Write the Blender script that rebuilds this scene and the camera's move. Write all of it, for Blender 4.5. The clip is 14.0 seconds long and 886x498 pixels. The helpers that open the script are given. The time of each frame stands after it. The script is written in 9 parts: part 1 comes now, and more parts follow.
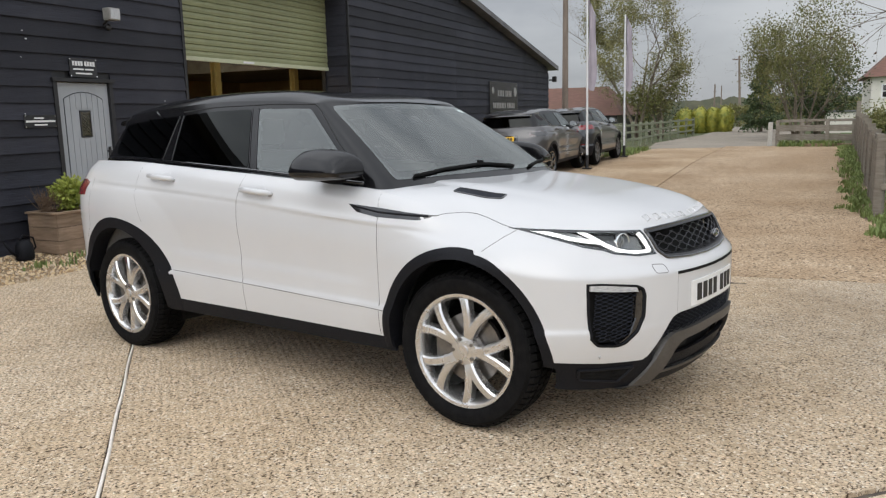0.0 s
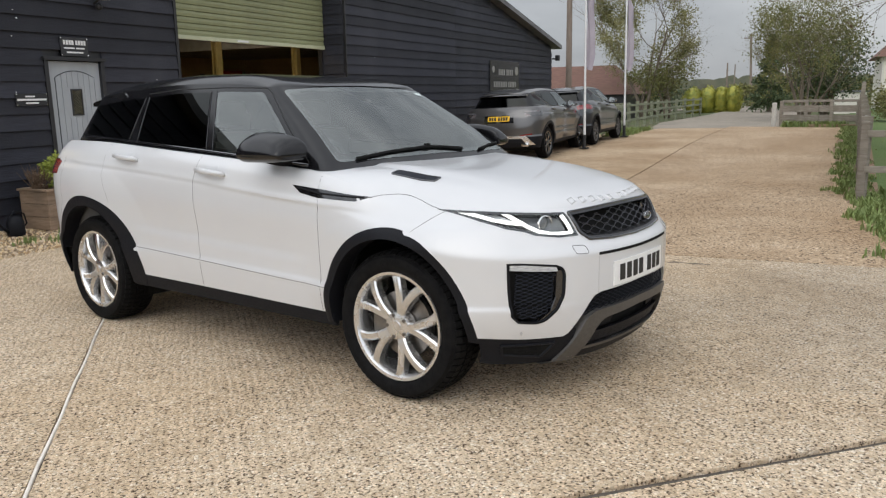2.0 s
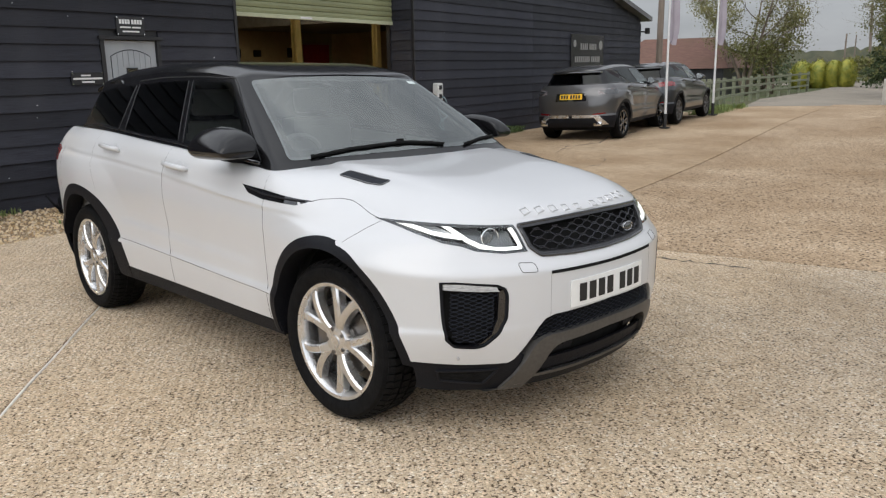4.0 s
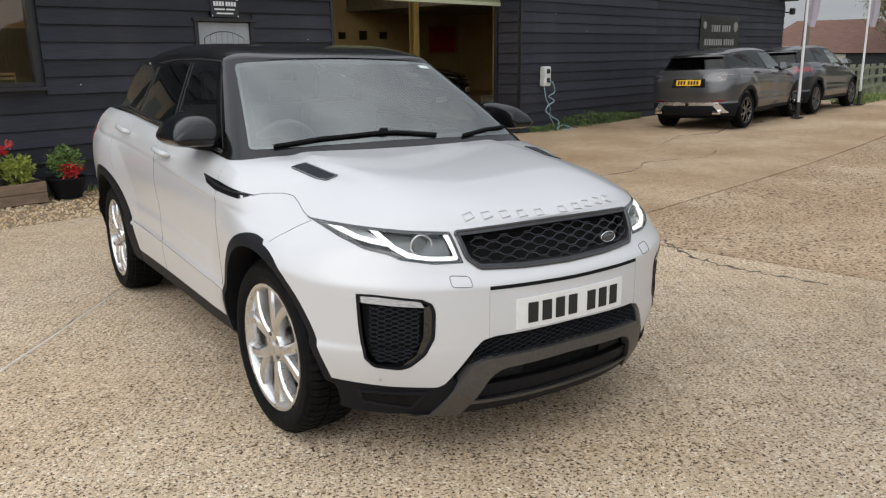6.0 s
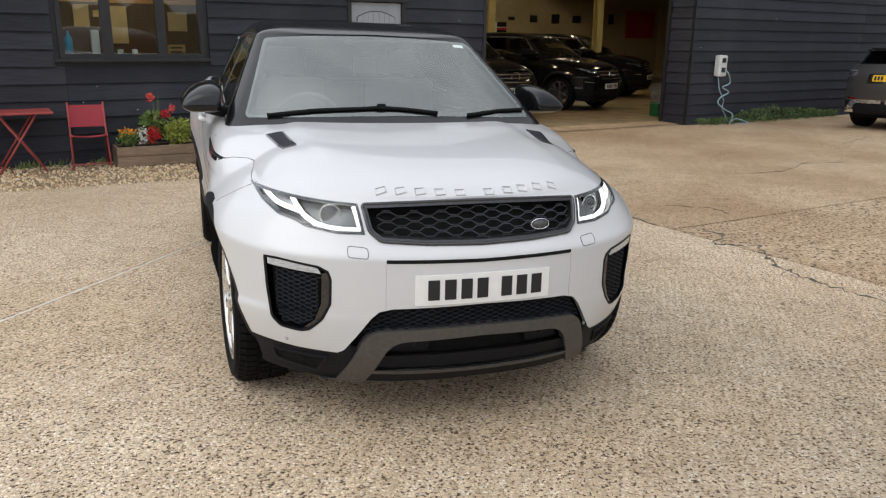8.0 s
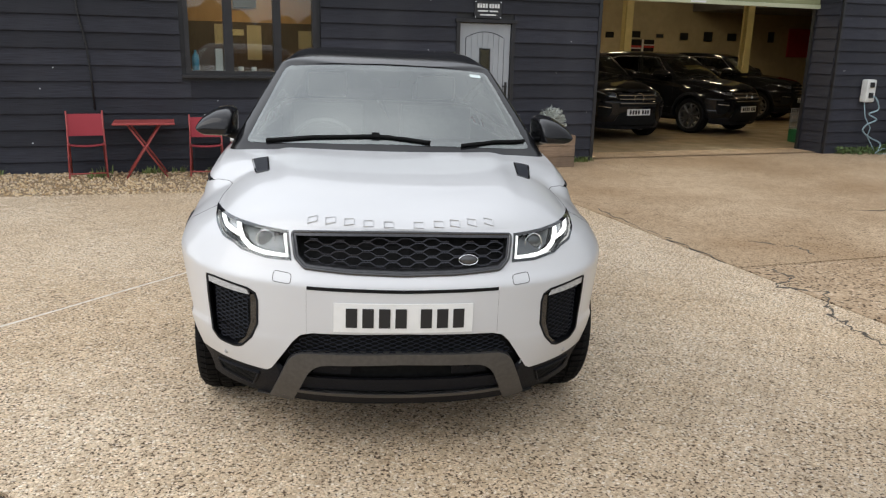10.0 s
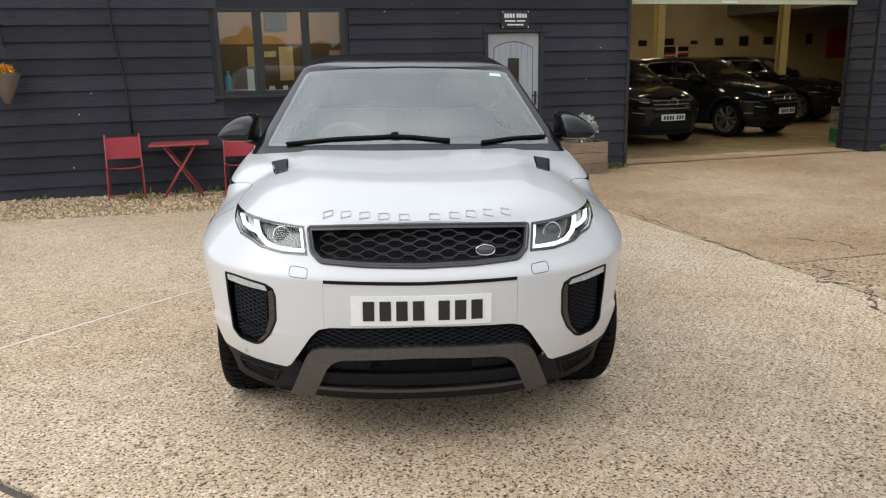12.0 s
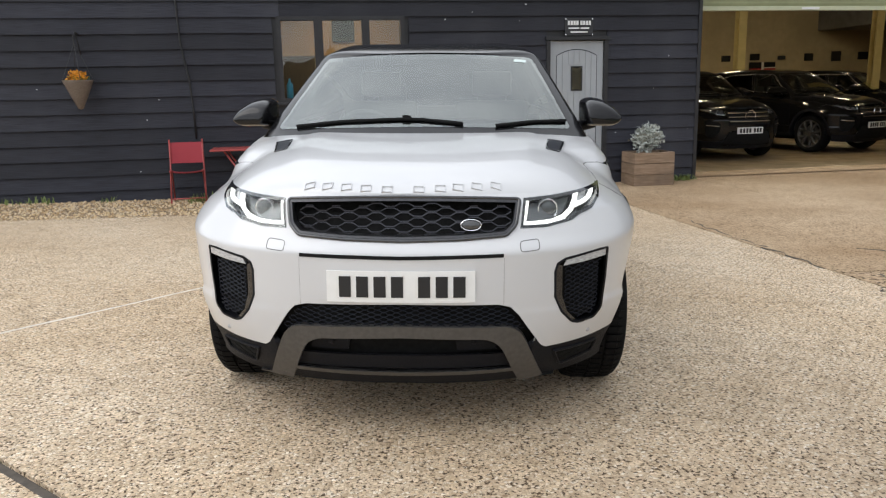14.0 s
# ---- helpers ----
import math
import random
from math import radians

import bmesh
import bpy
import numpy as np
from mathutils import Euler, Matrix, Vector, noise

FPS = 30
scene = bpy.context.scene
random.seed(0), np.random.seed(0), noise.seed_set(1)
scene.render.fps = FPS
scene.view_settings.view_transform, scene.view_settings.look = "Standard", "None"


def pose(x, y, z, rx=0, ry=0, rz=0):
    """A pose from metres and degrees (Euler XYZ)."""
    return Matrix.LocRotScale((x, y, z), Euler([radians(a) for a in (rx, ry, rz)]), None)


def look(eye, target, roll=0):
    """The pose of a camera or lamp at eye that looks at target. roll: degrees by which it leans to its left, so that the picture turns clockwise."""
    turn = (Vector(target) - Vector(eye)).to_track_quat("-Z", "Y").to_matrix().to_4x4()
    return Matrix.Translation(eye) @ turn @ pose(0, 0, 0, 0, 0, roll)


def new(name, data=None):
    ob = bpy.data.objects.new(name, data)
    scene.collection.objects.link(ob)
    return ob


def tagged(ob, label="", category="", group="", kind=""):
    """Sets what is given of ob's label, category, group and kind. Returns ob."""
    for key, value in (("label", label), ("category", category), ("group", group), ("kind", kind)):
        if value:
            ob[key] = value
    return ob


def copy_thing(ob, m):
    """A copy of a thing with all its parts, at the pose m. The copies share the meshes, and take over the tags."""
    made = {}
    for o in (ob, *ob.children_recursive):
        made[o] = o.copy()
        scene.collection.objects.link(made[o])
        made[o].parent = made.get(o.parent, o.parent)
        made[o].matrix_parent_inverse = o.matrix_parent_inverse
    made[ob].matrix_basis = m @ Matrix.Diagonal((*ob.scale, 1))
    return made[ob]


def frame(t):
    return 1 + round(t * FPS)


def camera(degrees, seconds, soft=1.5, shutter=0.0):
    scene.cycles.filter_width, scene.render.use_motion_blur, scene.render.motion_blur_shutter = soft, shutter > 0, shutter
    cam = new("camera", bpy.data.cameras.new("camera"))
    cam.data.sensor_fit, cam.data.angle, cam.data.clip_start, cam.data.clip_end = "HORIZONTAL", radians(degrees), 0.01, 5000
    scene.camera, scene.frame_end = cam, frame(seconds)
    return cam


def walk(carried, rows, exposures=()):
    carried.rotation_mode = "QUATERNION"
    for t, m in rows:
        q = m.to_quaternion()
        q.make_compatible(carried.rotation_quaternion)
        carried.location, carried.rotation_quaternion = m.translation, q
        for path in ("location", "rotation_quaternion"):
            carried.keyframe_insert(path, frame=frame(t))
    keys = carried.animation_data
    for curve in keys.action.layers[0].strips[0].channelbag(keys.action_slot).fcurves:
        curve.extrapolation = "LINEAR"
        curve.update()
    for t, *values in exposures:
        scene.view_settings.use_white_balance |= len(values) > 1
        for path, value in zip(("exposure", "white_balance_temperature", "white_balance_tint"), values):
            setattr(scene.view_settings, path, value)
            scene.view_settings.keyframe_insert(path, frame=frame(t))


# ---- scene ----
cam = camera(60.0, 14.0, soft=1.25)
PATH = [
    (0, (-3.493, -1.930, 1.395), (-1.932, -0.726, 1.055), -1.32),
    (0.5, (-3.488, -1.846, 1.369), (-1.907, -0.671, 1.023), -1.15),
    (1, (-3.484, -1.925, 1.387), (-1.901, -0.756, 1.031), -1.05),
    (1.5, (-3.472, -2.166, 1.390), (-1.907, -0.979, 1.016), -1.07),
    (2, (-3.396, -2.304, 1.424), (-1.862, -1.083, 1.029), -1.03),
    (2.5, (-3.217, -2.345, 1.455), (-1.722, -1.083, 1.038), -1.02),
    (3, (-3.035, -2.430, 1.480), (-1.582, -1.127, 1.044), -0.98),
    (5.5, (-2.124, -2.708, 1.524), (-0.961, -1.154, 1.040), -0.79),
    (6, (-1.889, -2.772, 1.507), (-0.809, -1.164, 1.010), -0.64),
    (6.5, (-1.681, -2.902, 1.504), (-0.701, -1.235, 0.991), -0.31),
    (7, (-1.480, -3.071, 1.506), (-0.618, -1.345, 0.980), 0.09),
    (7.5, (-1.236, -3.161, 1.483), (-0.499, -1.380, 0.950), 0.47),
    (8, (-0.986, -3.274, 1.484), (-0.370, -1.448, 0.949), 0.79),
    (10.5, (-0.109, -3.527, 1.627), (0.063, -1.599, 1.125), 0.99),
    (11, (-0.104, -3.543, 1.653), (0.035, -1.609, 1.165), 0.42),
    (11.5, (-0.100, -3.535, 1.599), (0.026, -1.594, 1.133), -0.31),
    (12, (-0.078, -3.507, 1.478), (0.046, -1.565, 1.016), -1.18),
    (12.5, (-0.071, -3.513, 1.428), (0.067, -1.566, 0.989), -0.31),
    (13, (-0.045, -3.503, 1.344), (0.100, -1.548, 0.946), -0.36),
    (13.5, (0.054, -3.501, 1.286), (0.147, -1.541, 0.902), -0.74),
    (14, (0.277, -3.390, 1.271), (0.190, -1.433, 0.868), -1.24),
]
walk(cam, [(t, look(eye, target, roll)) for t, eye, target, roll in PATH], [(0.0, -0.17), (5.5, -0.22), (8.0, -0.17), (10.5, -0.08), (14.0, 0.0)])
# ---- light ----
world = bpy.data.worlds.new("overcast_sky")
scene.world = world
world.use_nodes = True
wn, wl = world.node_tree.nodes, world.node_tree.links
wn.clear()
w_out, w_bg = wn.new("ShaderNodeOutputWorld"), wn.new("ShaderNodeBackground")
w_sky, w_mix, w_noise = wn.new("ShaderNodeTexSky"), wn.new("ShaderNodeMix"), wn.new("ShaderNodeTexNoise")
w_ramp, w_co, w_map = wn.new("ShaderNodeValToRGB"), wn.new("ShaderNodeTexCoord"), wn.new("ShaderNodeMapping")
w_sky.sky_type, w_sky.sun_disc = "NISHITA", False
w_sky.sun_elevation, w_sky.sun_rotation = radians(45), radians(254)
w_map.inputs["Scale"].default_value = (1.0, 1.0, 3.2)
w_noise.inputs["Scale"].default_value, w_noise.inputs["Detail"].default_value, w_noise.inputs["Roughness"].default_value = 1.9, 6, 0.55
w_ramp.color_ramp.elements[0].position, w_ramp.color_ramp.elements[0].color = 0.32, (5.6, 5.9, 6.5, 1)
w_ramp.color_ramp.elements[1].position, w_ramp.color_ramp.elements[1].color = 0.66, (10.5, 10.8, 11.2, 1)
w_mix.data_type = "RGBA"
w_mix.inputs["Factor"].default_value = 0.88
w_bg.inputs["Strength"].default_value = 0.1
wl.new(w_co.outputs["Generated"], w_map.inputs["Vector"])
wl.new(w_map.outputs["Vector"], w_noise.inputs["Vector"])
wl.new(w_noise.outputs["Fac"], w_ramp.inputs["Fac"])
wl.new(w_sky.outputs["Color"], w_mix.inputs["A"])
wl.new(w_ramp.outputs["Color"], w_mix.inputs["B"])
# an overcast sky is brighter overhead than at the horizon
w_sep, w_up, w_lift = wn.new("ShaderNodeSeparateXYZ"), wn.new("ShaderNodeMapRange"), wn.new("ShaderNodeMix")
w_up.inputs["From Min"].default_value, w_up.inputs["From Max"].default_value = 0.1, 1.0
w_up.inputs["To Min"].default_value, w_up.inputs["To Max"].default_value = 1.25, 1.95
w_lift.data_type, w_lift.blend_type = "RGBA", "MULTIPLY"
w_lift.inputs["Factor"].default_value = 1.0
wl.new(w_co.outputs["Generated"], w_sep.inputs["Vector"])
wl.new(w_sep.outputs["Z"], w_up.inputs["Value"])
wl.new(w_mix.outputs["Result"], w_lift.inputs["A"])
# and brighter on the side where the veiled sun stands
w_dot, w_side, w_both = wn.new("ShaderNodeVectorMath"), wn.new("ShaderNodeMapRange"), wn.new("ShaderNodeMath")
w_dot.operation, w_both.operation = "DOT_PRODUCT", "MULTIPLY"
w_dot.inputs[1].default_value = (-0.96, -0.27, 0.0)
w_side.inputs["From Min"].default_value, w_side.inputs["From Max"].default_value = -1.0, 1.0
w_side.inputs["To Min"].default_value, w_side.inputs["To Max"].default_value = 0.52, 1.48
wl.new(w_co.outputs["Generated"], w_dot.inputs[0])
wl.new(w_dot.outputs["Value"], w_side.inputs["Value"])
wl.new(w_up.outputs["Result"], w_both.inputs[0])
wl.new(w_side.outputs["Result"], w_both.inputs[1])
wl.new(w_both.outputs["Value"], w_lift.inputs["B"])
wl.new(w_lift.outputs["Result"], w_bg.inputs["Color"])
wl.new(w_bg.outputs["Background"], w_out.inputs["Surface"])

sun = new("sun", bpy.data.lights.new("sun", "SUN"))
sun.data.energy, sun.data.angle, sun.data.color = 0.7, radians(45), (1.0, 0.95, 0.88)
sun.matrix_world = look((-11.5, -3.2, 12), (0, 0, 0))

# ---- materials ----
def rgb(c):
    return (*c, 1.0) if len(c) == 3 else c


def shade(name, c1, c2=None, rough=0.6, metal=0.0, scale=8.0, detail=6.0, bump=0.0, bump_scale=None, stain=None, stain_scale=0.6,
          stretch=(1, 1, 1), coat=0.0, vary=0.0, rough2=None, spec=0.5, coat_rough=0.03):
    """A surface with fine grain (c1 to c2), broad stains and relief, all at real size."""
    m = bpy.data.materials.new(name)
    m.use_nodes = True
    n, l = m.node_tree.nodes, m.node_tree.links
    b = n["Principled BSDF"]
    b.inputs["Roughness"].default_value, b.inputs["Metallic"].default_value = rough, metal
    b.inputs["Coat Weight"].default_value = coat
    b.inputs["Coat Roughness"].default_value = coat_rough
    b.inputs["Specular IOR Level"].default_value = spec
    b.inputs["Base Color"].default_value = rgb(c1)
    co, mp = n.new("ShaderNodeTexCoord"), n.new("ShaderNodeMapping")
    mp.inputs["Scale"].default_value = stretch
    l.new(co.outputs["Object"], mp.inputs["Vector"])
    out = None
    if c2:
        t, r = n.new("ShaderNodeTexNoise"), n.new("ShaderNodeMix")
        t.inputs["Scale"].default_value, t.inputs["Detail"].default_value = scale, detail
        l.new(mp.outputs["Vector"], t.inputs["Vector"])
        ramp = n.new("ShaderNodeMapRange")
        ramp.inputs["From Min"].default_value, ramp.inputs["From Max"].default_value = 0.33, 0.67
        l.new(t.outputs["Fac"], ramp.inputs["Value"])
        r.data_type = "RGBA"
        r.inputs["A"].default_value, r.inputs["B"].default_value = rgb(c1), rgb(c2)
        l.new(ramp.outputs["Result"], r.inputs["Factor"])
        out = r.outputs["Result"]
        if rough2 is not None:
            q = n.new("ShaderNodeMapRange")
            q.inputs["To Min"].default_value, q.inputs["To Max"].default_value = rough, rough2
            l.new(ramp.outputs["Result"], q.inputs["Value"])
            l.new(q.outputs["Result"], b.inputs["Roughness"])
    if stain:
        t, q, r = n.new("ShaderNodeTexNoise"), n.new("ShaderNodeMapRange"), n.new("ShaderNodeMix")
        t.inputs["Scale"].default_value, t.inputs["Detail"].default_value = stain_scale, 5
        l.new(co.outputs["Object"], t.inputs["Vector"])
        q.inputs["From Min"].default_value, q.inputs["From Max"].default_value, q.inputs["To Max"].default_value = 0.45, 0.75, 0.8
        l.new(t.outputs["Fac"], q.inputs["Value"])
        r.data_type = "RGBA"
        if out:
            l.new(out, r.inputs["A"])
        else:
            r.inputs["A"].default_value = rgb(c1)
        r.inputs["B"].default_value = rgb(stain)
        l.new(q.outputs["Result"], r.inputs["Factor"])
        out = r.outputs["Result"]
    if vary:
        oi, hs, q = n.new("ShaderNodeObjectInfo"), n.new("ShaderNodeHueSaturation"), n.new("ShaderNodeMapRange")
        q.inputs["To Min"].default_value, q.inputs["To Max"].default_value = 1 - vary, 1 + vary
        l.new(oi.outputs["Random"], q.inputs["Value"])
        l.new(q.outputs["Result"], hs.inputs["Value"])
        if out:
            l.new(out, hs.inputs["Color"])
        else:
            hs.inputs["Color"].default_value = rgb(c1)
        out = hs.outputs["Color"]
    if out:
        l.new(out, b.inputs["Base Color"])
    if bump:
        t, q = n.new("ShaderNodeTexNoise"), n.new("ShaderNodeBump")
        t.inputs["Scale"].default_value, t.inputs["Detail"].default_value = bump_scale or scale, 4
        l.new(mp.outputs["Vector"], t.inputs["Vector"])
        q.inputs["Strength"].default_value, q.inputs["Distance"].default_value = bump, 0.02
        l.new(t.outputs["Fac"], q.inputs["Height"])
        l.new(q.outputs["Normal"], b.inputs["Normal"])
    return m


def aggregate(name, stones, grout, scale, tone, ridges=0.0, turn=0.0, pit=0.0, pit_scale=75, dark_ground=None):
    """Exposed-aggregate concrete: pebbles of several tones in a matrix, broad weathering, and brushed ridges where asked."""
    m = bpy.data.materials.new(name)
    m.use_nodes = True
    n, l = m.node_tree.nodes, m.node_tree.links
    b = n["Principled BSDF"]
    b.inputs["Roughness"].default_value = 0.85
    b.inputs["Specular IOR Level"].default_value = 0.3
    co = n.new("ShaderNodeTexCoord")
    cells, edge, ramp = n.new("ShaderNodeTexVoronoi"), n.new("ShaderNodeTexVoronoi"), n.new("ShaderNodeValToRGB")
    warp, add = n.new("ShaderNodeTexNoise"), n.new("ShaderNodeMix")
    warp.inputs["Scale"].default_value = scale * 0.6
    add.data_type = "RGBA"
    add.inputs["Factor"].default_value = 0.012
    l.new(co.outputs["Object"], warp.inputs["Vector"])
    l.new(co.outputs["Object"], add.inputs["A"])
    l.new(warp.outputs["Color"], add.inputs["B"])
    for v in (cells, edge):
        v.inputs["Scale"].default_value = scale
        l.new(add.outputs["Result"], v.inputs["Vector"])
    edge.feature = "DISTANCE_TO_EDGE"
    sep = n.new("ShaderNodeSeparateColor")
    l.new(cells.outputs["Color"], sep.inputs["Color"])
    e = ramp.color_ramp.elements
    e[0].position, e[0].color = 0.0, rgb(stones[0])
    e[1].position, e[1].color = 1.0, rgb(stones[-1])
    for k, c in enumerate(stones[1:-1]):
        el = e.new((k + 1) / (len(stones) - 1))
        el.color = rgb(c)
    l.new(sep.outputs["Red"], ramp.inputs["Fac"])
    gap, mix = n.new("ShaderNodeMapRange"), n.new("ShaderNodeMix")
    gap.inputs["From Min"].default_value, gap.inputs["From Max"].default_value = 0.03, 0.2
    l.new(edge.outputs["Distance"], gap.inputs["Value"])
    mix.data_type = "RGBA"
    mix.inputs["A"].default_value = rgb(grout)
    l.new(ramp.outputs["Color"], mix.inputs["B"])
    l.new(gap.outputs["Result"], mix.inputs["Factor"])
    broad, q, mul = n.new("ShaderNodeTexNoise"), n.new("ShaderNodeMapRange"), n.new("ShaderNodeMix")
    broad.inputs["Scale"].default_value, broad.inputs["Detail"].default_value = 0.55, 8
    l.new(co.outputs["Object"], broad.inputs["Vector"])
    q.inputs["From Min"].default_value, q.inputs["From Max"].default_value = 0.35, 0.68
    l.new(broad.outputs["Fac"], q.inputs["Value"])
    mul.data_type, mul.blend_type = "RGBA", "MULTIPLY"
    l.new(q.outputs["Result"], mul.inputs["Factor"])
    l.new(mix.outputs["Result"], mul.inputs["A"])
    mul.inputs["B"].default_value = rgb(tone)
    fine, q2, mul2 = n.new("ShaderNodeTexNoise"), n.new("ShaderNodeMapRange"), n.new("ShaderNodeMix")
    fine.inputs["Scale"].default_value, fine.inputs["Detail"].default_value = 7.0, 6
    l.new(co.outputs["Object"], fine.inputs["Vector"])
    q2.inputs["From Min"].default_value, q2.inputs["From Max"].default_value = 0.4, 0.75
    q2.inputs["To Max"].default_value = 0.6
    l.new(fine.outputs["Fac"], q2.inputs["Value"])
    mul2.data_type, mul2.blend_type = "RGBA", "MULTIPLY"
    mul2.inputs["B"].default_value = (0.72, 0.69, 0.64, 1)
    l.new(q2.outputs["Result"], mul2.inputs["Factor"])
    l.new(mul.outputs["Result"], mul2.inputs["A"])
    last = mul2.outputs["Result"]
    if pit:
        hole, q4, mul4, far_, q5 = n.new("ShaderNodeTexNoise"), n.new("ShaderNodeMapRange"), n.new("ShaderNodeMix"), n.new("ShaderNodeTexNoise"), n.new("ShaderNodeMapRange")
        hole.inputs["Scale"].default_value, hole.inputs["Detail"].default_value = pit_scale, 2.5
        far_.inputs["Scale"].default_value, far_.inputs["Detail"].default_value = 1.7, 5
        l.new(co.outputs["Object"], hole.inputs["Vector"])
        l.new(co.outputs["Object"], far_.inputs["Vector"])
        q5.inputs["From Min"].default_value, q5.inputs["From Max"].default_value = 0.3, 0.7
        q5.inputs["To Min"].default_value, q5.inputs["To Max"].default_value = 0.485, 0.435
        l.new(far_.outputs["Fac"], q5.inputs["Value"])
        q4.inputs["From Min"].default_value = 0.36
        l.new(q5.outputs["Result"], q4.inputs["From Max"])
        q4.inputs["To Min"].default_value, q4.inputs["To Max"].default_value = pit, 0.0
        l.new(hole.outputs["Fac"], q4.inputs["Value"])
        mul4.data_type, mul4.blend_type = "RGBA", "MULTIPLY"
        mul4.inputs["B"].default_value = (0.13, 0.1, 0.075, 1)
        l.new(q4.outputs["Result"], mul4.inputs["Factor"])
        l.new(last, mul4.inputs["A"])
        last = mul4.outputs["Result"]
    if dark_ground:
        # a broad, darker grey patch with a ragged edge
        centre, reach, tint = dark_ground
        away, rag, sum_, q6, mul6 = n.new("ShaderNodeVectorMath"), n.new("ShaderNodeTexNoise"), n.new("ShaderNodeMath"), n.new("ShaderNodeMapRange"), n.new("ShaderNodeMix")
        away.operation, sum_.operation = "DISTANCE", "MULTIPLY_ADD"
        away.inputs[1].default_value = (*centre, 0.0)
        rag.inputs["Scale"].default_value, rag.inputs["Detail"].default_value = 1.3, 7
        sum_.inputs[1].default_value = 2.2
        q6.inputs["From Min"].default_value, q6.inputs["From Max"].default_value = reach + 1.9, reach * 0.3 + 1.0
        q6.interpolation_type = "SMOOTHSTEP"
        l.new(co.outputs["Object"], away.inputs[0])
        l.new(co.outputs["Object"], rag.inputs["Vector"])
        l.new(rag.outputs["Fac"], sum_.inputs[0])
        l.new(away.outputs["Value"], sum_.inputs[2])
        l.new(sum_.outputs["Value"], q6.inputs["Value"])
        mul6.data_type, mul6.blend_type = "RGBA", "MULTIPLY"
        mul6.inputs["B"].default_value = rgb(tint)
        l.new(q6.outputs["Result"], mul6.inputs["Factor"])
        l.new(last, mul6.inputs["A"])
        last = mul6.outputs["Result"]
    bumps = n.new("ShaderNodeBump")
    bumps.inputs["Strength"].default_value, bumps.inputs["Distance"].default_value = 0.55, 0.006
    l.new(gap.outputs["Result"], bumps.inputs["Height"])
    if ridges:
        mp, wv = n.new("ShaderNodeMapping"), n.new("ShaderNodeTexWave")
        mp.inputs["Rotation"].default_value = (0, 0, turn)
        wv.inputs["Scale"].default_value, wv.inputs["Distortion"].default_value = 7.0, 2.6
        wv.inputs["Detail"].default_value, wv.inputs["Detail Scale"].default_value = 3.0, 1.6
        l.new(co.outputs["Object"], mp.inputs["Vector"])
        l.new(mp.outputs["Vector"], wv.inputs["Vector"])
        b2, mul3 = n.new("ShaderNodeBump"), n.new("ShaderNodeMix")
        b2.inputs["Strength"].default_value, b2.inputs["Distance"].default_value = ridges, 0.01
        l.new(wv.outputs["Fac"], b2.inputs["Height"])
        l.new(bumps.outputs["Normal"], b2.inputs["Normal"])
        l.new(b2.outputs["Normal"], b.inputs["Normal"])
        mul3.data_type, mul3.blend_type = "RGBA", "MULTIPLY"
        q3 = n.new("ShaderNodeMapRange")
        q3.inputs["From Min"].default_value, q3.inputs["From Max"].default_value = 0.55, 0.0
        q3.inputs["To Max"].default_value = 0.26
        l.new(wv.outputs["Fac"], q3.inputs["Value"])
        l.new(q3.outputs["Result"], mul3.inputs["Factor"])
        l.new(last, mul3.inputs["A"])
        mul3.inputs["B"].default_value = (0.62, 0.58, 0.52, 1)
        last = mul3.outputs["Result"]
    else:
        l.new(bumps.outputs["Normal"], b.inputs["Normal"])
    l.new(last, b.inputs["Base Color"])
    return m


def glass(name, tint, gloss=1.5):
    """Thin pane: tinted see-through with a mirror gloss that grows at grazing angles."""
    m = bpy.data.materials.new(name)
    m.use_nodes = True
    n, l = m.node_tree.nodes, m.node_tree.links
    n.clear()
    out, mix, tr, gl, fr = (n.new("ShaderNode" + k) for k in ("OutputMaterial", "MixShader", "BsdfTransparent", "BsdfGlossy", "LayerWeight"))
    tr.inputs["Color"].default_value = rgb(tint)
    gl.inputs["Roughness"].default_value = 0.015
    gl.inputs["Color"].default_value = (0.93, 0.97, 0.95, 1)
    fr.inputs["Blend"].default_value = 0.5
    power, span = n.new("ShaderNodeMath"), n.new("ShaderNodeMapRange")
    power.operation = "POWER"
    power.inputs[1].default_value = 5.0
    span.inputs["To Min"].default_value = ((gloss - 1) / (gloss + 1)) ** 2
    l.new(fr.outputs["Facing"], power.inputs[0])
    l.new(power.outputs["Value"], span.inputs["Value"])
    l.new(span.outputs["Result"], mix.inputs["Fac"])
    l.new(tr.outputs["BSDF"], mix.inputs[1])
    l.new(gl.outputs["BSDF"], mix.inputs[2])
    l.new(mix.outputs["Shader"], out.inputs["Surface"])
    return m


def glow(name, c, strength):
    m = bpy.data.materials.new(name)
    m.use_nodes = True
    b = m.node_tree.nodes["Principled BSDF"]
    b.inputs["Base Color"].default_value = rgb(c)
    b.inputs["Emission Color"].default_value = rgb(c)
    b.inputs["Emission Strength"].default_value = strength
    return m


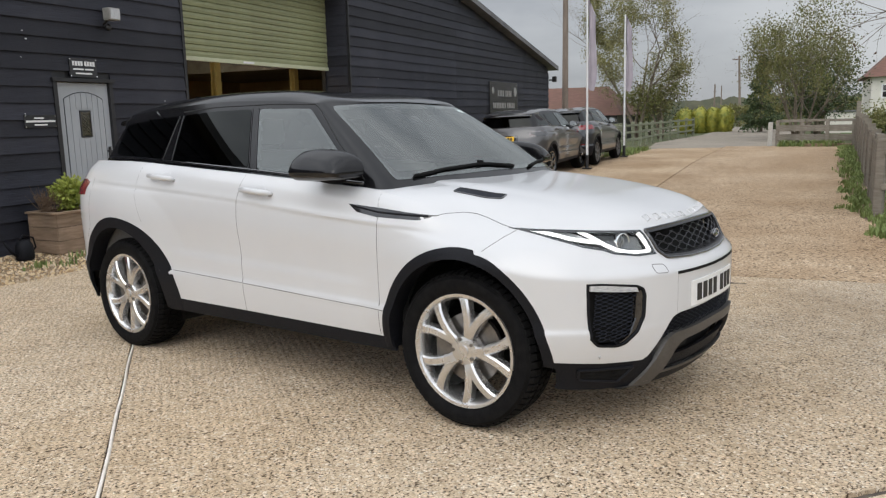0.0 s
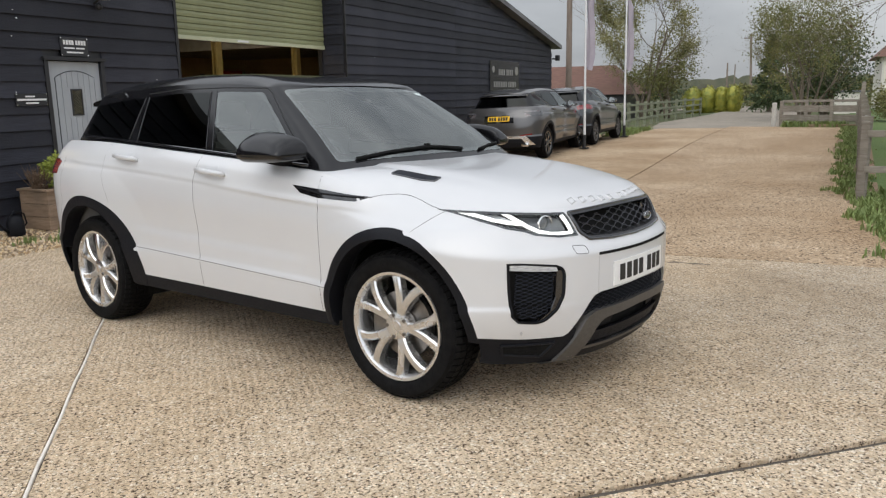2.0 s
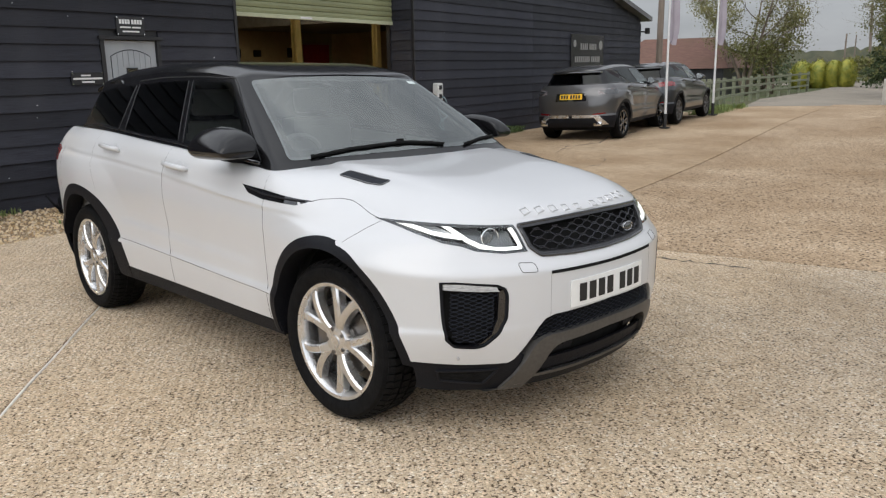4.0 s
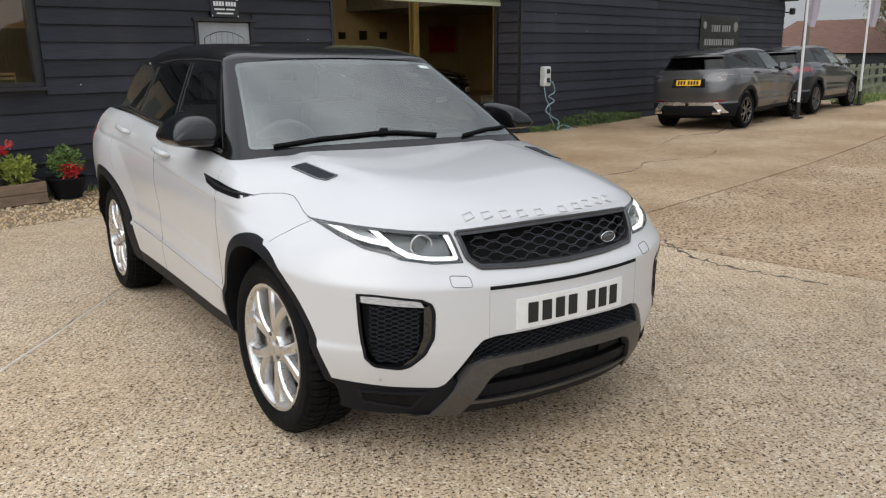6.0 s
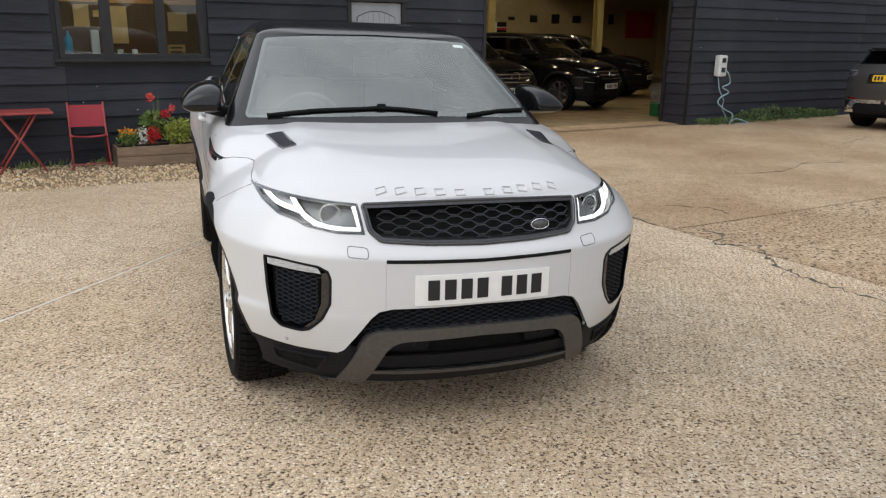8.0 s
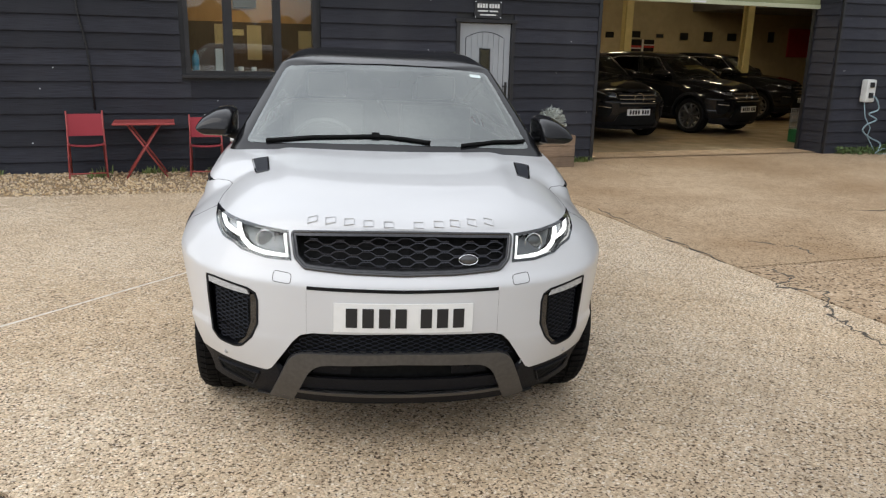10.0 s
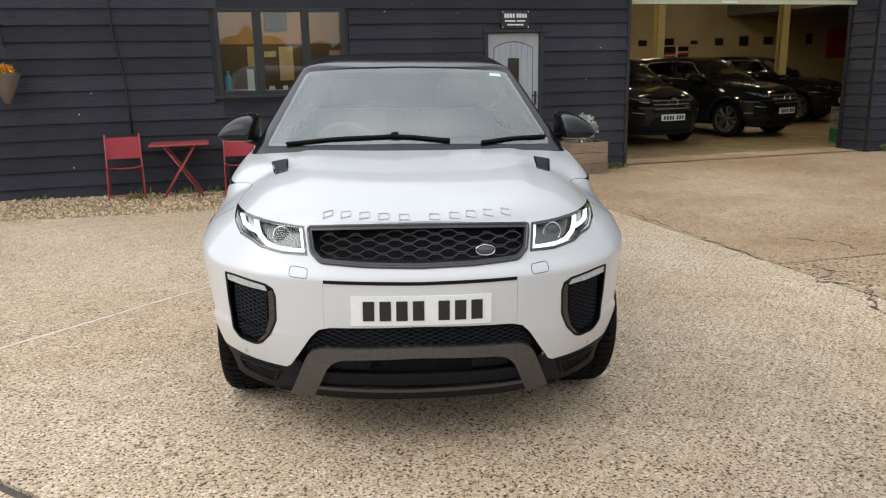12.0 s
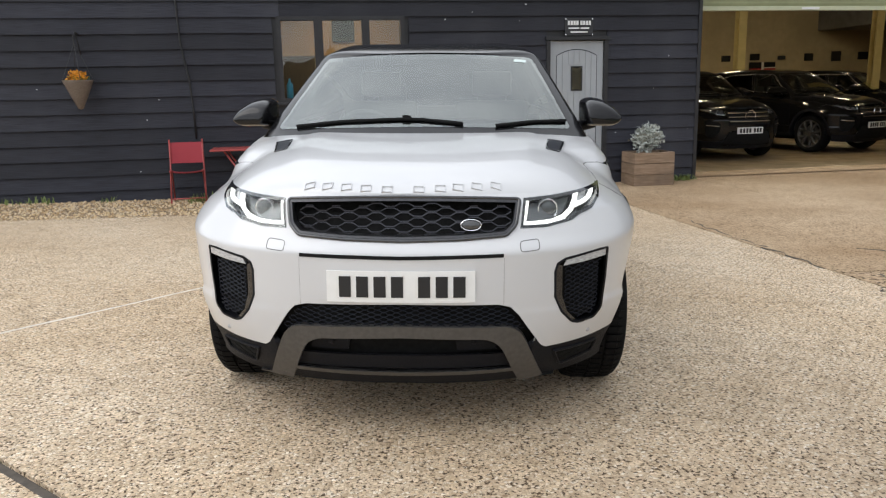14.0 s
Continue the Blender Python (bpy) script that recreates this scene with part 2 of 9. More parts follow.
M = {}
STONES = [(0.36, 0.26, 0.17), (0.82, 0.65, 0.45), (0.95, 0.8, 0.6), (0.6, 0.45, 0.3), (1.0, 0.92, 0.78), (0.8, 0.65, 0.47), (0.92, 0.73, 0.52)]
M["apron"] = aggregate("exposed_aggregate_concrete", STONES, (0.62, 0.5, 0.36), 70, (0.86, 0.812, 0.75), 0.18, radians(33.6), pit=1.0, pit_scale=80, dark_ground=((2.3, -1.9), 2.3, (0.7, 0.71, 0.73)))
M["lane"] = aggregate("tan_gravel_concrete", [(0.34, 0.23, 0.14), (0.59, 0.435, 0.285), (0.72, 0.555, 0.385), (0.48, 0.34, 0.212), (0.8, 0.67, 0.505)], (0.45, 0.335, 0.22), 46, (0.74, 0.68, 0.61), pit=1.0, pit_scale=36)
M["yard"] = aggregate("brown_yard_concrete", [(0.3, 0.205, 0.125), (0.58, 0.43, 0.28), (0.7, 0.54, 0.365), (0.5, 0.365, 0.235)], (0.54, 0.41, 0.275), 60, (0.71, 0.645, 0.57), pit=0.75, pit_scale=58)
M["gravel"] = aggregate("loose_gravel", [(0.3, 0.2, 0.11), (0.55, 0.42, 0.27), (0.62, 0.5, 0.34), (0.42, 0.28, 0.15), (0.68, 0.6, 0.46)], (0.16, 0.11, 0.07), 38, (0.85, 0.8, 0.72))
M["asphalt"] = shade("asphalt", (0.25, 0.215, 0.17), (0.32, 0.28, 0.225), rough=0.9, scale=60, bump=0.3, stain=(0.2, 0.175, 0.145))
M["earth"] = shade("grass_and_earth", (0.09, 0.085, 0.035), (0.06, 0.1, 0.025), rough=0.95, scale=3, bump=0.6, bump_scale=20, stain=(0.11, 0.09, 0.05), stain_scale=0.3)
M["joint"] = shade("joint_filler", (0.07, 0.06, 0.05), (0.12, 0.1, 0.08), rough=0.9, scale=30)
M["seam"] = shade("pale_sealant", (0.85, 0.8, 0.72), (0.68, 0.62, 0.54), rough=0.7, scale=12)
M["board"] = shade("black_stained_weatherboard", (0.0125, 0.0135, 0.02), (0.034, 0.0355, 0.047), rough=0.5, scale=7, stretch=(0.5, 6, 16), bump=0.35, bump_scale=11, stain=(0.038, 0.039, 0.048), stain_scale=1.6, vary=0.3, rough2=0.75, spec=0.32)
M["trim_black"] = shade("black_trim_paint", (0.012, 0.012, 0.014), (0.02, 0.02, 0.023), rough=0.45, scale=6, bump=0.1)
M["roof_sheet"] = shade("grey_roof_sheet", (0.1, 0.1, 0.105), (0.16, 0.16, 0.165), rough=0.6, scale=4, stain=(0.2, 0.2, 0.2))


# ---- building helpers ----
def link(name, bm, material, parent=None, smooth=None, label=""):
    me = bpy.data.meshes.new(name)
    if smooth is not None:
        for f in bm.faces:
            f.smooth = True
        for e in bm.edges:
            if len(e.link_faces) == 2 and e.calc_face_angle(0) > radians(smooth):
                e.smooth = False
    bm.to_mesh(me)
    bm.free()
    mats = material if isinstance(material, (list, tuple)) else [material]
    for k in mats:
        me.materials.append(k)
    ob = new(name, me)
    if parent:
        ob.parent = parent
    if label:
        ob["label"] = label
    return ob


def part(name, bm, material, parent, label="", smooth=None):
    return link(name, bm, material, parent, smooth, label)


def structure(ob, label, category):
    return tagged(ob, label, category, kind="structure")


def box(bm, lo, hi, m=None):
    """Adds a box between two corners, turned by m."""
    got = bmesh.ops.create_cube(bm, size=1.0)["verts"]
    c, s = (Vector(lo) + Vector(hi)) / 2, Vector(hi) - Vector(lo)
    for v in got:
        v.co = Vector((v.co.x * s.x, v.co.y * s.y, v.co.z * s.z)) + c
        if m:
            v.co = m @ v.co
    return got


def boxes(*pairs, bevel=0.0, m=None):
    bm = bmesh.new()
    for lo, hi in pairs:
        box(bm, lo, hi, m)
    if bevel:
        bmesh.ops.bevel(bm, geom=list(bm.edges), offset=bevel, segments=2, affect="EDGES", profile=0.6)
    return bm


def rod(bm, a, b, r, r2=None, n=10, caps=True):
    a, b = Vector(a), Vector(b)
    d = b - a
    q = d.to_track_quat("Z", "Y").to_matrix().to_4x4()
    m = Matrix.Translation((a + b) / 2) @ q
    bmesh.ops.create_cone(bm, cap_ends=caps, segments=n, radius1=r, radius2=r if r2 is None else r2, depth=d.length, matrix=m)
    return bm


def tube(bm, pts, r, n=6, closed=False):
    """A tube along points, with mitred rings."""
    pts = [Vector(p) for p in pts]
    rings, count = [], len(pts)
    side = None
    for i, p in enumerate(pts):
        a = pts[i - 1] if i or closed else p
        b = pts[(i + 1) % count] if i < count - 1 or closed else p
        d = (b - a).normalized()
        if side is None:
            side = d.orthogonal().normalized()
        side = (side - d * side.dot(d)).normalized()
        up = d.cross(side)
        rr = r[i] if isinstance(r, (list, tuple)) else r
        rings.append([bm.verts.new(p + rr * (math.cos(2 * math.pi * k / n) * side + math.sin(2 * math.pi * k / n) * up)) for k in range(n)])
    for i in range(count if closed else count - 1):
        one, two = rings[i], rings[(i + 1) % count]
        for k in range(n):
            bm.faces.new((one[k], one[(k + 1) % n], two[(k + 1) % n], two[k]))
    if not closed:
        bm.faces.new(rings[0][::-1])
        bm.faces.new(rings[-1])
    return bm


def lathe(bm, profile, n=32, axis="x", m=None):
    """Turns (radius, along) pairs about an axis."""
    rings = []
    for r, a in profile:
        ring = []
        for k in range(n):
            c, s = r * math.cos(2 * math.pi * k / n), r * math.sin(2 * math.pi * k / n)
            p = Vector((a, c, s)) if axis == "x" else Vector((c, s, a))
            ring.append(bm.verts.new(m @ p if m else p))
        rings.append(ring)
    for one, two in zip(rings, rings[1:]):
        for k in range(n):
            bm.faces.new((one[k], one[(k + 1) % n], two[(k + 1) % n], two[k]))
    return bm


def smooth_line(ctrl):
    """A smooth curve through a few (x, y) pairs, without overshoot."""
    xs, ys = [c[0] for c in ctrl], [c[1] for c in ctrl]
    d = [(ys[i + 1] - ys[i]) / (xs[i + 1] - xs[i]) for i in range(len(xs) - 1)]
    t = [d[0]] + [0 if a * b <= 0 else 2 * a * b / (a + b) for a, b in zip(d, d[1:])] + [d[-1]]

    def at(x):
        if x <= xs[0]:
            return ys[0]
        if x >= xs[-1]:
            return ys[-1]
        i = max(k for k in range(len(xs) - 1) if xs[k] <= x)
        w = xs[i + 1] - xs[i]
        s = (x - xs[i]) / w
        return ((2 * s**3 - 3 * s * s + 1) * ys[i] + (s**3 - 2 * s * s + s) * w * t[i]
                + (3 * s * s - 2 * s**3) * ys[i + 1] + (s**3 - s * s) * w * t[i + 1])
    return at


# ---- the lie of the land: the yard falls gently towards the barn ----
WALL_TURN = radians(12.56)
CW, SW = math.cos(WALL_TURN), math.sin(WALL_TURN)
BARN = Matrix.Rotation(WALL_TURN, 4, "Z")


def lie(x, y):
    u, v = x * CW + y * SW, -x * SW + y * CW
    k = min(1.0, max(0.0, (u - 8) / 11))
    return -0.11 * math.tanh((0.0176 * x + 0.0219 * y) / 0.11) + 0.2 * k * k * (3 - 2 * k) * min(1.0, max(0.0, (7.4 - v) / 3.6))


def uv(u, v):
    return (u * CW - v * SW, u * SW + v * CW)


def lie_uv(u, v):
    return lie(*uv(u, v))


def sheet(name, poly, step, rise, material, depth=0.0, uvs=True):
    """A piece of ground: a polygon in the barn's directions, cut fine enough to follow the lie of the land."""
    bm = bmesh.new()
    f = bm.faces.new([bm.verts.new((*p, 0)) for p in poly])
    xs, ys = [p[0] for p in poly], [p[1] for p in poly]
    for axis, lo, hi in ((0, min(xs), max(xs)), (1, min(ys), max(ys))):
        k = lo + step
        while k < hi - 0.01:
            co, no = [0, 0, 0], [0, 0, 0]
            co[axis], no[axis] = k, 1
            bmesh.ops.bisect_plane(bm, geom=list(bm.verts) + list(bm.edges) + list(bm.faces), plane_co=co, plane_no=no)
            k += step
    if depth:
        ext = bmesh.ops.extrude_face_region(bm, geom=list(bm.faces))["geom"]
        for g in ext:
            if isinstance(g, bmesh.types.BMVert):
                g.co.z += 1
        for v in bm.verts:
            v.co.z = 0 if v.co.z > 0.5 else -depth
    for v in bm.verts:
        x, y = uv(v.co.x, v.co.y)
        v.co = Vector((x, y, v.co.z + lie(x, y) + rise))
    bmesh.ops.recalc_face_normals(bm, faces=list(bm.faces))
    if not depth and sum(f.normal.z for f in bm.faces) < 0:
        bmesh.ops.reverse_faces(bm, faces=list(bm.faces))
    return link(name, bm, material)
# ---- ground ----
def ground_mesh():
    bm = bmesh.new()
    radii = [0, 2, 4, 6, 9, 12, 16, 20, 26, 34, 45, 60, 85, 120, 180, 300, 600, 1500, 3500]
    rings = [[bm.verts.new((0, 0, lie(0, 0) - 0.06))]]
    for r in radii[1:]:
        ring = []
        for k in range(64):
            x, y = r * math.cos(k * math.pi / 32), r * math.sin(k * math.pi / 32)
            ring.append(bm.verts.new((x, y, lie(x, y) - 0.06)))
        rings.append(ring)
    for k in range(64):
        bm.faces.new((rings[0][0], rings[1][k], rings[1][(k + 1) % 64]))
    for a, b in zip(rings[1:], rings[2:]):
        for k in range(64):
            bm.faces.new((a[k], b[k], b[(k + 1) % 64], a[(k + 1) % 64]))
    return bm


structure(link("ground", ground_mesh(), M["earth"], smooth=60), "rough grass and bare earth reaching the horizon", "ground")

# The slab under the car is laid at half a right angle to the barn.
CORNER, ALONG, ACROSS = Vector((-2.67, 0.52)), Vector((0.722, 0.692)), Vector((0.68, -0.733))
GAP = 0.012


def cut_slab(name, poly, planes, material, label):
    """A slab cut from a polygon by lines (point, direction): the part to the left of each line is kept."""
    pts = [Vector(p) for p in poly]
    for p, d in planes:
        n = Vector((-d.y, d.x))
        kept = []
        for i, a in enumerate(pts):
            b = pts[(i + 1) % len(pts)]
            sa, sb = (a - p).dot(n), (b - p).dot(n)
            if sa >= 0:
                kept.append(a)
            if sa * sb < 0:
                kept.append(a.lerp(b, sa / (sa - sb)))
        pts = kept
    return structure(sheet(name, [tuple(p) for p in pts], 1.6, 0.0, material, depth=0.05), label, "concrete slab")


APRON = [(-14, -13), (3.28, -13), (3.28, 5.62), (-14, 5.62)]
n_a, n_c = Vector((-ALONG.y, ALONG.x)), Vector((-ACROSS.y, ACROSS.x))
cut_slab("pavement_car_slab", APRON, [(CORNER - n_a * GAP, -ALONG), (CORNER + n_c * GAP, ACROSS)], M["apron"], "exposed aggregate concrete slab with brushed ridges")
cut_slab("pavement_rear_slab", APRON, [(CORNER + n_a * GAP, ALONG), (CORNER + n_c * GAP, ACROSS)], M["apron"], "weathered exposed aggregate concrete slab")
cut_slab("pavement_front_slab", APRON, [(CORNER - n_c * GAP * 3, -ACROSS)], M["apron"], "exposed aggregate concrete slab beyond a dark joint")
structure(sheet("pavement_door_slab", [(2.7, 5.64), (5.3, 5.64), (5.3, 7.4), (2.7, 7.4)], 1.5, 0.0, M["yard"], depth=0.05), "brown concrete in front of the barn door", "concrete slab")
structure(sheet("pavement_lane_slab", [(3.3, -2.7), (6.5, -2.2), (8.0, -1.9), (16, -1.85), (26.2, -2.4), (26.2, 1.4), (3.3, 1.43)], 1.5, 0.0, M["lane"], depth=0.05), "tan lane of coarse exposed gravel concrete", "lane")
structure(sheet("pavement_yard_slab", [(3.3, 1.455), (25.2, 1.425), (24.6, 3.6), (21, 4.2), (24, 7.4), (24, 7.6), (5.32, 7.9), (5.32, 5.63), (3.3, 5.63)], 1.5, 0.0, M["yard"], depth=0.05), "worn brown concrete yard", "yard")
structure(sheet("joint_filler", [(-14, -13), (3.5, -13), (3.5, 5.6), (-14, 5.6)], 2.0, -0.016, M["joint"]), "dark filler in the concrete joints", "joint")
structure(sheet("gravel_strip", [(-14, 5.6), (2.72, 5.6), (2.72, 7.45), (-14, 7.45)], 0.6, -0.012, M["gravel"]), "loose golden gravel strip along the barn wall", "gravel")
structure(sheet("road", [(26.3, -0.1), (27.5, -0.4), (57.0, -1.0), (57.0, -14), (63.0, -14), (63.0, 20), (57.0, 20), (57.0, 3.9), (41, 4.0), (32, 4.9), (24.5, 4.0), (25.4, 1.4)], 6, -0.02, M["asphalt"]), "grey asphalt public road beyond the yard", "road")
bm = bmesh.new()
line = []
for k in range(26):
    p = CORNER + ALONG * (k * 0.26 - 2.2) + Vector((-ALONG.y, ALONG.x)) * 0.004 * math.sin(k * 1.7)
    x, y = uv(p.x, p.y)
    line.append((x, y, lie(x, y) - 0.006))
tube(bm, line, 0.0085, 6)
structure(link("seam_sealant", bm, M["seam"], smooth=80), "pale sealant bead between two slabs", "sealant")

# ---- barn ----
V0, ROW = 7.39, 0.2
RIDGE, LEFT = 8.8, -6.1


def eave(u):
    return 3.02 + 0.18 * (23.75 - u) if u > RIDGE else 3.02 + 0.18 * (u - LEFT + 0.05)


def board_mesh(length, taper=0.0):
    """One feather-edged board, thick at its lower edge, leaning over the one below."""
    bm = bmesh.new()
    prof = [(-0.004, 0.004), (-0.033, 0.0), (-0.036, 0.004), (-0.011, ROW + 0.016), (-0.004, ROW + 0.016)]
    n = max(2, int(length / 1.2))
    rings = []
    for i in range(n + 1):
        u = length * i / n
        sag = 0.0025 * math.sin(u * 2.3 + length)
        rings.append([bm.verts.new((u, a + sag, b + sag * 0.8)) for a, b in prof])
    for one, two in zip(rings, rings[1:]):
        for k in range(5):
            bm.faces.new((one[k], two[k], two[(k + 1) % 5], one[(k + 1) % 5]))
    bm.faces.new(rings[0])
    bm.faces.new(rings[-1][::-1])
    bmesh.ops.recalc_face_normals(bm, faces=list(bm.faces))
    return bm


board_cache = {}


def board(parent, u0, u1, v, z, turn=0.0):
    key = round(u1 - u0, 2)
    if key < 0.05:
        return
    if key not in board_cache:
        bm = board_mesh(key)
        me = bpy.data.meshes.new("board")
        bm.to_mesh(me)
        bm.free()
        me.materials.append(M["board"])
        board_cache[key] = me
    ob = new("board", board_cache[key])
    ob.parent = parent
    ob.matrix_basis = pose(u0, v, z, 0, 0, turn)


def wall_body(name, poly, holes_cols, v0, v1, label):
    """A wall as upright blocks between u stations, each from a bottom to a top line."""
    bm = bmesh.new()
    for u0, u1, z0, z1 in holes_cols:
        t0, t1 = (eave(u0), eave(u1)) if z1 is None else (z1, z1)
        lo = [bm.verts.new(p) for p in ((u0, v0, z0), (u1, v0, z0), (u1, v1, z0), (u0, v1, z0))]
        hi = [bm.verts.new(p) for p in ((u0, v0, t0), (u1, v0, t1), (u1, v1, t1), (u0, v1, t0))]
        bm.faces.new(lo[::-1])
        bm.faces.new(hi)
        for k in range(4):
            bm.faces.new((lo[k], lo[(k + 1) % 4], hi[(k + 1) % 4], hi[k]))
    ob = link(name, bm, M["trim_black"])
    ob.matrix_world = BARN
    return structure(ob, label, "wall")


WIN = (-0.74, 0.96, 1.17, 2.28)
DOOR = (3.0, 3.86, -0.2, 1.95)
OPEN = (5.31, 10.0)
SHUT = 2.38
wall = wall_body("wall_front", None, [(LEFT, WIN[0], -0.4, None), (WIN[0], WIN[1], -0.4, WIN[2]), (WIN[0], WIN[1], WIN[3], None), (WIN[1], DOOR[0], -0.4, None),
                                      (DOOR[0], DOOR[1], DOOR[3], None), (DOOR[1], OPEN[0], -0.4, None), (OPEN[0], RIDGE, 3.9, None), (RIDGE, OPEN[1], 3.9, None), (OPEN[1], 23.7, -0.4, None)], V0 + 0.004, V0 + 0.2, "black weatherboarded barn front with a gable roofline")
rows_n = 0
z = -0.13
while z < 6.5:
    top = z + ROW
    left, right = LEFT, 23.7
    if top > 3.02:
        left, right = LEFT - 0.05 + (top - 3.02) / 0.18 + 0.05, 23.75 - (top - 3.02) / 0.18 - 0.05
    cuts = []
    if top > WIN[2] and z < WIN[3] - 0.02:
        cuts.append((WIN[0] - 0.06, WIN[1] + 0.06))
    if z < DOOR[3]:
        cuts.append((DOOR[0] - 0.02, DOOR[1] + 0.02))
    if z < 3.9:
        cuts.append((OPEN[0] - 0.0, OPEN[1] + 0.0))
    at = left
    for a, b in cuts + [(right, right)]:
        end = min(a, right)
        while end - at > 6.2:
            board(wall, at, at + 5.4 + 0.0, V0, z)
            at += 5.405
        if end - at > 0.05:
            board(wall, at, end, V0, z)
        at = max(at, b)
    z += ROW
# ---- cars ----
from mathutils.bvhtree import BVHTree

CAR_POSE = pose(0, 0, 0, -1.254, 1.008, -0.011)
M["white_paint"] = shade("white_car_paint", (0.59, 0.592, 0.597), (0.575, 0.577, 0.583), rough=0.3, scale=3, coat=0.7, coat_rough=0.04)
M["grey_paint"] = shade("grey_metallic_paint", (0.075, 0.073, 0.074), (0.092, 0.09, 0.09), rough=0.3, metal=0.55, scale=300, coat=1.0)
M["dark_paint"] = shade("dark_grey_metallic_paint", (0.038, 0.04, 0.043), (0.048, 0.05, 0.054), rough=0.3, metal=0.7, scale=300, coat=1.0)
M["black_paint"] = shade("black_car_paint", (0.006, 0.006, 0.007), (0.008, 0.008, 0.009), rough=0.12, scale=20, spec=0.4)
M["gloss_black"] = shade("gloss_black", (0.006, 0.006, 0.007), (0.009, 0.009, 0.01), rough=0.07, scale=20, coat=1.0)
M["pillar_black"] = shade("black_pillar_finish", (0.006, 0.006, 0.007), (0.009, 0.009, 0.01), rough=0.12, scale=20, spec=0.4)
M["roof_black"] = shade("black_roof_paint", (0.008, 0.008, 0.009), (0.011, 0.011, 0.012), rough=0.12, scale=20, coat=0.15)
M["plastic"] = shade("black_grained_plastic", (0.0065, 0.007, 0.0095), (0.011, 0.0115, 0.014), rough=0.55, scale=180, bump=0.12, spec=0.16)
M["matt_black"] = shade("matt_black", (0.006, 0.006, 0.006), (0.011, 0.011, 0.011), rough=0.8, scale=40, spec=0.15)
M["navy_mesh"] = shade("dark_grille_plastic", (0.008, 0.0095, 0.015), (0.012, 0.014, 0.02), rough=0.5, scale=40, spec=0.15)
M["grille_wire"] = shade("dark_satin_grille_wire", (0.02, 0.021, 0.029), (0.03, 0.031, 0.04), rough=0.28, scale=40, spec=0.4)
# real trim, and also the grey shade drawn along seams and creases
M["gunmetal"] = shade("gunmetal_trim_and_line_shade", (0.085, 0.081, 0.077), (0.105, 0.1, 0.095), rough=0.42, metal=0.45, scale=60)
M["grille_frame"] = shade("satin_grey_grille_frame", (0.05, 0.05, 0.054), (0.066, 0.066, 0.07), rough=0.35, metal=0.6, scale=60)
M["silver"] = shade("silver_alloy", (0.7, 0.695, 0.69), (0.66, 0.655, 0.65), rough=0.22, metal=0.9, scale=6, rough2=0.3)
M["polished"] = shade("polished_alloy_face", (0.75, 0.74, 0.73), (0.68, 0.67, 0.66), rough=0.2, metal=0.95, scale=40, rough2=0.3)
M["chrome"] = shade("chrome", (0.75, 0.75, 0.76), rough=0.08, metal=1.0)
M["letter"] = shade("silver_lettering", (0.6, 0.6, 0.61), rough=0.35, metal=0.4)
M["tyre"] = shade("tyre_rubber", (0.0045, 0.0045, 0.005), (0.009, 0.0088, 0.0088), rough=0.7, scale=30, bump=0.15, bump_scale=90, spec=0.1)
# shade in the panel gaps, put into a dark colour
M["gap"] = shade("shut_gap_shade", (0.02, 0.02, 0.021), rough=0.9)
M["interior"] = shade("dark_cabin_trim", (0.1, 0.098, 0.095), (0.13, 0.128, 0.124), rough=0.7, scale=50)
M["frit"] = shade("printed_glass_border", (0.002, 0.002, 0.002), (0.003, 0.003, 0.003), rough=0.9, scale=40, spec=0.0)
M["seat"] = shade("grey_leather", (0.11, 0.106, 0.1), (0.14, 0.135, 0.128), rough=0.5, scale=30, bump=0.1)
M["disc"] = shade("brake_disc_steel", (0.16, 0.155, 0.15), (0.24, 0.22, 0.2), rough=0.4, metal=0.9, scale=25)
M["screen_glass"] = glass("windscreen_glass", (0.84, 0.89, 0.86), 2.85)
M["side_glass"] = glass("front_door_glass", (0.55, 0.61, 0.58), 2.4)
M["privacy_glass"] = glass("privacy_glass", (0.008, 0.008, 0.008), 1.36)
M["lamp_glass"] = glass("lamp_lens", (0.9, 0.92, 0.92), 1.45)
M["led"] = glow("lit_led_strip", (1.0, 0.98, 0.95), 1.7)
M["red_lens"] = shade("red_lamp_lens", (0.16, 0.005, 0.008), (0.2, 0.007, 0.01), rough=0.15, scale=40, coat=1.0)
M["lamp_bowl"] = shade("lamp_inner", (0.1, 0.103, 0.106), (0.17, 0.173, 0.177), rough=0.3, metal=0.6, scale=12)
M["lamp_dark"] = shade("smoked_lamp_plastic", (0.03, 0.031, 0.033), (0.06, 0.061, 0.064), rough=0.2, scale=25, coat=1.0)
M["clear_lens"] = shade("clear_fluted_lens", (0.55, 0.56, 0.57), (0.3, 0.31, 0.32), rough=0.15, scale=45, stretch=(1, 1, 6), coat=1.0)
M["smoked_lens"] = shade("smoked_rear_lens", (0.2, 0.2, 0.21), (0.06, 0.03, 0.03), rough=0.15, scale=22, coat=1.0)
M["plate_white"] = shade("white_plate", (0.8, 0.8, 0.78), (0.76, 0.76, 0.74), rough=0.35, scale=30)
M["plate_yellow"] = shade("yellow_plate", (0.85, 0.5, 0.02), (0.8, 0.47, 0.02), rough=0.35, scale=30)
M["sensor"] = shade("pale_sensor_cap", (0.42, 0.42, 0.43), rough=0.4)
M["ink"] = shade("black_ink", (0.012, 0.012, 0.013), rough=0.5)
M["sticker"] = shade("pale_sticker", (0.6, 0.68, 0.66), rough=0.5)

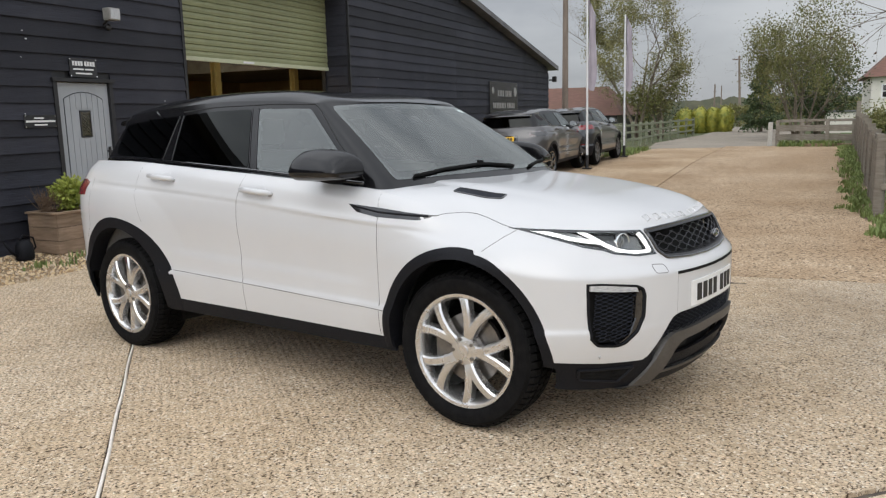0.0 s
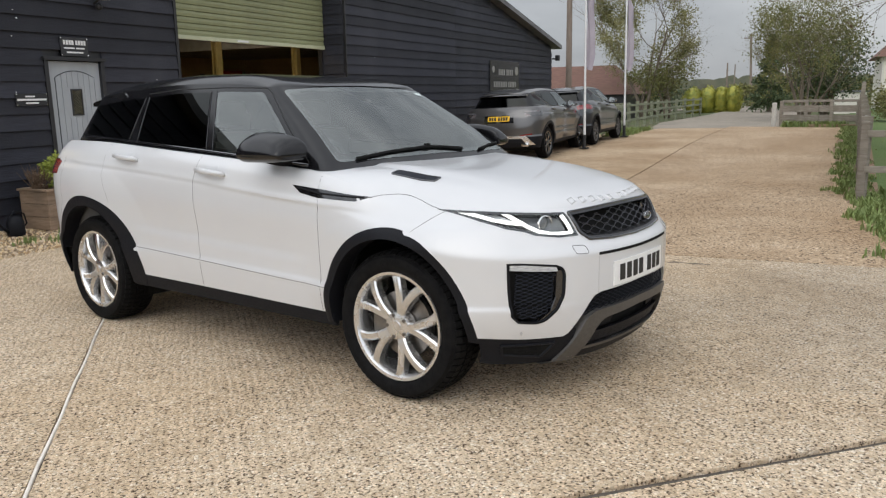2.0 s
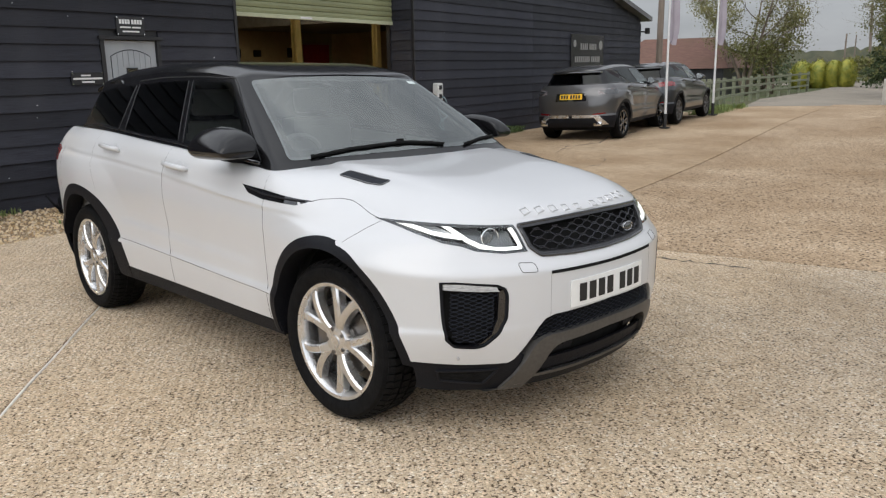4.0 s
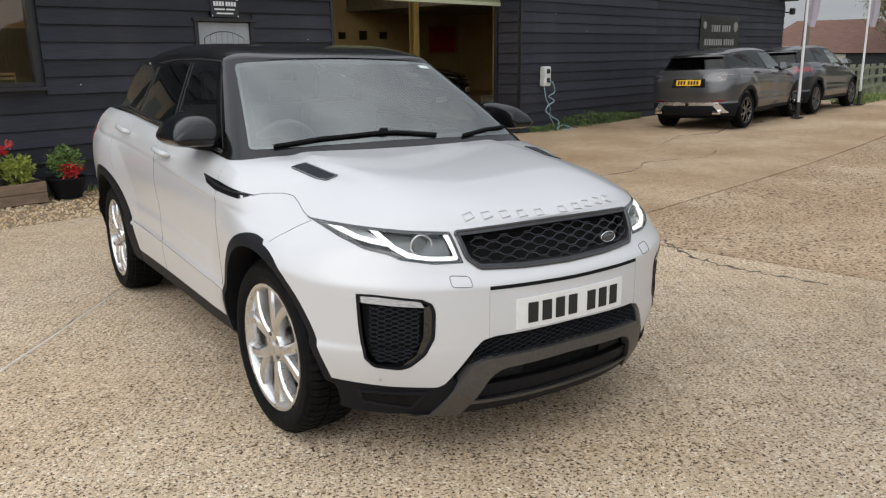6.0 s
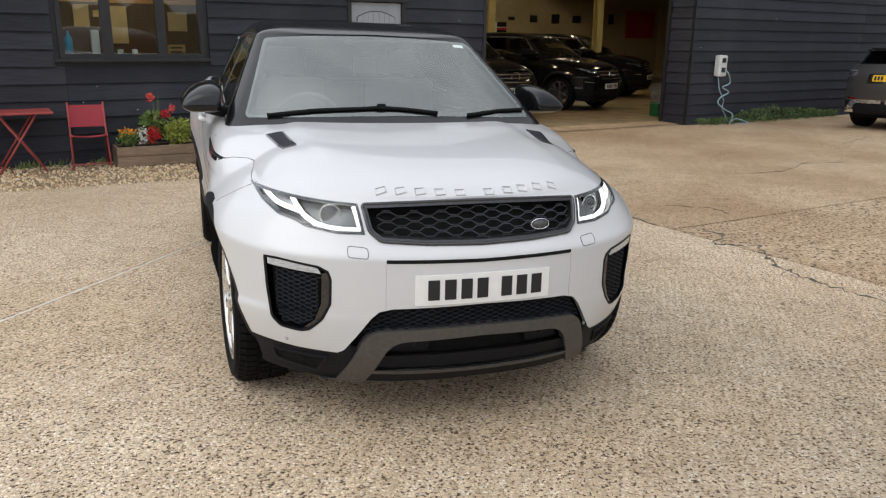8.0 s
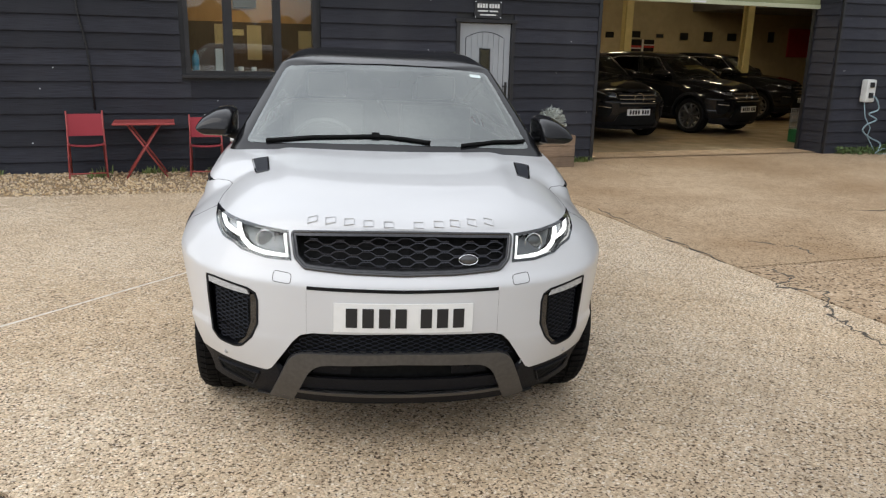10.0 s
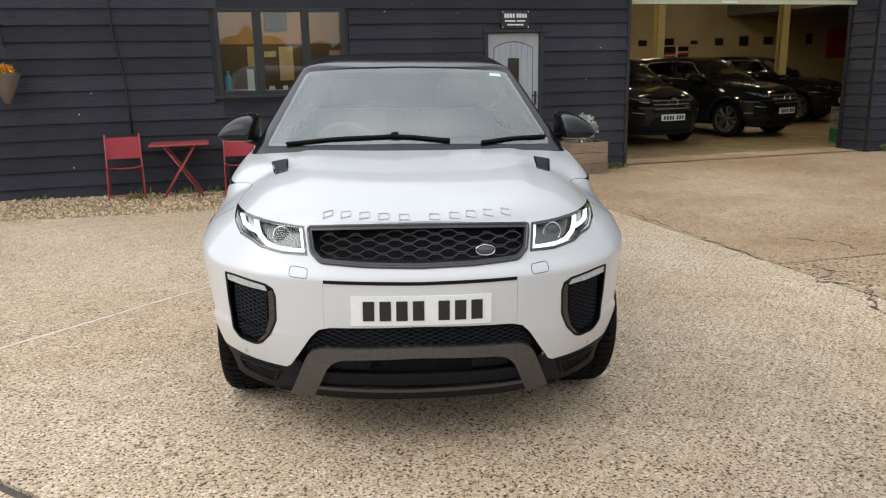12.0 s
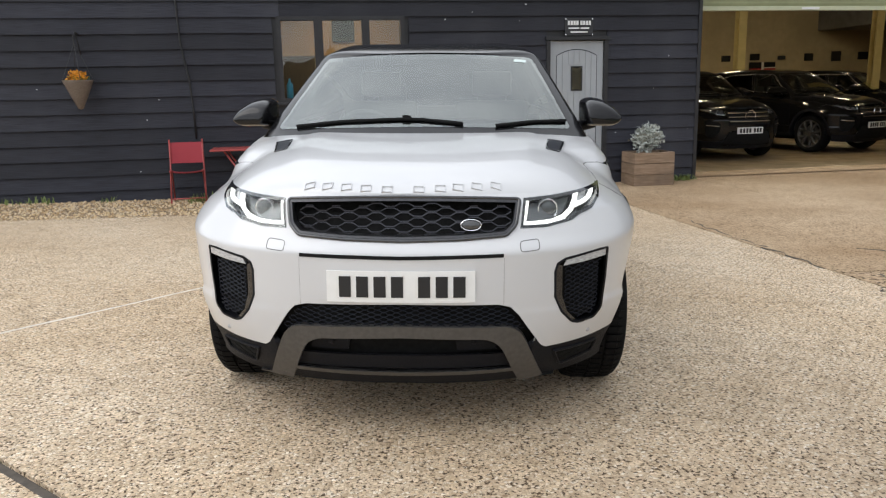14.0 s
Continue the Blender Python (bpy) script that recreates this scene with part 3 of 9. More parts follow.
SHOULDER = smooth_line([(-0.82, 0.893), (-0.6, 0.896), (-0.4, 0.902), (-0.24, 0.913), (-0.1, 0.937), (0.05, 0.962), (0.18, 0.992), (0.33, 1.024), (0.5, 1.055), (0.9, 1.09), (1.46, 1.13), (2.1, 1.17), (2.7, 1.205), (3.1, 1.21), (3.5, 1.19)])
BOTTOM = smooth_line([(-0.82, 0.2), (-0.45, 0.22), (-0.2, 0.3), (2.6, 0.3), (3.0, 0.28), (3.5, 0.3)])
SIDE = smooth_line([(-0.1, 0.917), (0.0, 0.917), (0.5, 0.912), (1.4, 0.908), (2.1, 0.914), (2.66, 0.942), (2.95, 0.93)])
GIRTH = smooth_line([(0.0, 0.95), (0.1, 0.968), (0.27, 0.982), (0.31, 0.97), (0.5, 0.982), (0.7, 1.0), (0.8, 0.998), (0.84, 0.986), (0.93, 0.965), (0.98, 0.935), (1.0, 0.915)])
TUCK = smooth_line([(-0.6, 0.87), (-0.2, 0.86), (0.0, 0.88), (0.12, 0.94), (0.22, 0.985), (0.32, 1.0), (1.6, 1.0), (2.3, 0.965), (2.9, 0.945)])
NOSE = smooth_line([(0.2, 0.73), (0.3, 0.785), (0.42, 0.808), (0.56, 0.818), (0.695, 0.816), (0.75, 0.775), (0.79, 0.75), (0.86, 0.722), (0.9, 0.69)])
TAIL = smooth_line([(0.2, 0.42), (0.45, 0.55), (0.7, 0.55), (0.95, 0.51), (1.1, 0.44), (1.2, 0.37)])
HOOD = smooth_line([(-0.705, 0.895), (-0.64, 0.937), (-0.5, 0.981), (-0.2, 1.031), (0.1, 1.062), (0.35, 1.082), (0.62, 1.092)])
RAIL = smooth_line([(0.2, 1.47), (1.0, 1.49), (1.5, 1.53), (2.0, 1.545), (2.6, 1.528), (3.15, 1.49)])


def outline(t, s):
    """A point of the lower body: t up from the sill to the shoulder, s from the nose's middle (0) along the side to the tail's middle (3)."""
    if s <= 1:
        a = s * math.pi / 2
        front = BOTTOM(-0.8) + (SHOULDER(-0.8) - BOTTOM(-0.8)) * t
        y = -NOSE(front) * math.cos(a) ** (2 / 2.5)
        share = math.sin(a) ** (2 / 2.5)
    elif s <= 2:
        y, share = (s - 1) * 2.9, 1.0
    else:
        a = (s - 2) * math.pi / 2
        back = 0.3 + 0.88 * t
        y = 2.9 + TAIL(back) * math.sin(a) ** (2 / 3.2)
        share = math.cos(a) ** (2 / 3.2)
    z = BOTTOM(y) + (SHOULDER(y) - BOTTOM(y)) * t
    q = (z - 0.3) / (SHOULDER(max(y, 0.0)) - 0.3)
    top = 1 + (TUCK(y) - 1) * max(0.0, (t - 0.72) / 0.28) ** 1.6
    flare = 0.03 * max(0.0, 1 - ((y + 0.1) / 0.7) ** 2 - ((z - 0.56) / 0.34) ** 2) + 0.03 * max(0.0, 1 - ((y - 2.66) / 0.66) ** 2 - ((z - 0.62) / 0.46) ** 2)
    share *= 1 - 0.075 * max(0.0, min(1.0, (0.5 - z) / 0.28)) ** 1.3 * max(0.0, min(1.0, (-0.3 - y) / 0.3))
    along = ramp(0.08, 0.3, y) * (1 - ramp(2.75, 3.0, y))
    up = z - shoulder_line(y)
    flare += 0.006 * along * math.tanh(up / 0.007) * math.exp(-abs(up) / 0.05)
    doors = ramp(0.45, 0.7, y) * (1 - ramp(1.95, 2.25, y))
    sill_up = z - (0.482 + 0.034 * y)
    flare += doors * (0.009 * (1 - ramp(0.09, 0.15, sill_up)) - 0.004 * (1 - ramp(-0.012, 0.006, sill_up)))
    return Vector((share * (SIDE(y) * GIRTH(max(0.0, q)) * top + flare), y, z))


def ramp(a, b, v):
    k = max(0.0, min(1.0, (v - a) / (b - a)))
    return k * k * (3 - 2 * k)


def shoulder_line(y):
    """Height of the crease along the doors."""
    pts = CREASE[::-1]
    for (y0, z0), (y1, z1) in zip(pts, pts[1:]):
        if y <= y1:
            return z0 + (z1 - z0) * (y - y0) / (y1 - y0)
    return pts[-1][1]


CREASE = [(2.95, 1.078), (2.75, 1.068), (2.34, 1.042), (2.0, 1.02), (1.5, 0.987), (0.8, 0.926), (0.2, 0.889)]


def shell_grid():
    """The closed painted skin: rows of (point, where it belongs)."""
    ss = [k / 44 for k in range(44)] + [1 + k / 150 for k in range(150)] + [2 + k / 26 for k in range(27)]
    ts = sorted([k / 44 for k in range(45)] + [(k + 0.5) / 44 for k in range(44) if 12 <= k < 23 or 31 <= k < 43])
    return ss, ts, [[outline(t, s) for t in ts] for s in ss]


def glasshouse(h, s):
    """A point of the upper body: h up from the belt to the roof rail, s as in outline()."""
    y_f, y_r, bf, br = 0.25 + 0.76 * h, 3.27 - 0.13 * h, 0.28 - 0.16 * h, 0.24
    if s <= 1:
        a = s * math.pi / 2
        y, share = y_f + bf * (1 - math.cos(a) ** (2 / 2.5)), math.sin(a) ** (2 / 2.5)
    elif s <= 2:
        y, share = y_f + bf + (s - 1) * (y_r - br - y_f - bf), 1.0
    else:
        a = (s - 2) * math.pi / 2
        y, share = y_r - br + br * math.sin(a) ** (2 / 3), math.cos(a) ** (2 / 3)
    taper = 1 - 0.06 * max(0.0, (y - 1.7) / 1.5) ** 2
    lo = SHOULDER(max(y, 0.45)) - 0.012
    z = lo + (RAIL(y) - lo) * h
    return Vector((share * lean(z) * taper, y, z))


def lean(z):
    """Half the cabin's width at a height: the side glass leans in, almost flat."""
    d = z - 1.06
    return 0.822 - 0.45 * d - 0.1 * d * d


def in_poly(p, poly):
    x, y, odd = p[0], p[1], False
    for (x1, y1), (x2, y2) in zip(poly, poly[1:] + poly[:1]):
        if (y1 > y) != (y2 > y) and x < (x2 - x1) * (y - y1) / (y2 - y1) + x1:
            odd = not odd
    return odd


def shrink(poly, d):
    """The polygon moved inwards by d (outwards if negative)."""
    n, out = len(poly), []
    area = sum(a[0] * b[1] - b[0] * a[1] for a, b in zip(poly, poly[1:] + poly[:1]))
    sgn = 1 if area > 0 else -1
    for i in range(n):
        a, b, c = Vector(poly[i - 1]), Vector(poly[i]), Vector(poly[(i + 1) % n])
        e, f = (b - a).normalized(), (c - b).normalized()
        n1, n2 = Vector((-e.y, e.x)) * sgn, Vector((-f.y, f.x)) * sgn
        k = n1 + n2
        k = k / max(0.35, k.length_squared / 2) if k.length > 1e-6 else n1
        out.append(tuple(b + k * d))
    return out


def rounded(poly, r=0.02, n=4):
    """The polygon with its corners rounded off, by one radius or by one for each corner."""
    out = []
    radii = r if isinstance(r, (list, tuple)) else [r] * len(poly)
    for i in range(len(poly)):
        a, b, c = Vector(poly[i - 1]), Vector(poly[i]), Vector(poly[(i + 1) % len(poly)])
        d1, d2 = (a - b), (c - b)
        k = min(radii[i], 0.45 * d1.length, 0.45 * d2.length)
        p, q = b + d1.normalized() * k, b + d2.normalized() * k
        for j in range(n + 1):
            s = j / n
            out.append(tuple((1 - s) ** 2 * p + 2 * s * (1 - s) * b + s * s * q))
    return out


def flip(poly):
    return [(-a, b) for a, b in poly][::-1]


VIEWS = {"front": (lambda a, b: (Vector((a, -4, b)), Vector((0, 1, 0)))), "rear": (lambda a, b: (Vector((a, 8, b)), Vector((0, -1, 0)))),
         "right": (lambda a, b: (Vector((-4, a, b)), Vector((1, 0, 0)))), "left": (lambda a, b: (Vector((4, a, b)), Vector((-1, 0, 0)))),
         "top": (lambda a, b: (Vector((a, b, 4)), Vector((0, 0, -1))))}


def onto(tree, view, a, b, off=0.0):
    """The place on the car's skin that shows at (a, b) in a view, raised by off."""
    eye, way = VIEWS[view](a, b)
    place, normal, _, _ = tree.ray_cast(eye, way)
    if place is None:
        place, normal, _, _ = tree.find_nearest(eye + way * (4 - 0.4 if view != "rear" else 5))
    if normal.dot(way) > 0:
        normal = -normal
    return place + normal * off


def on_glass(view, a, b, off=0.0):
    """The place of the smooth glass at (a, b) in a view, raised by off."""
    if view == "front":
        y = 0.6
        for _ in range(12):
            lo = SHOULDER(max(y, 0.45)) - 0.012
            h = max(0.0, min(1.0, (b - lo) / (RAIL(y) - lo)))
            share = min(1.0, abs(a) / lean(b))
            turn = math.asin(min(1.0, share ** 1.25))
            y = 0.25 + 0.76 * h + (0.28 - 0.16 * h) * (1 - math.cos(turn) ** 0.8)
        return Vector((a, y - off * 0.75, b + off * 0.65))
    lo = SHOULDER(max(a, 0.45)) - 0.012
    h = max(0.0, min(1.0, (b - lo) / (RAIL(a) - lo)))
    k = max(0.0, min(1.0, (a - (3.03 - 0.13 * h)) / 0.24))
    x = lean(b) * (1 - 0.06 * max(0.0, (a - 1.7) / 1.5) ** 2) * math.cos(math.asin(k ** 1.5)) ** (2 / 3)
    return Vector(((-1 if view == "right" else 1) * (x + off), a, b))


def patch(tree, view, poly, off=0.003, step=0.03, thick=0.0, glazed=False):
    """A panel of that outline laid on the skin, or on the smooth curve of the glass."""
    bm = bmesh.new()
    bm.faces.new([bm.verts.new((*p, 0)) for p in poly])
    for axis in (0, 1):
        vals = [p[axis] for p in poly]
        k = min(vals) + step
        while k < max(vals) - step * 0.3:
            co, no = [0, 0, 0], [0, 0, 0]
            co[axis], no[axis] = k, 1
            bmesh.ops.bisect_plane(bm, geom=list(bm.verts) + list(bm.edges) + list(bm.faces), plane_co=co, plane_no=no)
            k += step
    way = VIEWS[view](0, 0)[1]
    for v in bm.verts:
        v.co = on_glass(view, v.co.x, v.co.y, off) if glazed else onto(tree, view, v.co.x, v.co.y, off)
    bmesh.ops.triangulate(bm, faces=[f for f in bm.faces if len(f.verts) > 4])
    if bm.faces and sum((f.normal.dot(way) * f.calc_area() for f in bm.faces)) > 0:
        bmesh.ops.reverse_faces(bm, faces=list(bm.faces))
    bm.normal_update()
    if thick:
        keep = list(bm.faces)
        ext = bmesh.ops.extrude_face_region(bm, geom=keep)["geom"]
        moved = {g for g in ext if isinstance(g, bmesh.types.BMVert)}
        for v in bm.verts:
            if v not in moved:
                v.co += way * thick
        bmesh.ops.recalc_face_normals(bm, faces=list(bm.faces))
    return bm


def path_on(tree, view, pts, off=0.0, step=0.02):
    """A line through 2D points, laid on the skin in small steps."""
    out = []
    for a, b in zip(pts, pts[1:]):
        a, b = Vector(a), Vector(b)
        n = max(1, int((b - a).length / step))
        out += [onto(tree, view, *a.lerp(b, k / n), off) for k in range(n)]
    out.append(onto(tree, view, *pts[-1], off))
    return out


def strip(tree, view, pts, width, off=0.004, step=0.02, lift=None):
    """A flat-sided bead of some width along a 2D line on the skin."""
    bm = bmesh.new()
    line = path_on(tree, view, pts, off, step)
    return tube(bm, line, width / 2, 6)


def ring_band(tree, side, cy, cz, r0, r1, a0, a1, off, n=40, front=False):
    """The cladding round a wheel arch, with a lip that turns in."""
    bm = bmesh.new()
    rows = []
    view, sx = ("right", -1) if side < 0 else ("left", 1)
    for k in range(n + 1):
        a = radians(a0 + (a1 - a0) * k / n)
        row = []
        s = max(0.0, min(1.0, (math.degrees(a) - 95) / 75)) if front else 0.0
        slim = 1 - 0.11 * s * s * (3 - 2 * s)
        inset = ramp(80, 120, math.degrees(a)) if front else 0.0
        for j in range(4):
            reach = 0.0 if front else 0.014 + 0.085 * ramp(95, 185, math.degrees(a))
            r = (r1 + reach * (1 - j / 3) + (r0 - r1) * j / 3) * slim
            p = onto(tree, view, cy + r * math.cos(a), max(0.21, cz + r * math.sin(a)), off * (0.4 if j == 0 else 1) - inset * (0.006, 0.013, 0.016, 0.018)[j])
            row.append(p)
        inner = row[-1].copy()
        for d in (0.03, 0.1):
            row.append(Vector((inner.x - sx * d, inner.y, inner.z)))
        row.insert(0, row[0] - Vector((sx * 0.012, 0, 0)))
        rows.append([bm.verts.new(p) for p in row])
    for a, b in zip(rows, rows[1:]):
        for j in range(len(a) - 1):
            bm.faces.new((a[j], a[j + 1], b[j + 1], b[j]))
    bmesh.ops.recalc_face_normals(bm, faces=list(bm.faces))
    return bm
GRILLE = [(-0.42, 0.877), (-0.3, 0.883), (-0.15, 0.887), (0.0, 0.888), (0.15, 0.887), (0.3, 0.883), (0.42, 0.877), (0.405, 0.79), (0.37, 0.757), (0.2, 0.746), (0.0, 0.741), (-0.2, 0.746), (-0.37, 0.757), (-0.405, 0.79)]
LAMP = [(-0.434, 0.879), (-0.42, 0.778), (-0.52, 0.779), (-0.615, 0.795), (-0.648, 0.813), (-0.7, 0.827), (-0.742, 0.86), (-0.755, 0.88), (-0.768, 0.904), (-0.73, 0.9), (-0.64, 0.892), (-0.55, 0.885)]
FOG = [(-0.762, 0.69), (-0.755, 0.57), (-0.742, 0.455), (-0.712, 0.42), (-0.645, 0.412), (-0.615, 0.422), (-0.572, 0.47), (-0.545, 0.53), (-0.543, 0.625), (-0.553, 0.655), (-0.585, 0.672), (-0.72, 0.69)]
UNDER = [(-1.1, 0.365), (-0.82, 0.355), (-0.66, 0.34), (-0.52, 0.337), (-0.5, 0.35), (-0.415, 0.478), (-0.385, 0.508), (-0.34, 0.519), (0.0, 0.524), (0.34, 0.519), (0.385, 0.508), (0.415, 0.478), (0.5, 0.35), (0.52, 0.337), (0.66, 0.34), (0.82, 0.355), (1.1, 0.365), (1.1, -0.2), (-1.1, -0.2)]
FRONT_WIN = [(0.86, 1.13), (0.78, 1.2), (1.14, 1.468), (1.575, 1.487), (1.425, 1.15), (1.15, 1.135)]
REAR_WIN = [(1.51, 1.165), (1.65, 1.487), (2.0, 1.49), (2.3, 1.478), (2.26, 1.2), (1.9, 1.18)]
QUARTER_WIN = [(2.395, 1.215), (2.37, 1.474), (2.65, 1.468), (2.97, 1.44), (2.99, 1.25), (2.7, 1.23)]
SCREEN = [(-0.735, 1.097), (-0.712, 1.15), (-0.575, 1.475), (-0.3, 1.492), (0, 1.497), (0.3, 1.492), (0.575, 1.475), (0.712, 1.15), (0.735, 1.097), (0.4, 1.105), (0, 1.11), (-0.4, 1.105)]


def skin_trees():
    """The whole skin of the car, lower and upper, to lay things on."""
    vs, fs = [], []

    def grid(rows):
        base = len(vs)
        n = len(rows[0])
        for r in rows:
            vs.extend(r)
        for i in range(len(rows) - 1):
            for j in range(n - 1):
                a = base + i * n + j
                fs.append((a, a + 1, a + n + 1, a + n))
    ss, ts, pts = shell_grid()
    for sx in (-1, 1):
        grid([[Vector((sx * p.x, p.y, p.z)) for p in row] for row in pts])
        grid([[Vector((sx * p.x, p.y, p.z)) for p in row] for row in hood_grid()])
        grid([[Vector((sx * p.x, p.y, p.z)) for p in row] for row in upper_grid()])
        grid([[Vector((sx * p.x, p.y, p.z)) for p in row] for row in roof_grid()])
    return BVHTree.FromPolygons(vs, fs)


def hood_grid():
    ss = [k / 44 for k in range(45)] + [1 + k / 150 for k in range(1, 34)]
    rows = []
    for s in ss:
        e = outline(1.0, s)
        row = []
        for k in range(33):
            q = 1 - (k / 32) ** 1.35
            top = max(HOOD(e.y), e.z)
            z = top - (top - e.z) * q ** (4.5 + 2.2 * ramp(-0.5, 0.05, e.y))
            ridge = 0.5 + 0.045 * ramp(-0.4, 0.45, e.y)
            bump = 0.005 * (1 - math.tanh((e.x * q - ridge) / 0.022)) * ramp(-0.62, 0.0, e.y)
            row.append(Vector((e.x * q, e.y, z + bump - 0.01 * ramp(-0.62, 0.0, e.y) * (1 - q * q))))
        rows.append(row)
    return rows


UP_S = [k / 40 for k in range(40)] + [1 + k / 90 for k in range(90)] + [2 + k / 20 for k in range(21)]


def upper_grid():
    return [[glasshouse(k / 24, s) for k in range(25)] for s in UP_S]


def roof_grid():
    rows = []
    for s in UP_S:
        e = glasshouse(1.0, s)
        row = []
        for k in range(13):
            q = 1 - (k / 12) ** 1.7
            k_front = min(1.0, max(0.0, (e.y - 0.98) / 0.6))
            rise = 0.062 * (1 - (1 - k_front) ** 3) * (1 if e.y < 2.6 else max(0.0, 1 - (e.y - 2.6) / 0.9))
            row.append(Vector((e.x * q, e.y, e.z + rise * (1 - q ** 12))))
        rows.append(row)
    return rows


def region(p):
    """Which panel a piece of the skin belongs to; None where it is cut away."""
    ax, y, z = abs(p.x), p.y, p.z
    if ax > 0.55:
        s = max(0.0, min(1.0, (math.degrees(math.atan2(z - 0.364, y + 0.02)) % 360 - 95) / 75)) if z > 0.3 else 1.0
        if math.hypot(y + 0.02, z - 0.364) < (0.437 + 0.021 * ramp(80, 120, math.degrees(math.atan2(z - 0.364, y + 0.02)) % 360)) * (1 - 0.11 * s * s * (3 - 2 * s)):
            return None
        if math.hypot(y - 2.66, z - 0.364) < 0.455:
            return None
    if y < -0.05:
        m = (-ax, z)
        if in_poly(m, LAMP) or in_poly(m, FOG) or in_poly(m, GRILLE):
            return None
        if in_poly(m, UNDER):
            return None if ax < 0.47 and z > 0.26 else "lower_bumper"
        if y < -0.27 - 0.16 * (0.9 - z):
            return "front_bumper"
        return "front_wing"
    if z < 0.372 and y < 2.4:
        return "sill"
    if y < 0.45:
        return "front_wing"
    if y < 1.465:
        return "front_door"
    if y < 2.36 - 0.5 * max(0.0, 0.82 - z):
        return "rear_door"
    if y < 3.02:
        return "rear_quarter"
    if z < 0.535:
        return "rear_valance"
    return "rear_bumper" if z < 0.78 else "tailgate"


def cut_skin():
    """Half of the skin, its faces split cleanly along the outlines of lamps, grille and bumper edge."""
    ss, ts, pts = shell_grid()
    bm = bmesh.new()
    vs = [[bm.verts.new(p) for p in row] for row in pts]
    for i in range(len(ss) - 1):
        for j in range(len(ts) - 1):
            bm.faces.new((vs[i][j], vs[i][j + 1], vs[i + 1][j + 1], vs[i + 1][j]))
    bmesh.ops.remove_doubles(bm, verts=list(bm.verts), dist=0.0002)
    for poly in (LAMP, FOG, GRILLE, UNDER):
        for (ax, az), (bx, bz) in zip(poly, poly[1:] + poly[:1]):
            ax, bx = -ax, -bx
            if max(ax, bx) < -0.02 or min(az, bz) < 0.1:
                continue
            x0, x1, z0, z1 = min(ax, bx) - 0.003, max(ax, bx) + 0.003, min(az, bz) - 0.003, max(az, bz) + 0.003
            near = [f for f in bm.faces if f.calc_center_median().y < 0.0 and max(v.co.x for v in f.verts) > x0 and min(v.co.x for v in f.verts) < x1
                    and max(v.co.z for v in f.verts) > z0 and min(v.co.z for v in f.verts) < z1]
            geom = list({e for f in near for e in f.edges}) + list({v for f in near for v in f.verts}) + near
            if near:
                bmesh.ops.bisect_plane(bm, geom=geom, plane_co=(ax, 0, az), plane_no=(bz - az, 0, ax - bx), dist=1e-5)
    for cy, rr, slim in ((-0.02, 0.437, True), (2.66, 0.455, False)):
        ring = []
        for k in range(41):
            a = radians(-12 + 204 * k / 40)
            s = max(0.0, min(1.0, (math.degrees(a) - 95) / 75)) if slim else 0.0
            r = (rr + (0.021 * ramp(80, 120, math.degrees(a)) if slim else 0)) * (1 - 0.11 * s * s * (3 - 2 * s))
            ring.append((cy + r * math.cos(a), 0.364 + r * math.sin(a)))
        for (ay, az), (by, bz) in zip(ring, ring[1:]):
            y0, y1, z0, z1 = min(ay, by) - 0.003, max(ay, by) + 0.003, min(az, bz) - 0.003, max(az, bz) + 0.003
            near = [f for f in bm.faces if f.calc_center_median().x > 0.5 and max(v.co.y for v in f.verts) > y0 and min(v.co.y for v in f.verts) < y1
                    and max(v.co.z for v in f.verts) > z0 and min(v.co.z for v in f.verts) < z1]
            geom = list({e for f in near for e in f.edges}) + list({v for f in near for v in f.verts}) + near
            if near:
                bmesh.ops.bisect_plane(bm, geom=geom, plane_co=(0, ay, az), plane_no=(0, bz - az, ay - by), dist=1e-5)
    quads = [[v.co.copy() for v in f.verts] for f in bm.faces]
    bm.free()
    return quads


SKIN = cut_skin()


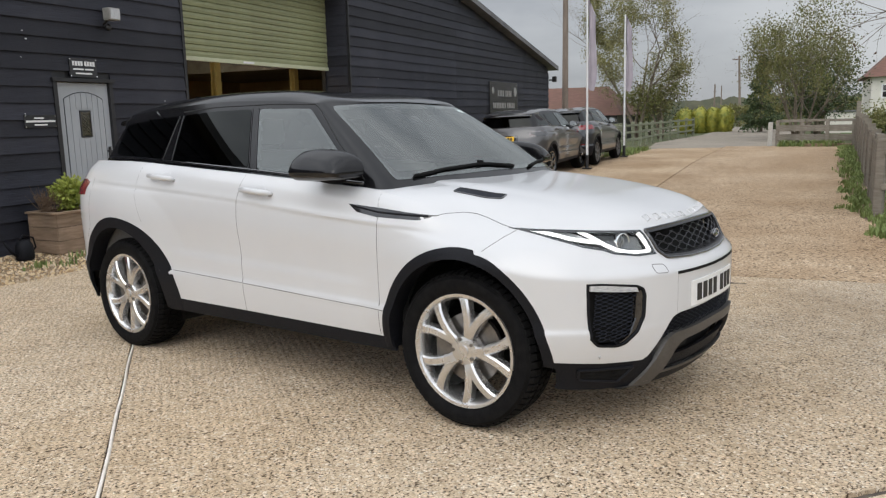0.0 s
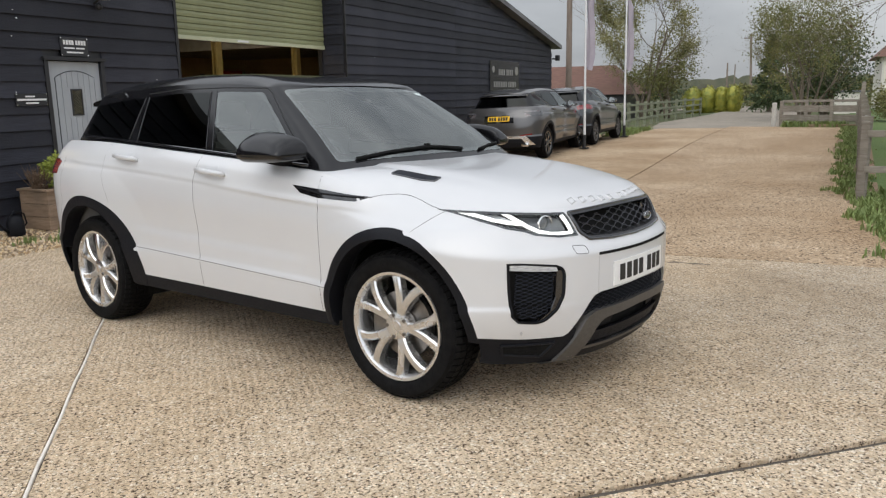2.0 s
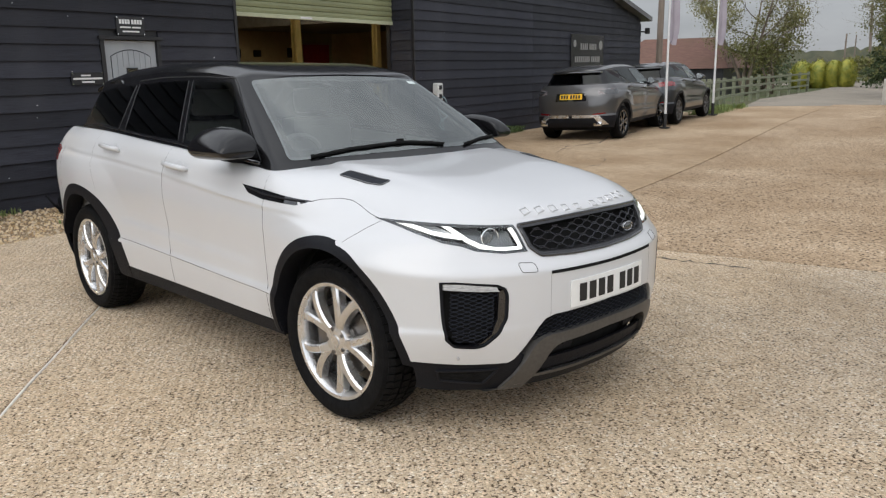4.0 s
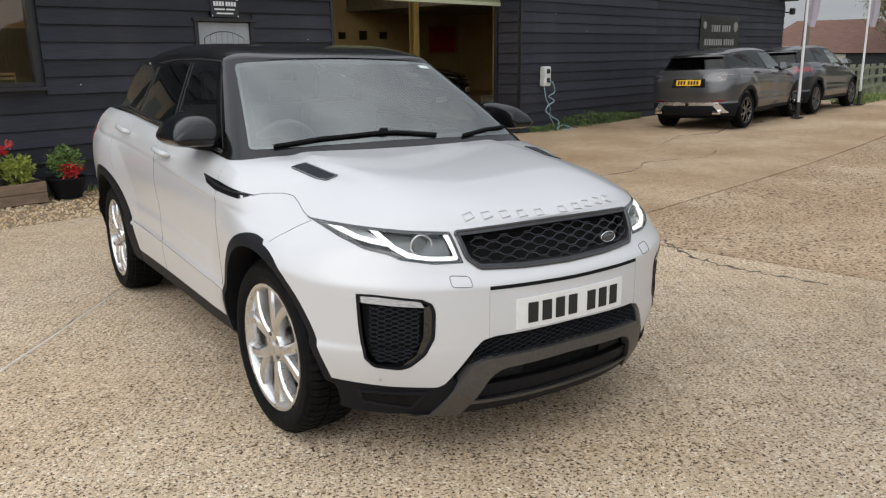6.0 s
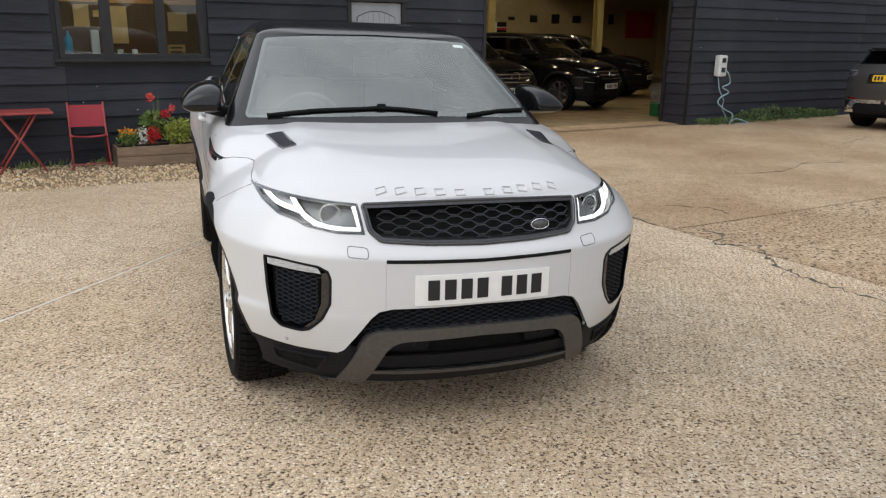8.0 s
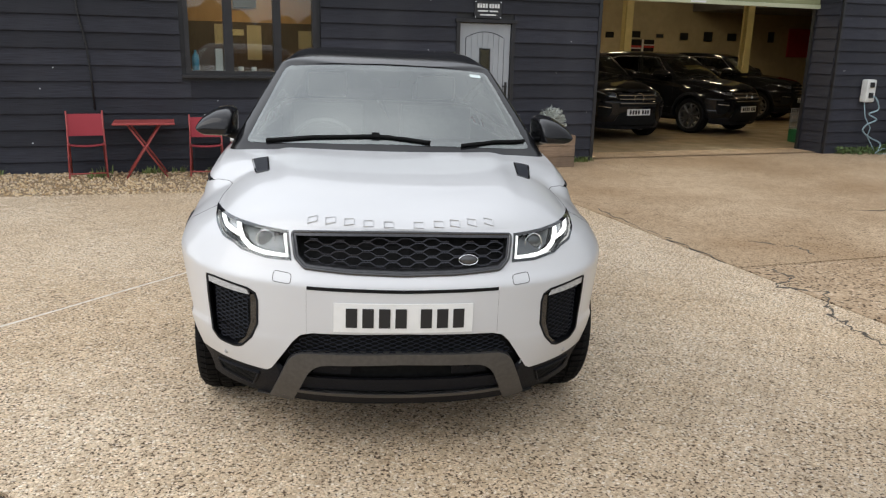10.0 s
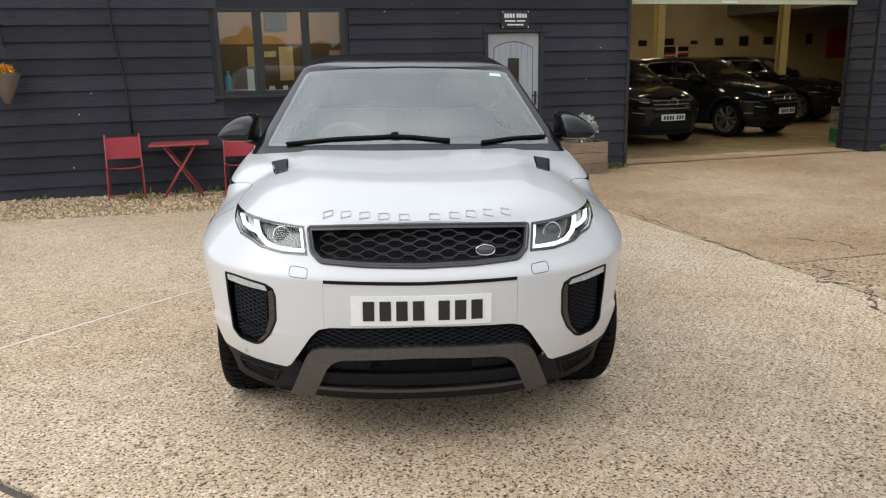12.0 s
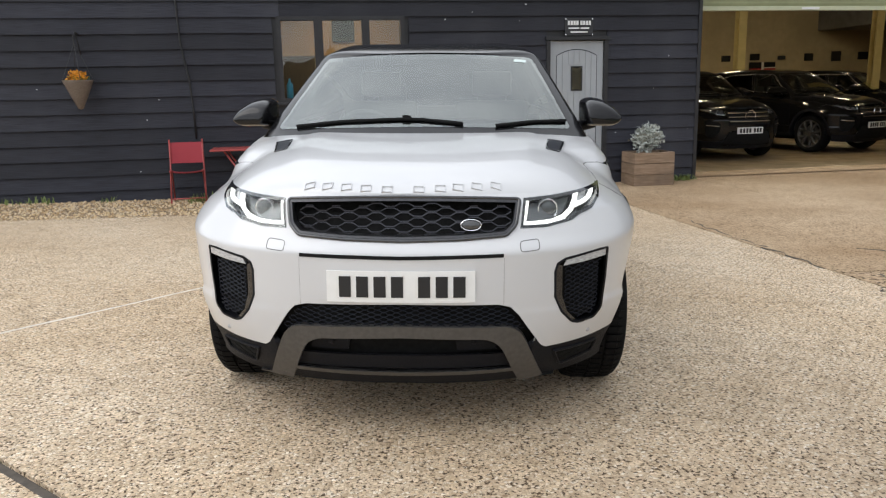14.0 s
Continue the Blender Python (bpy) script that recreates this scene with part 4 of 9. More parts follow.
def car_panels(car, paint, tree):
    kept = {}
    for sx in (-1, 1):
        tag = "r" if sx < 0 else "l"
        if True:
            for quad in SKIN:
                c = sum(quad, Vector()) / len(quad)
                where = region(c)
                if where is None:
                    continue
                if where in ("front_wing", "front_door", "rear_door", "rear_quarter", "sill"):
                    where += tag
                quad = [(sx * p.x, p.y, p.z) for p in quad]
                kept.setdefault(where, []).append(quad if sx < 0 else quad[::-1])
    labels = {"sill": "black plastic sill", "lower_bumper": "black plastic lower bumper", "rear_valance": "black plastic rear valance"}
    for where, quads in kept.items():
        bm = bmesh.new()
        seen = {}
        for q in quads:
            vs = []
            for p in q:
                key = (round(p[0], 4), round(p[1], 4), round(p[2], 4))
                if key not in seen:
                    seen[key] = bm.verts.new(p)
                if seen[key] not in vs:
                    vs.append(seen[key])
            if len(vs) > 2:
                try:
                    bm.faces.new(vs)
                except ValueError:
                    pass
        bmesh.ops.recalc_face_normals(bm, faces=list(bm.faces))
        if sum(f.normal.dot(f.calc_center_median() - Vector((0, 1.3, 0.6))) for f in bm.faces) < 0:
            bmesh.ops.reverse_faces(bm, faces=list(bm.faces))
        bm.normal_update()
        rim = [e for e in bm.edges if len(e.link_faces) == 1]
        ext = bmesh.ops.extrude_edge_only(bm, edges=rim)["geom"]
        for v in ext:
            if isinstance(v, bmesh.types.BMVert):
                inward = Vector((0, 0.03, 0)) if v.co.y < -0.3 and abs(v.co.x) < 0.79 and v.co.z > 0.37 else Vector((0 if abs(v.co.x) < 0.3 else -math.copysign(0.022, v.co.x), 0, 0))
                v.co += inward
        name = where[:-1] if where[-1] in "rl" and where[:-1] in ("front_wing", "front_door", "rear_door", "rear_quarter", "sill") else where
        black = name in ("sill", "lower_bumper", "rear_valance")
        part(name, bm, M["plastic"] if black else paint, car, labels.get(name, ""), smooth=40)
    rows = hood_grid()
    bm = bmesh.new()
    for sx in (-1, 1):
        vs = [[bm.verts.new((sx * p.x, p.y, p.z)) for p in r] for r in rows]
        for a, b in zip(vs, vs[1:]):
            for j in range(32):
                q = (a[j], a[j + 1], b[j + 1], b[j])
                bm.faces.new(q if sx > 0 else q[::-1])
    bmesh.ops.remove_doubles(bm, verts=list(bm.verts), dist=0.0004)
    bmesh.ops.recalc_face_normals(bm, faces=list(bm.faces))
    if sum(f.normal.z for f in bm.faces) < 0:
        bmesh.ops.reverse_faces(bm, faces=list(bm.faces))
    part("bonnet", bm, paint, car, smooth=50)


def car_upper(car, tree, roof_mat):
    holes = {"side": [FRONT_WIN, REAR_WIN, QUARTER_WIN], "front": [SCREEN]}
    bm = bmesh.new()
    rows = upper_grid()
    for sx in (-1, 1):
        vs = [[bm.verts.new((sx * p.x, p.y, p.z)) for p in r] for r in rows]
        for i in range(len(vs) - 1):
            for j in range(24):
                c = (rows[i][j] + rows[i][j + 1] + rows[i + 1][j] + rows[i + 1][j + 1]) / 4
                if c.x > 0.5 and c.y > 0.7 and any(in_poly((c.y, c.z), shrink(w, 0.022)) for w in holes["side"]):
                    continue
                if UP_S[i] < 0.93 and in_poly((c.x, c.z), shrink(SCREEN, 0.016)):
                    continue
                q = (vs[i][j], vs[i][j + 1], vs[i + 1][j + 1], vs[i + 1][j])
                bm.faces.new(q if sx < 0 else q[::-1])
    bmesh.ops.remove_doubles(bm, verts=list(bm.verts), dist=0.0004)
    part("window_surround", bm, M["pillar_black"], car, "gloss black pillars round the glass", smooth=50)
    bm = bmesh.new()
    rows = roof_grid()
    for sx in (-1, 1):
        vs = [[bm.verts.new((sx * p.x, p.y, p.z)) for p in r] for r in rows]
        for a, b in zip(vs, vs[1:]):
            for j in range(12):
                q = (a[j], a[j + 1], b[j + 1], b[j])
                bm.faces.new(q if sx > 0 else q[::-1])
    bmesh.ops.remove_doubles(bm, verts=list(bm.verts), dist=0.0004)
    bmesh.ops.recalc_face_normals(bm, faces=list(bm.faces))
    if sum(f.normal.z for f in bm.faces) < 0:
        bmesh.ops.reverse_faces(bm, faces=list(bm.faces))
    part("roof", bm, roof_mat, car, "gloss black contrast roof", smooth=50)


def wheel(car, x, y, r=0.364, spokes=None, steer=0.0):
    sx = -1 if x < 0 else 1
    hub = new("wheel", None)
    hub.parent = car
    hub.matrix_basis = pose(x, y, r * 0.973, 0, 0, (0 if sx > 0 else 180) + (steer if y < 1 else 0)) @ Matrix.Diagonal((1, 0.973, 0.973, 1))
    spokes = spokes or M["silver"]
    bm = bmesh.new()
    k = r / 0.364
    prof = [(0.27, -0.2), (0.3, -0.215), (0.335, -0.215), (0.346, -0.195), (0.353, -0.17), (0.356, -0.13), (0.357, -0.08), (0.354, -0.02), (0.35, 0.0), (0.346, 0.014), (0.335, 0.026), (0.31, 0.03), (0.285, 0.024), (0.268, 0.012), (0.262, -0.005)]
    lathe(bm, [(a * k, b) for a, b in prof], 72)
    bmesh.ops.recalc_face_normals(bm, faces=list(bm.faces))
    part("tyre", bm, M["tyre"], hub, "black road tyre with grooved tread", smooth=35)
    bm = bmesh.new()
    for i in range(62):
        mm = Matrix.Rotation(2 * math.pi * i / 62, 4, "X")
        for x0, x1, r0, r1, lag in ((-0.012, 0.012, 0.3635, 0.352, 0.0), (-0.056, -0.014, 0.366, 0.3655, 0.003), (-0.112, -0.068, 0.3665, 0.3665, 0.018), (-0.165, -0.122, 0.3665, 0.366, 0.003), (-0.2, -0.168, 0.365, 0.355, 0.0)):
            got = box(bm, (x0, -0.0145 + lag, 0.335), (x1, 0.0125 + lag, r1))
            for v in got:
                if v.co.z > 0.34:
                    v.co.z = r0 if v.co.x < (x0 + x1) / 2 and x0 > -0.1 else (r1 if x0 > -0.1 else (r0 if v.co.x > (x0 + x1) / 2 else r1))
                v.co = mm @ v.co
    tagged(part("tread_block", bm, M["tyre"], hub), kind="stuff")
    bm = bmesh.new()
    lathe(bm, [(0.262, -0.19), (0.245, -0.18), (0.235, -0.05), (0.24, 0.0), (0.252, 0.016), (0.266, 0.018), (0.2685, 0.012), (0.268, 0.004), (0.262, -0.004)], 72)
    bmesh.ops.recalc_face_normals(bm, faces=list(bm.faces))
    part("rim", bm, spokes, hub, "", smooth=40)
    bm = bmesh.new()
    for i in range(5):
        for sg in (-1, 1):
            base = i * 72 + 36
            rows = []
            for r_at, ang, w, x0, d in ((0.045, 35, 0.017, 0.002, 0.03), (0.072, 33, 0.019, 0.008, 0.032), (0.096, 30.5, 0.0175, 0.012, 0.036), (0.124, 28.2, 0.0172, 0.0145, 0.04), (0.158, 25.6, 0.0172, 0.015, 0.044), (0.19, 23.0, 0.0178, 0.0145, 0.044), (0.222, 20.2, 0.0188, 0.012, 0.042), (0.254, 17.2, 0.0215, 0.007, 0.038)):
                a = radians(base + sg * ang)
                c = Vector((0, math.cos(a) * r_at, math.sin(a) * r_at))
                tq = Vector((0, -math.sin(a), math.cos(a)))
                rows.append([bm.verts.new(c + tq * s * w * 1.18 + Vector((xx, 0, 0))) for s, xx in ((-1.2, x0 - d), (-1.0, x0 - 0.008), (-0.62, x0), (0.62, x0), (1.0, x0 - 0.008), (1.2, x0 - d))])
            for a, b in zip(rows, rows[1:]):
                for j in range(6):
                    bm.faces.new((a[j], a[(j + 1) % 6], b[(j + 1) % 6], b[j]))
    lathe(bm, [(0.0001, 0.012), (0.03, 0.012), (0.045, 0.01), (0.066, 0.006), (0.075, -0.01), (0.078, -0.04)], 30)
    bmesh.ops.recalc_face_normals(bm, faces=list(bm.faces))
    part("spokes", bm, spokes, hub, "five twin-spoke alloy wheel face", smooth=30)
    bm = bmesh.new()
    for i in range(5):
        a = radians(i * 72 + 36)
        rod(bm, (0.0, 0.055 * math.cos(a), 0.055 * math.sin(a)), (0.012, 0.055 * math.cos(a), 0.055 * math.sin(a)), 0.0115, 0.0095, n=6)
    tagged(part("wheel_nut_ring", bm, M["disc"], hub), kind="stuff")
    bm = bmesh.new()
    rod(bm, (0.0, 0, 0), (0.017, 0, 0), 0.03, 0.028, 20)
    part("centre_cap", bm, M["silver"] if spokes == M["silver"] else M["gunmetal"], hub)
    bm = bmesh.new()
    rod(bm, (-0.075, 0, 0), (-0.05, 0, 0), 0.165, n=36)
    rod(bm, (-0.15, 0, 0), (-0.04, 0, 0), 0.08, n=20)
    box(bm, (-0.11, -0.18, -0.06), (-0.035, -0.09, 0.08))
    part("brake_disc", bm, M["disc"], hub, smooth=35)
    return hub


def car_wheels(car, track=0.858, rear=2.66, finish=None, steer=0.0):
    for y in (0.0, rear):
        for x in (-track - (0.024 if y else -0.01), track + (0.024 if y else -0.01)):
            wheel(car, x, y, spokes=finish, steer=steer)


def rough_underside(car):
    bm = bmesh.new()
    box(bm, (-0.55, -0.5, 0.22), (0.55, 3.2, 0.34))
    for y in (0.0, 2.66):
        for sx in (-1, 1):
            rows = []
            for k in range(17):
                a = radians(-20 + 220 * k / 16)
                r = 0.46 if y else 0.43
                rows.append([bm.verts.new((sx * xx, y + r * math.cos(a), 0.364 + r * math.sin(a))) for xx in ((0.8, 0.5) if y else (0.74, 0.5))])
            for a, b in zip(rows, rows[1:]):
                bm.faces.new((a[0], a[1], b[1], b[0]))
            box(bm, (sx * 0.5 - 0.01, y - 0.46, 0.3), (sx * 0.5 + 0.01, y + 0.46, 0.82))
    part("underbody", bm, M["matt_black"], car, "black underbody")


def base_car(name, paint, label, roof=None, wheels=None, steer=0.0):
    car = new(name, None)
    tagged(car, label, "car")
    tree = TREE
    car_panels(car, paint, tree)
    car_upper(car, tree, roof or M["roof_black"])
    rough_underside(car)
    car_wheels(car, finish=wheels, steer=steer)
    for sx in (-1, 1):
        for cy, r0, r1, a0, a1 in ((-0.02, 0.412, 0.462, -6, 186), (2.66, 0.425, 0.478, 14, 196)):
            part("arch_trim", ring_band(tree, sx, cy, 0.364, r0, r1, a0, a1, 0.008 if cy < 1 else 0.004, front=cy < 1), M["plastic"], car, "black plastic wheel arch trim", smooth=40)
        view = "right" if sx < 0 else "left"
        for n, poly, g in (("front_window", FRONT_WIN, "side_glass"), ("rear_window", REAR_WIN, "privacy_glass"), ("quarter_window", QUARTER_WIN, "privacy_glass")):
            ob = part(n, patch(tree, view, rounded(poly, 0.03), 0.003, 0.05, glazed=True), M[g], car, "tinted glass" if g == "side_glass" else "dark privacy glass", smooth=60)
            ob.visible_shadow = False
    ob = part("windscreen", patch(tree, "front", rounded(SCREEN, 0.03), 0.003, 0.05, glazed=True), M["screen_glass"], car, "raked glass windscreen", smooth=60)
    ob.visible_shadow = False
    return car


TREE = skin_trees()
white_car = base_car("white_suv", M["white_paint"], "white compact SUV with black roof, parked on the concrete", steer=2.5)
white_car.matrix_world = CAR_POSE
# ---- details of the white car ----
def dense(poly, step=0.02):
    out = []
    for a, b in zip(poly, poly[1:] + poly[:1]):
        a, b = Vector(a), Vector(b)
        n = max(1, int((b - a).length / step))
        out += [tuple(a.lerp(b, k / n)) for k in range(n)]
    return out


def frame_band(tree, view, poly, width, off, deep=0.03, inner_off=None):
    """A raised frame that follows an outline on the skin and turns inwards at its inner edge."""
    outer = dense(poly)
    inner = shrink(outer, width)
    way = VIEWS[view](0, 0)[1]
    bm = bmesh.new()
    rows = []
    for o, i in zip(outer, inner):
        mid = ((o[0] + i[0]) / 2, (o[1] + i[1]) / 2)
        a, m, c = onto(tree, view, *o, -0.004), onto(tree, view, *mid, off), onto(tree, view, *i, off * 0.7 if inner_off is None else inner_off)
        rows.append([bm.verts.new(p) for p in (a, onto(tree, view, *o, off * 0.8), m, c, c + way * deep)])
    for k in range(len(rows)):
        a, b = rows[k], rows[(k + 1) % len(rows)]
        for j in range(4):
            bm.faces.new((a[j], a[j + 1], b[j + 1], b[j]))
    bmesh.ops.recalc_face_normals(bm, faces=list(bm.faces))
    return bm


def both(poly):
    return ((-1, poly), (1, flip(poly)))


def hex_mesh(tree, poly, pitch, rise, r, off, flat=0.45):
    """Wires in rows of flattened hexagons, laid behind an opening."""
    bm = bmesh.new()
    x0, x1 = min(p[0] for p in poly), max(p[0] for p in poly)
    z0, z1 = min(p[1] for p in poly), max(p[1] for p in poly)
    rows = int((z1 - z0) / rise) + 1
    for i in range(rows):
        z = z0 + (i + 0.5) * rise
        run, k = [], 0
        x = x0
        while x <= x1 + 1e-6:
            ph = (k % 4)
            up = 1 if (ph in (0, 1)) == (i % 2 == 0) else -1
            p = (x, z + up * rise * 0.34)
            if in_poly(p, poly):
                run.append(onto(tree, "front", p[0], p[1], off))
            else:
                if len(run) > 1:
                    tube(bm, run, r, 4)
                run = []
            x += pitch * (flat if ph in (0, 2) else 0.5 - flat / 2 + 0.05)
            k += 1
        if len(run) > 1:
            tube(bm, run, r, 4)
    return bm


def fog_unit(car, tree, poly, sx):
    P = lambda pts: [(sx * a, b) for a, b in pts] if sx > 0 else [(sx * a, b) for a, b in pts][::-1]
    part("fog_surround", frame_band(tree, "front", rounded(poly, 0.012), 0.008, 0.002, 0.05), M["plastic"], car, "black fog lamp surround", smooth=40)
    part("fog_backing", patch(tree, "front", shrink(rounded(poly, 0.012), 0.004), -0.034, 0.04), M["matt_black"], car)
    mesh = P([(0.742, 0.65), (0.74, 0.57), (0.728, 0.462), (0.705, 0.435), (0.645, 0.43), (0.602, 0.47), (0.584, 0.53), (0.582, 0.635)])
    part("fog_grille", hex_mesh(tree, mesh, 0.024, 0.0085, 0.0024, -0.012), M["navy_mesh"], car, "dark fine-meshed fog grille")
    blade = P([(0.55, 0.65), (0.578, 0.642), (0.58, 0.53), (0.602, 0.465), (0.64, 0.424), (0.615, 0.428), (0.578, 0.473), (0.552, 0.53)])
    part("fog_blade", patch(tree, "front", blade, -0.006, 0.03, 0.02), M["gloss_black"], car, "gloss black blade", smooth=40)
    lens = P([(0.75, 0.682), (0.7, 0.679), (0.588, 0.662), (0.578, 0.643), (0.65, 0.648), (0.748, 0.659)])
    part("fog_lamp", patch(tree, "front", lens, 0.001, 0.02, 0.02), M["clear_lens"], car, "clear fluted fog lamp strip", smooth=40)


def head_lamp(car, tree, poly, sx, lit=True):
    P = lambda pts: [(sx * a, b) for a, b in pts]
    lamp = part("headlamp", frame_band(tree, "front", poly, 0.01, 0.002, 0.05), M["gloss_black"], car, "lit headlamp with white daytime running strips" if lit else "unlit headlamp", smooth=40)
    part("bowl", patch(tree, "front", shrink(dense(poly, 0.03), 0.004), -0.045, 0.03), M["matt_black"], lamp)
    turn = lambda pts: pts if sx > 0 else pts[::-1]
    insert = P([(0.45, 0.8), (0.455, 0.87), (0.56, 0.882), (0.63, 0.89), (0.6, 0.84), (0.56, 0.81)])
    part("reflector", patch(tree, "front", turn(insert), -0.03, 0.02), M["lamp_bowl"], lamp, "grey reflector", smooth=40)
    wing = P([(0.665, 0.895), (0.64, 0.862), (0.69, 0.872), (0.715, 0.905)])
    part("outer_reflector", patch(tree, "front", turn(wing), -0.022, 0.02), M["clear_lens"], lamp, smooth=40)
    base = P([(0.44, 0.782), (0.52, 0.786), (0.61, 0.803), (0.64, 0.82), (0.69, 0.836), (0.735, 0.868), (0.77, 0.912), (0.74, 0.905), (0.7, 0.85), (0.6, 0.82), (0.55, 0.8), (0.44, 0.79)])
    part("lamp_base", patch(tree, "front", turn(base), -0.02, 0.02), M["lamp_dark"], lamp, "smoked lower edge", smooth=40)
    c = onto(tree, "front", sx * 0.535, 0.848, -0.024)
    bm = bmesh.new()
    lathe(bm, [(0.035, 0.002), (0.0375, 0.005), (0.04, 0.002), (0.038, -0.02)], 32, axis="z", m=Matrix.Translation(c) @ Matrix.Rotation(radians(90), 4, "X") @ Matrix.Rotation(sx * 0.3, 4, "Y"))
    part("projector_ring", bm, M["chrome"], lamp, smooth=50)
    bm = bmesh.new()
    bmesh.ops.create_uvsphere(bm, u_segments=24, v_segments=12, radius=0.035, matrix=Matrix.Translation(c + Vector((0, 0.016, 0))) @ Matrix.Diagonal((1, 0.6, 1, 1)))
    part("projector_lens", bm, M["lamp_dark"], lamp, "smoked projector lens", smooth=60)
    strips = [P([(0.738, 0.909), (0.722, 0.888), (0.7, 0.868), (0.67, 0.857), (0.632, 0.849)]),
              P([(0.65, 0.897), (0.638, 0.868), (0.62, 0.838), (0.59, 0.814), (0.545, 0.8), (0.49, 0.796), (0.45, 0.795), (0.438, 0.799), (0.4375, 0.81), (0.449, 0.874)])]
    for pts in strips:
        if lit:
            part("running_light", strip(tree, "front", pts, 0.0178, -0.01, 0.012), M["led"], lamp, "glowing white strip", smooth=50)
        else:
            part("running_light", strip(tree, "front", pts, 0.0165, -0.01, 0.02), M["chrome"], lamp, "", smooth=50)
    ob = part("lens", patch(tree, "front", poly, 0.002, 0.03), M["lamp_glass"], lamp, "clear lens", smooth=60)
    ob.visible_shadow = False


def number_plate(car, tree, view, cx, cz, w, h, colour):
    plate = part("number_plate", patch(tree, view, [(cx - w / 2, cz - h / 2), (cx + w / 2, cz - h / 2), (cx + w / 2, cz + h / 2), (cx - w / 2, cz + h / 2)], 0.007, 0.06, 0.006), colour, car, "number plate with plain dark bars")
    x = cx - 0.219
    for k in range(7):
        if k == 4:
            x += 0.033
        bm = patch(tree, view, [(x + 0.004, cz - 0.037), (x + 0.046, cz - 0.037), (x + 0.046, cz + 0.037), (x + 0.004, cz + 0.037)], 0.0095, 0.05, 0.002)
        part("character_bar", bm, M["ink"], plate)
        x += 0.061


def front_details(car, tree, lit=True, plate=True):
    part("grille_frame", frame_band(tree, "front", rounded(GRILLE, 0.012), 0.013, 0.004, 0.05), M["grille_frame"], car, "satin grey grille frame", smooth=40)
    part("grille_edge", strip(tree, "front", rounded(GRILLE, 0.012) + [rounded(GRILLE, 0.012)[0]], 0.014, 0.002), M["gloss_black"], car, smooth=50)
    part("grille_backing", patch(tree, "front", shrink(GRILLE, -0.035), -0.06, 0.05), M["matt_black"], car)
    part("grille_mesh", hex_mesh(tree, shrink(GRILLE, 0.014), 0.064, 0.0172, 0.0026, -0.008), M["grille_wire"], car, "dark honeycomb grille")
    c = onto(tree, "front", 0.245, 0.795, 0.0)
    bm = bmesh.new()
    lathe(bm, [(0.0001, 0.006), (0.022, 0.006), (0.026, 0.003), (0.027, -0.004)], 28, axis="z", m=Matrix.Translation(c) @ Matrix.Rotation(radians(80), 4, "X") @ Matrix.Diagonal((1.35, 0.75, 1, 1)))
    part("oval_badge", bm, M["lamp_dark"], car, "plain dark oval badge with a silver rim", smooth=40)
    bm = bmesh.new()
    tube(bm, [c + Vector((0.036 * math.cos(a), -0.006, 0.02 * math.sin(a))) for a in [k * math.pi / 14 for k in range(28)]], 0.0018, 5, closed=True)
    part("badge_rim", bm, M["chrome"], car)
    for sx, poly in both(LAMP):
        head_lamp(car, tree, poly, sx, lit)
    for sx, poly in both(FOG):
        fog_unit(car, tree, poly, sx)
        part("washer_cover", strip(tree, "front", [(sx * a, b) for a, b in rounded([(0.418, 0.737), (0.421, 0.703), (0.49, 0.708), (0.485, 0.743)], 0.012) + rounded([(0.418, 0.737), (0.421, 0.703), (0.49, 0.708), (0.485, 0.743)], 0.012)[:1]], 0.0028, 0.0002, 0.01), M["gunmetal"], car)
        p = onto(tree, "front", sx * 0.688, 0.372, 0.0)
        bm = bmesh.new()
        bmesh.ops.create_uvsphere(bm, u_segments=14, v_segments=8, radius=0.0095, matrix=Matrix.Translation(p) @ Matrix.Diagonal((1, 0.4, 1, 1)))
        part("parking_sensor", bm, M["sensor"], car, smooth=60)
        vent = [(sx * 0.545, 0.318), (sx * 0.735, 0.318), (sx * 0.715, 0.265), (sx * 0.575, 0.243)]
        part("corner_vent", frame_band(tree, "front", rounded(vent if sx > 0 else vent[::-1], 0.01), 0.008, 0.01, 0.01), M["plastic"], car, smooth=40)
        part("corner_vent_mesh", patch(tree, "front", shrink(vent, 0.006) if sx > 0 else shrink(vent, 0.006)[::-1], 0.0015, 0.03), M["matt_black"], car)
        part("corner_vent_wires", hex_mesh(tree, shrink(vent, 0.008), 0.034, 0.0115, 0.0014, 0.0025), M["matt_black"], car)
    part("bumper_slot", patch(tree, "front", [(-0.36, 0.688), (0, 0.682), (0.36, 0.688), (0.36, 0.7), (0, 0.695), (-0.36, 0.7)], 0.002, 0.04, 0.006), M["matt_black"], car, "thin black slot across the bumper")
    for sx in (-1, 1):
        part("panel_line", strip(tree, "front", [(sx * 0.362, 0.685), (sx * 0.362, 0.515)], 0.0009, 0.0), M["gunmetal"], car)
    number_plate(car, tree, "front", 0.0, 0.588, 0.52, 0.111, M["plate_white"])
    part("lower_backing", patch(tree, "front", [(-0.5, 0.25), (0.5, 0.25), (0.5, 0.37), (0.41, 0.5), (0, 0.53), (-0.41, 0.5), (-0.5, 0.37)], -0.05, 0.06), M["matt_black"], car)
    mesh_poly = [(-0.345, 0.513), (-0.385, 0.5), (-0.45, 0.42), (0.45, 0.42), (0.385, 0.5), (0.345, 0.513), (0, 0.519)]
    part("lower_mesh", hex_mesh(tree, mesh_poly, 0.029, 0.0088, 0.0018, -0.01), M["navy_mesh"], car, "dark honeycomb lower grille")
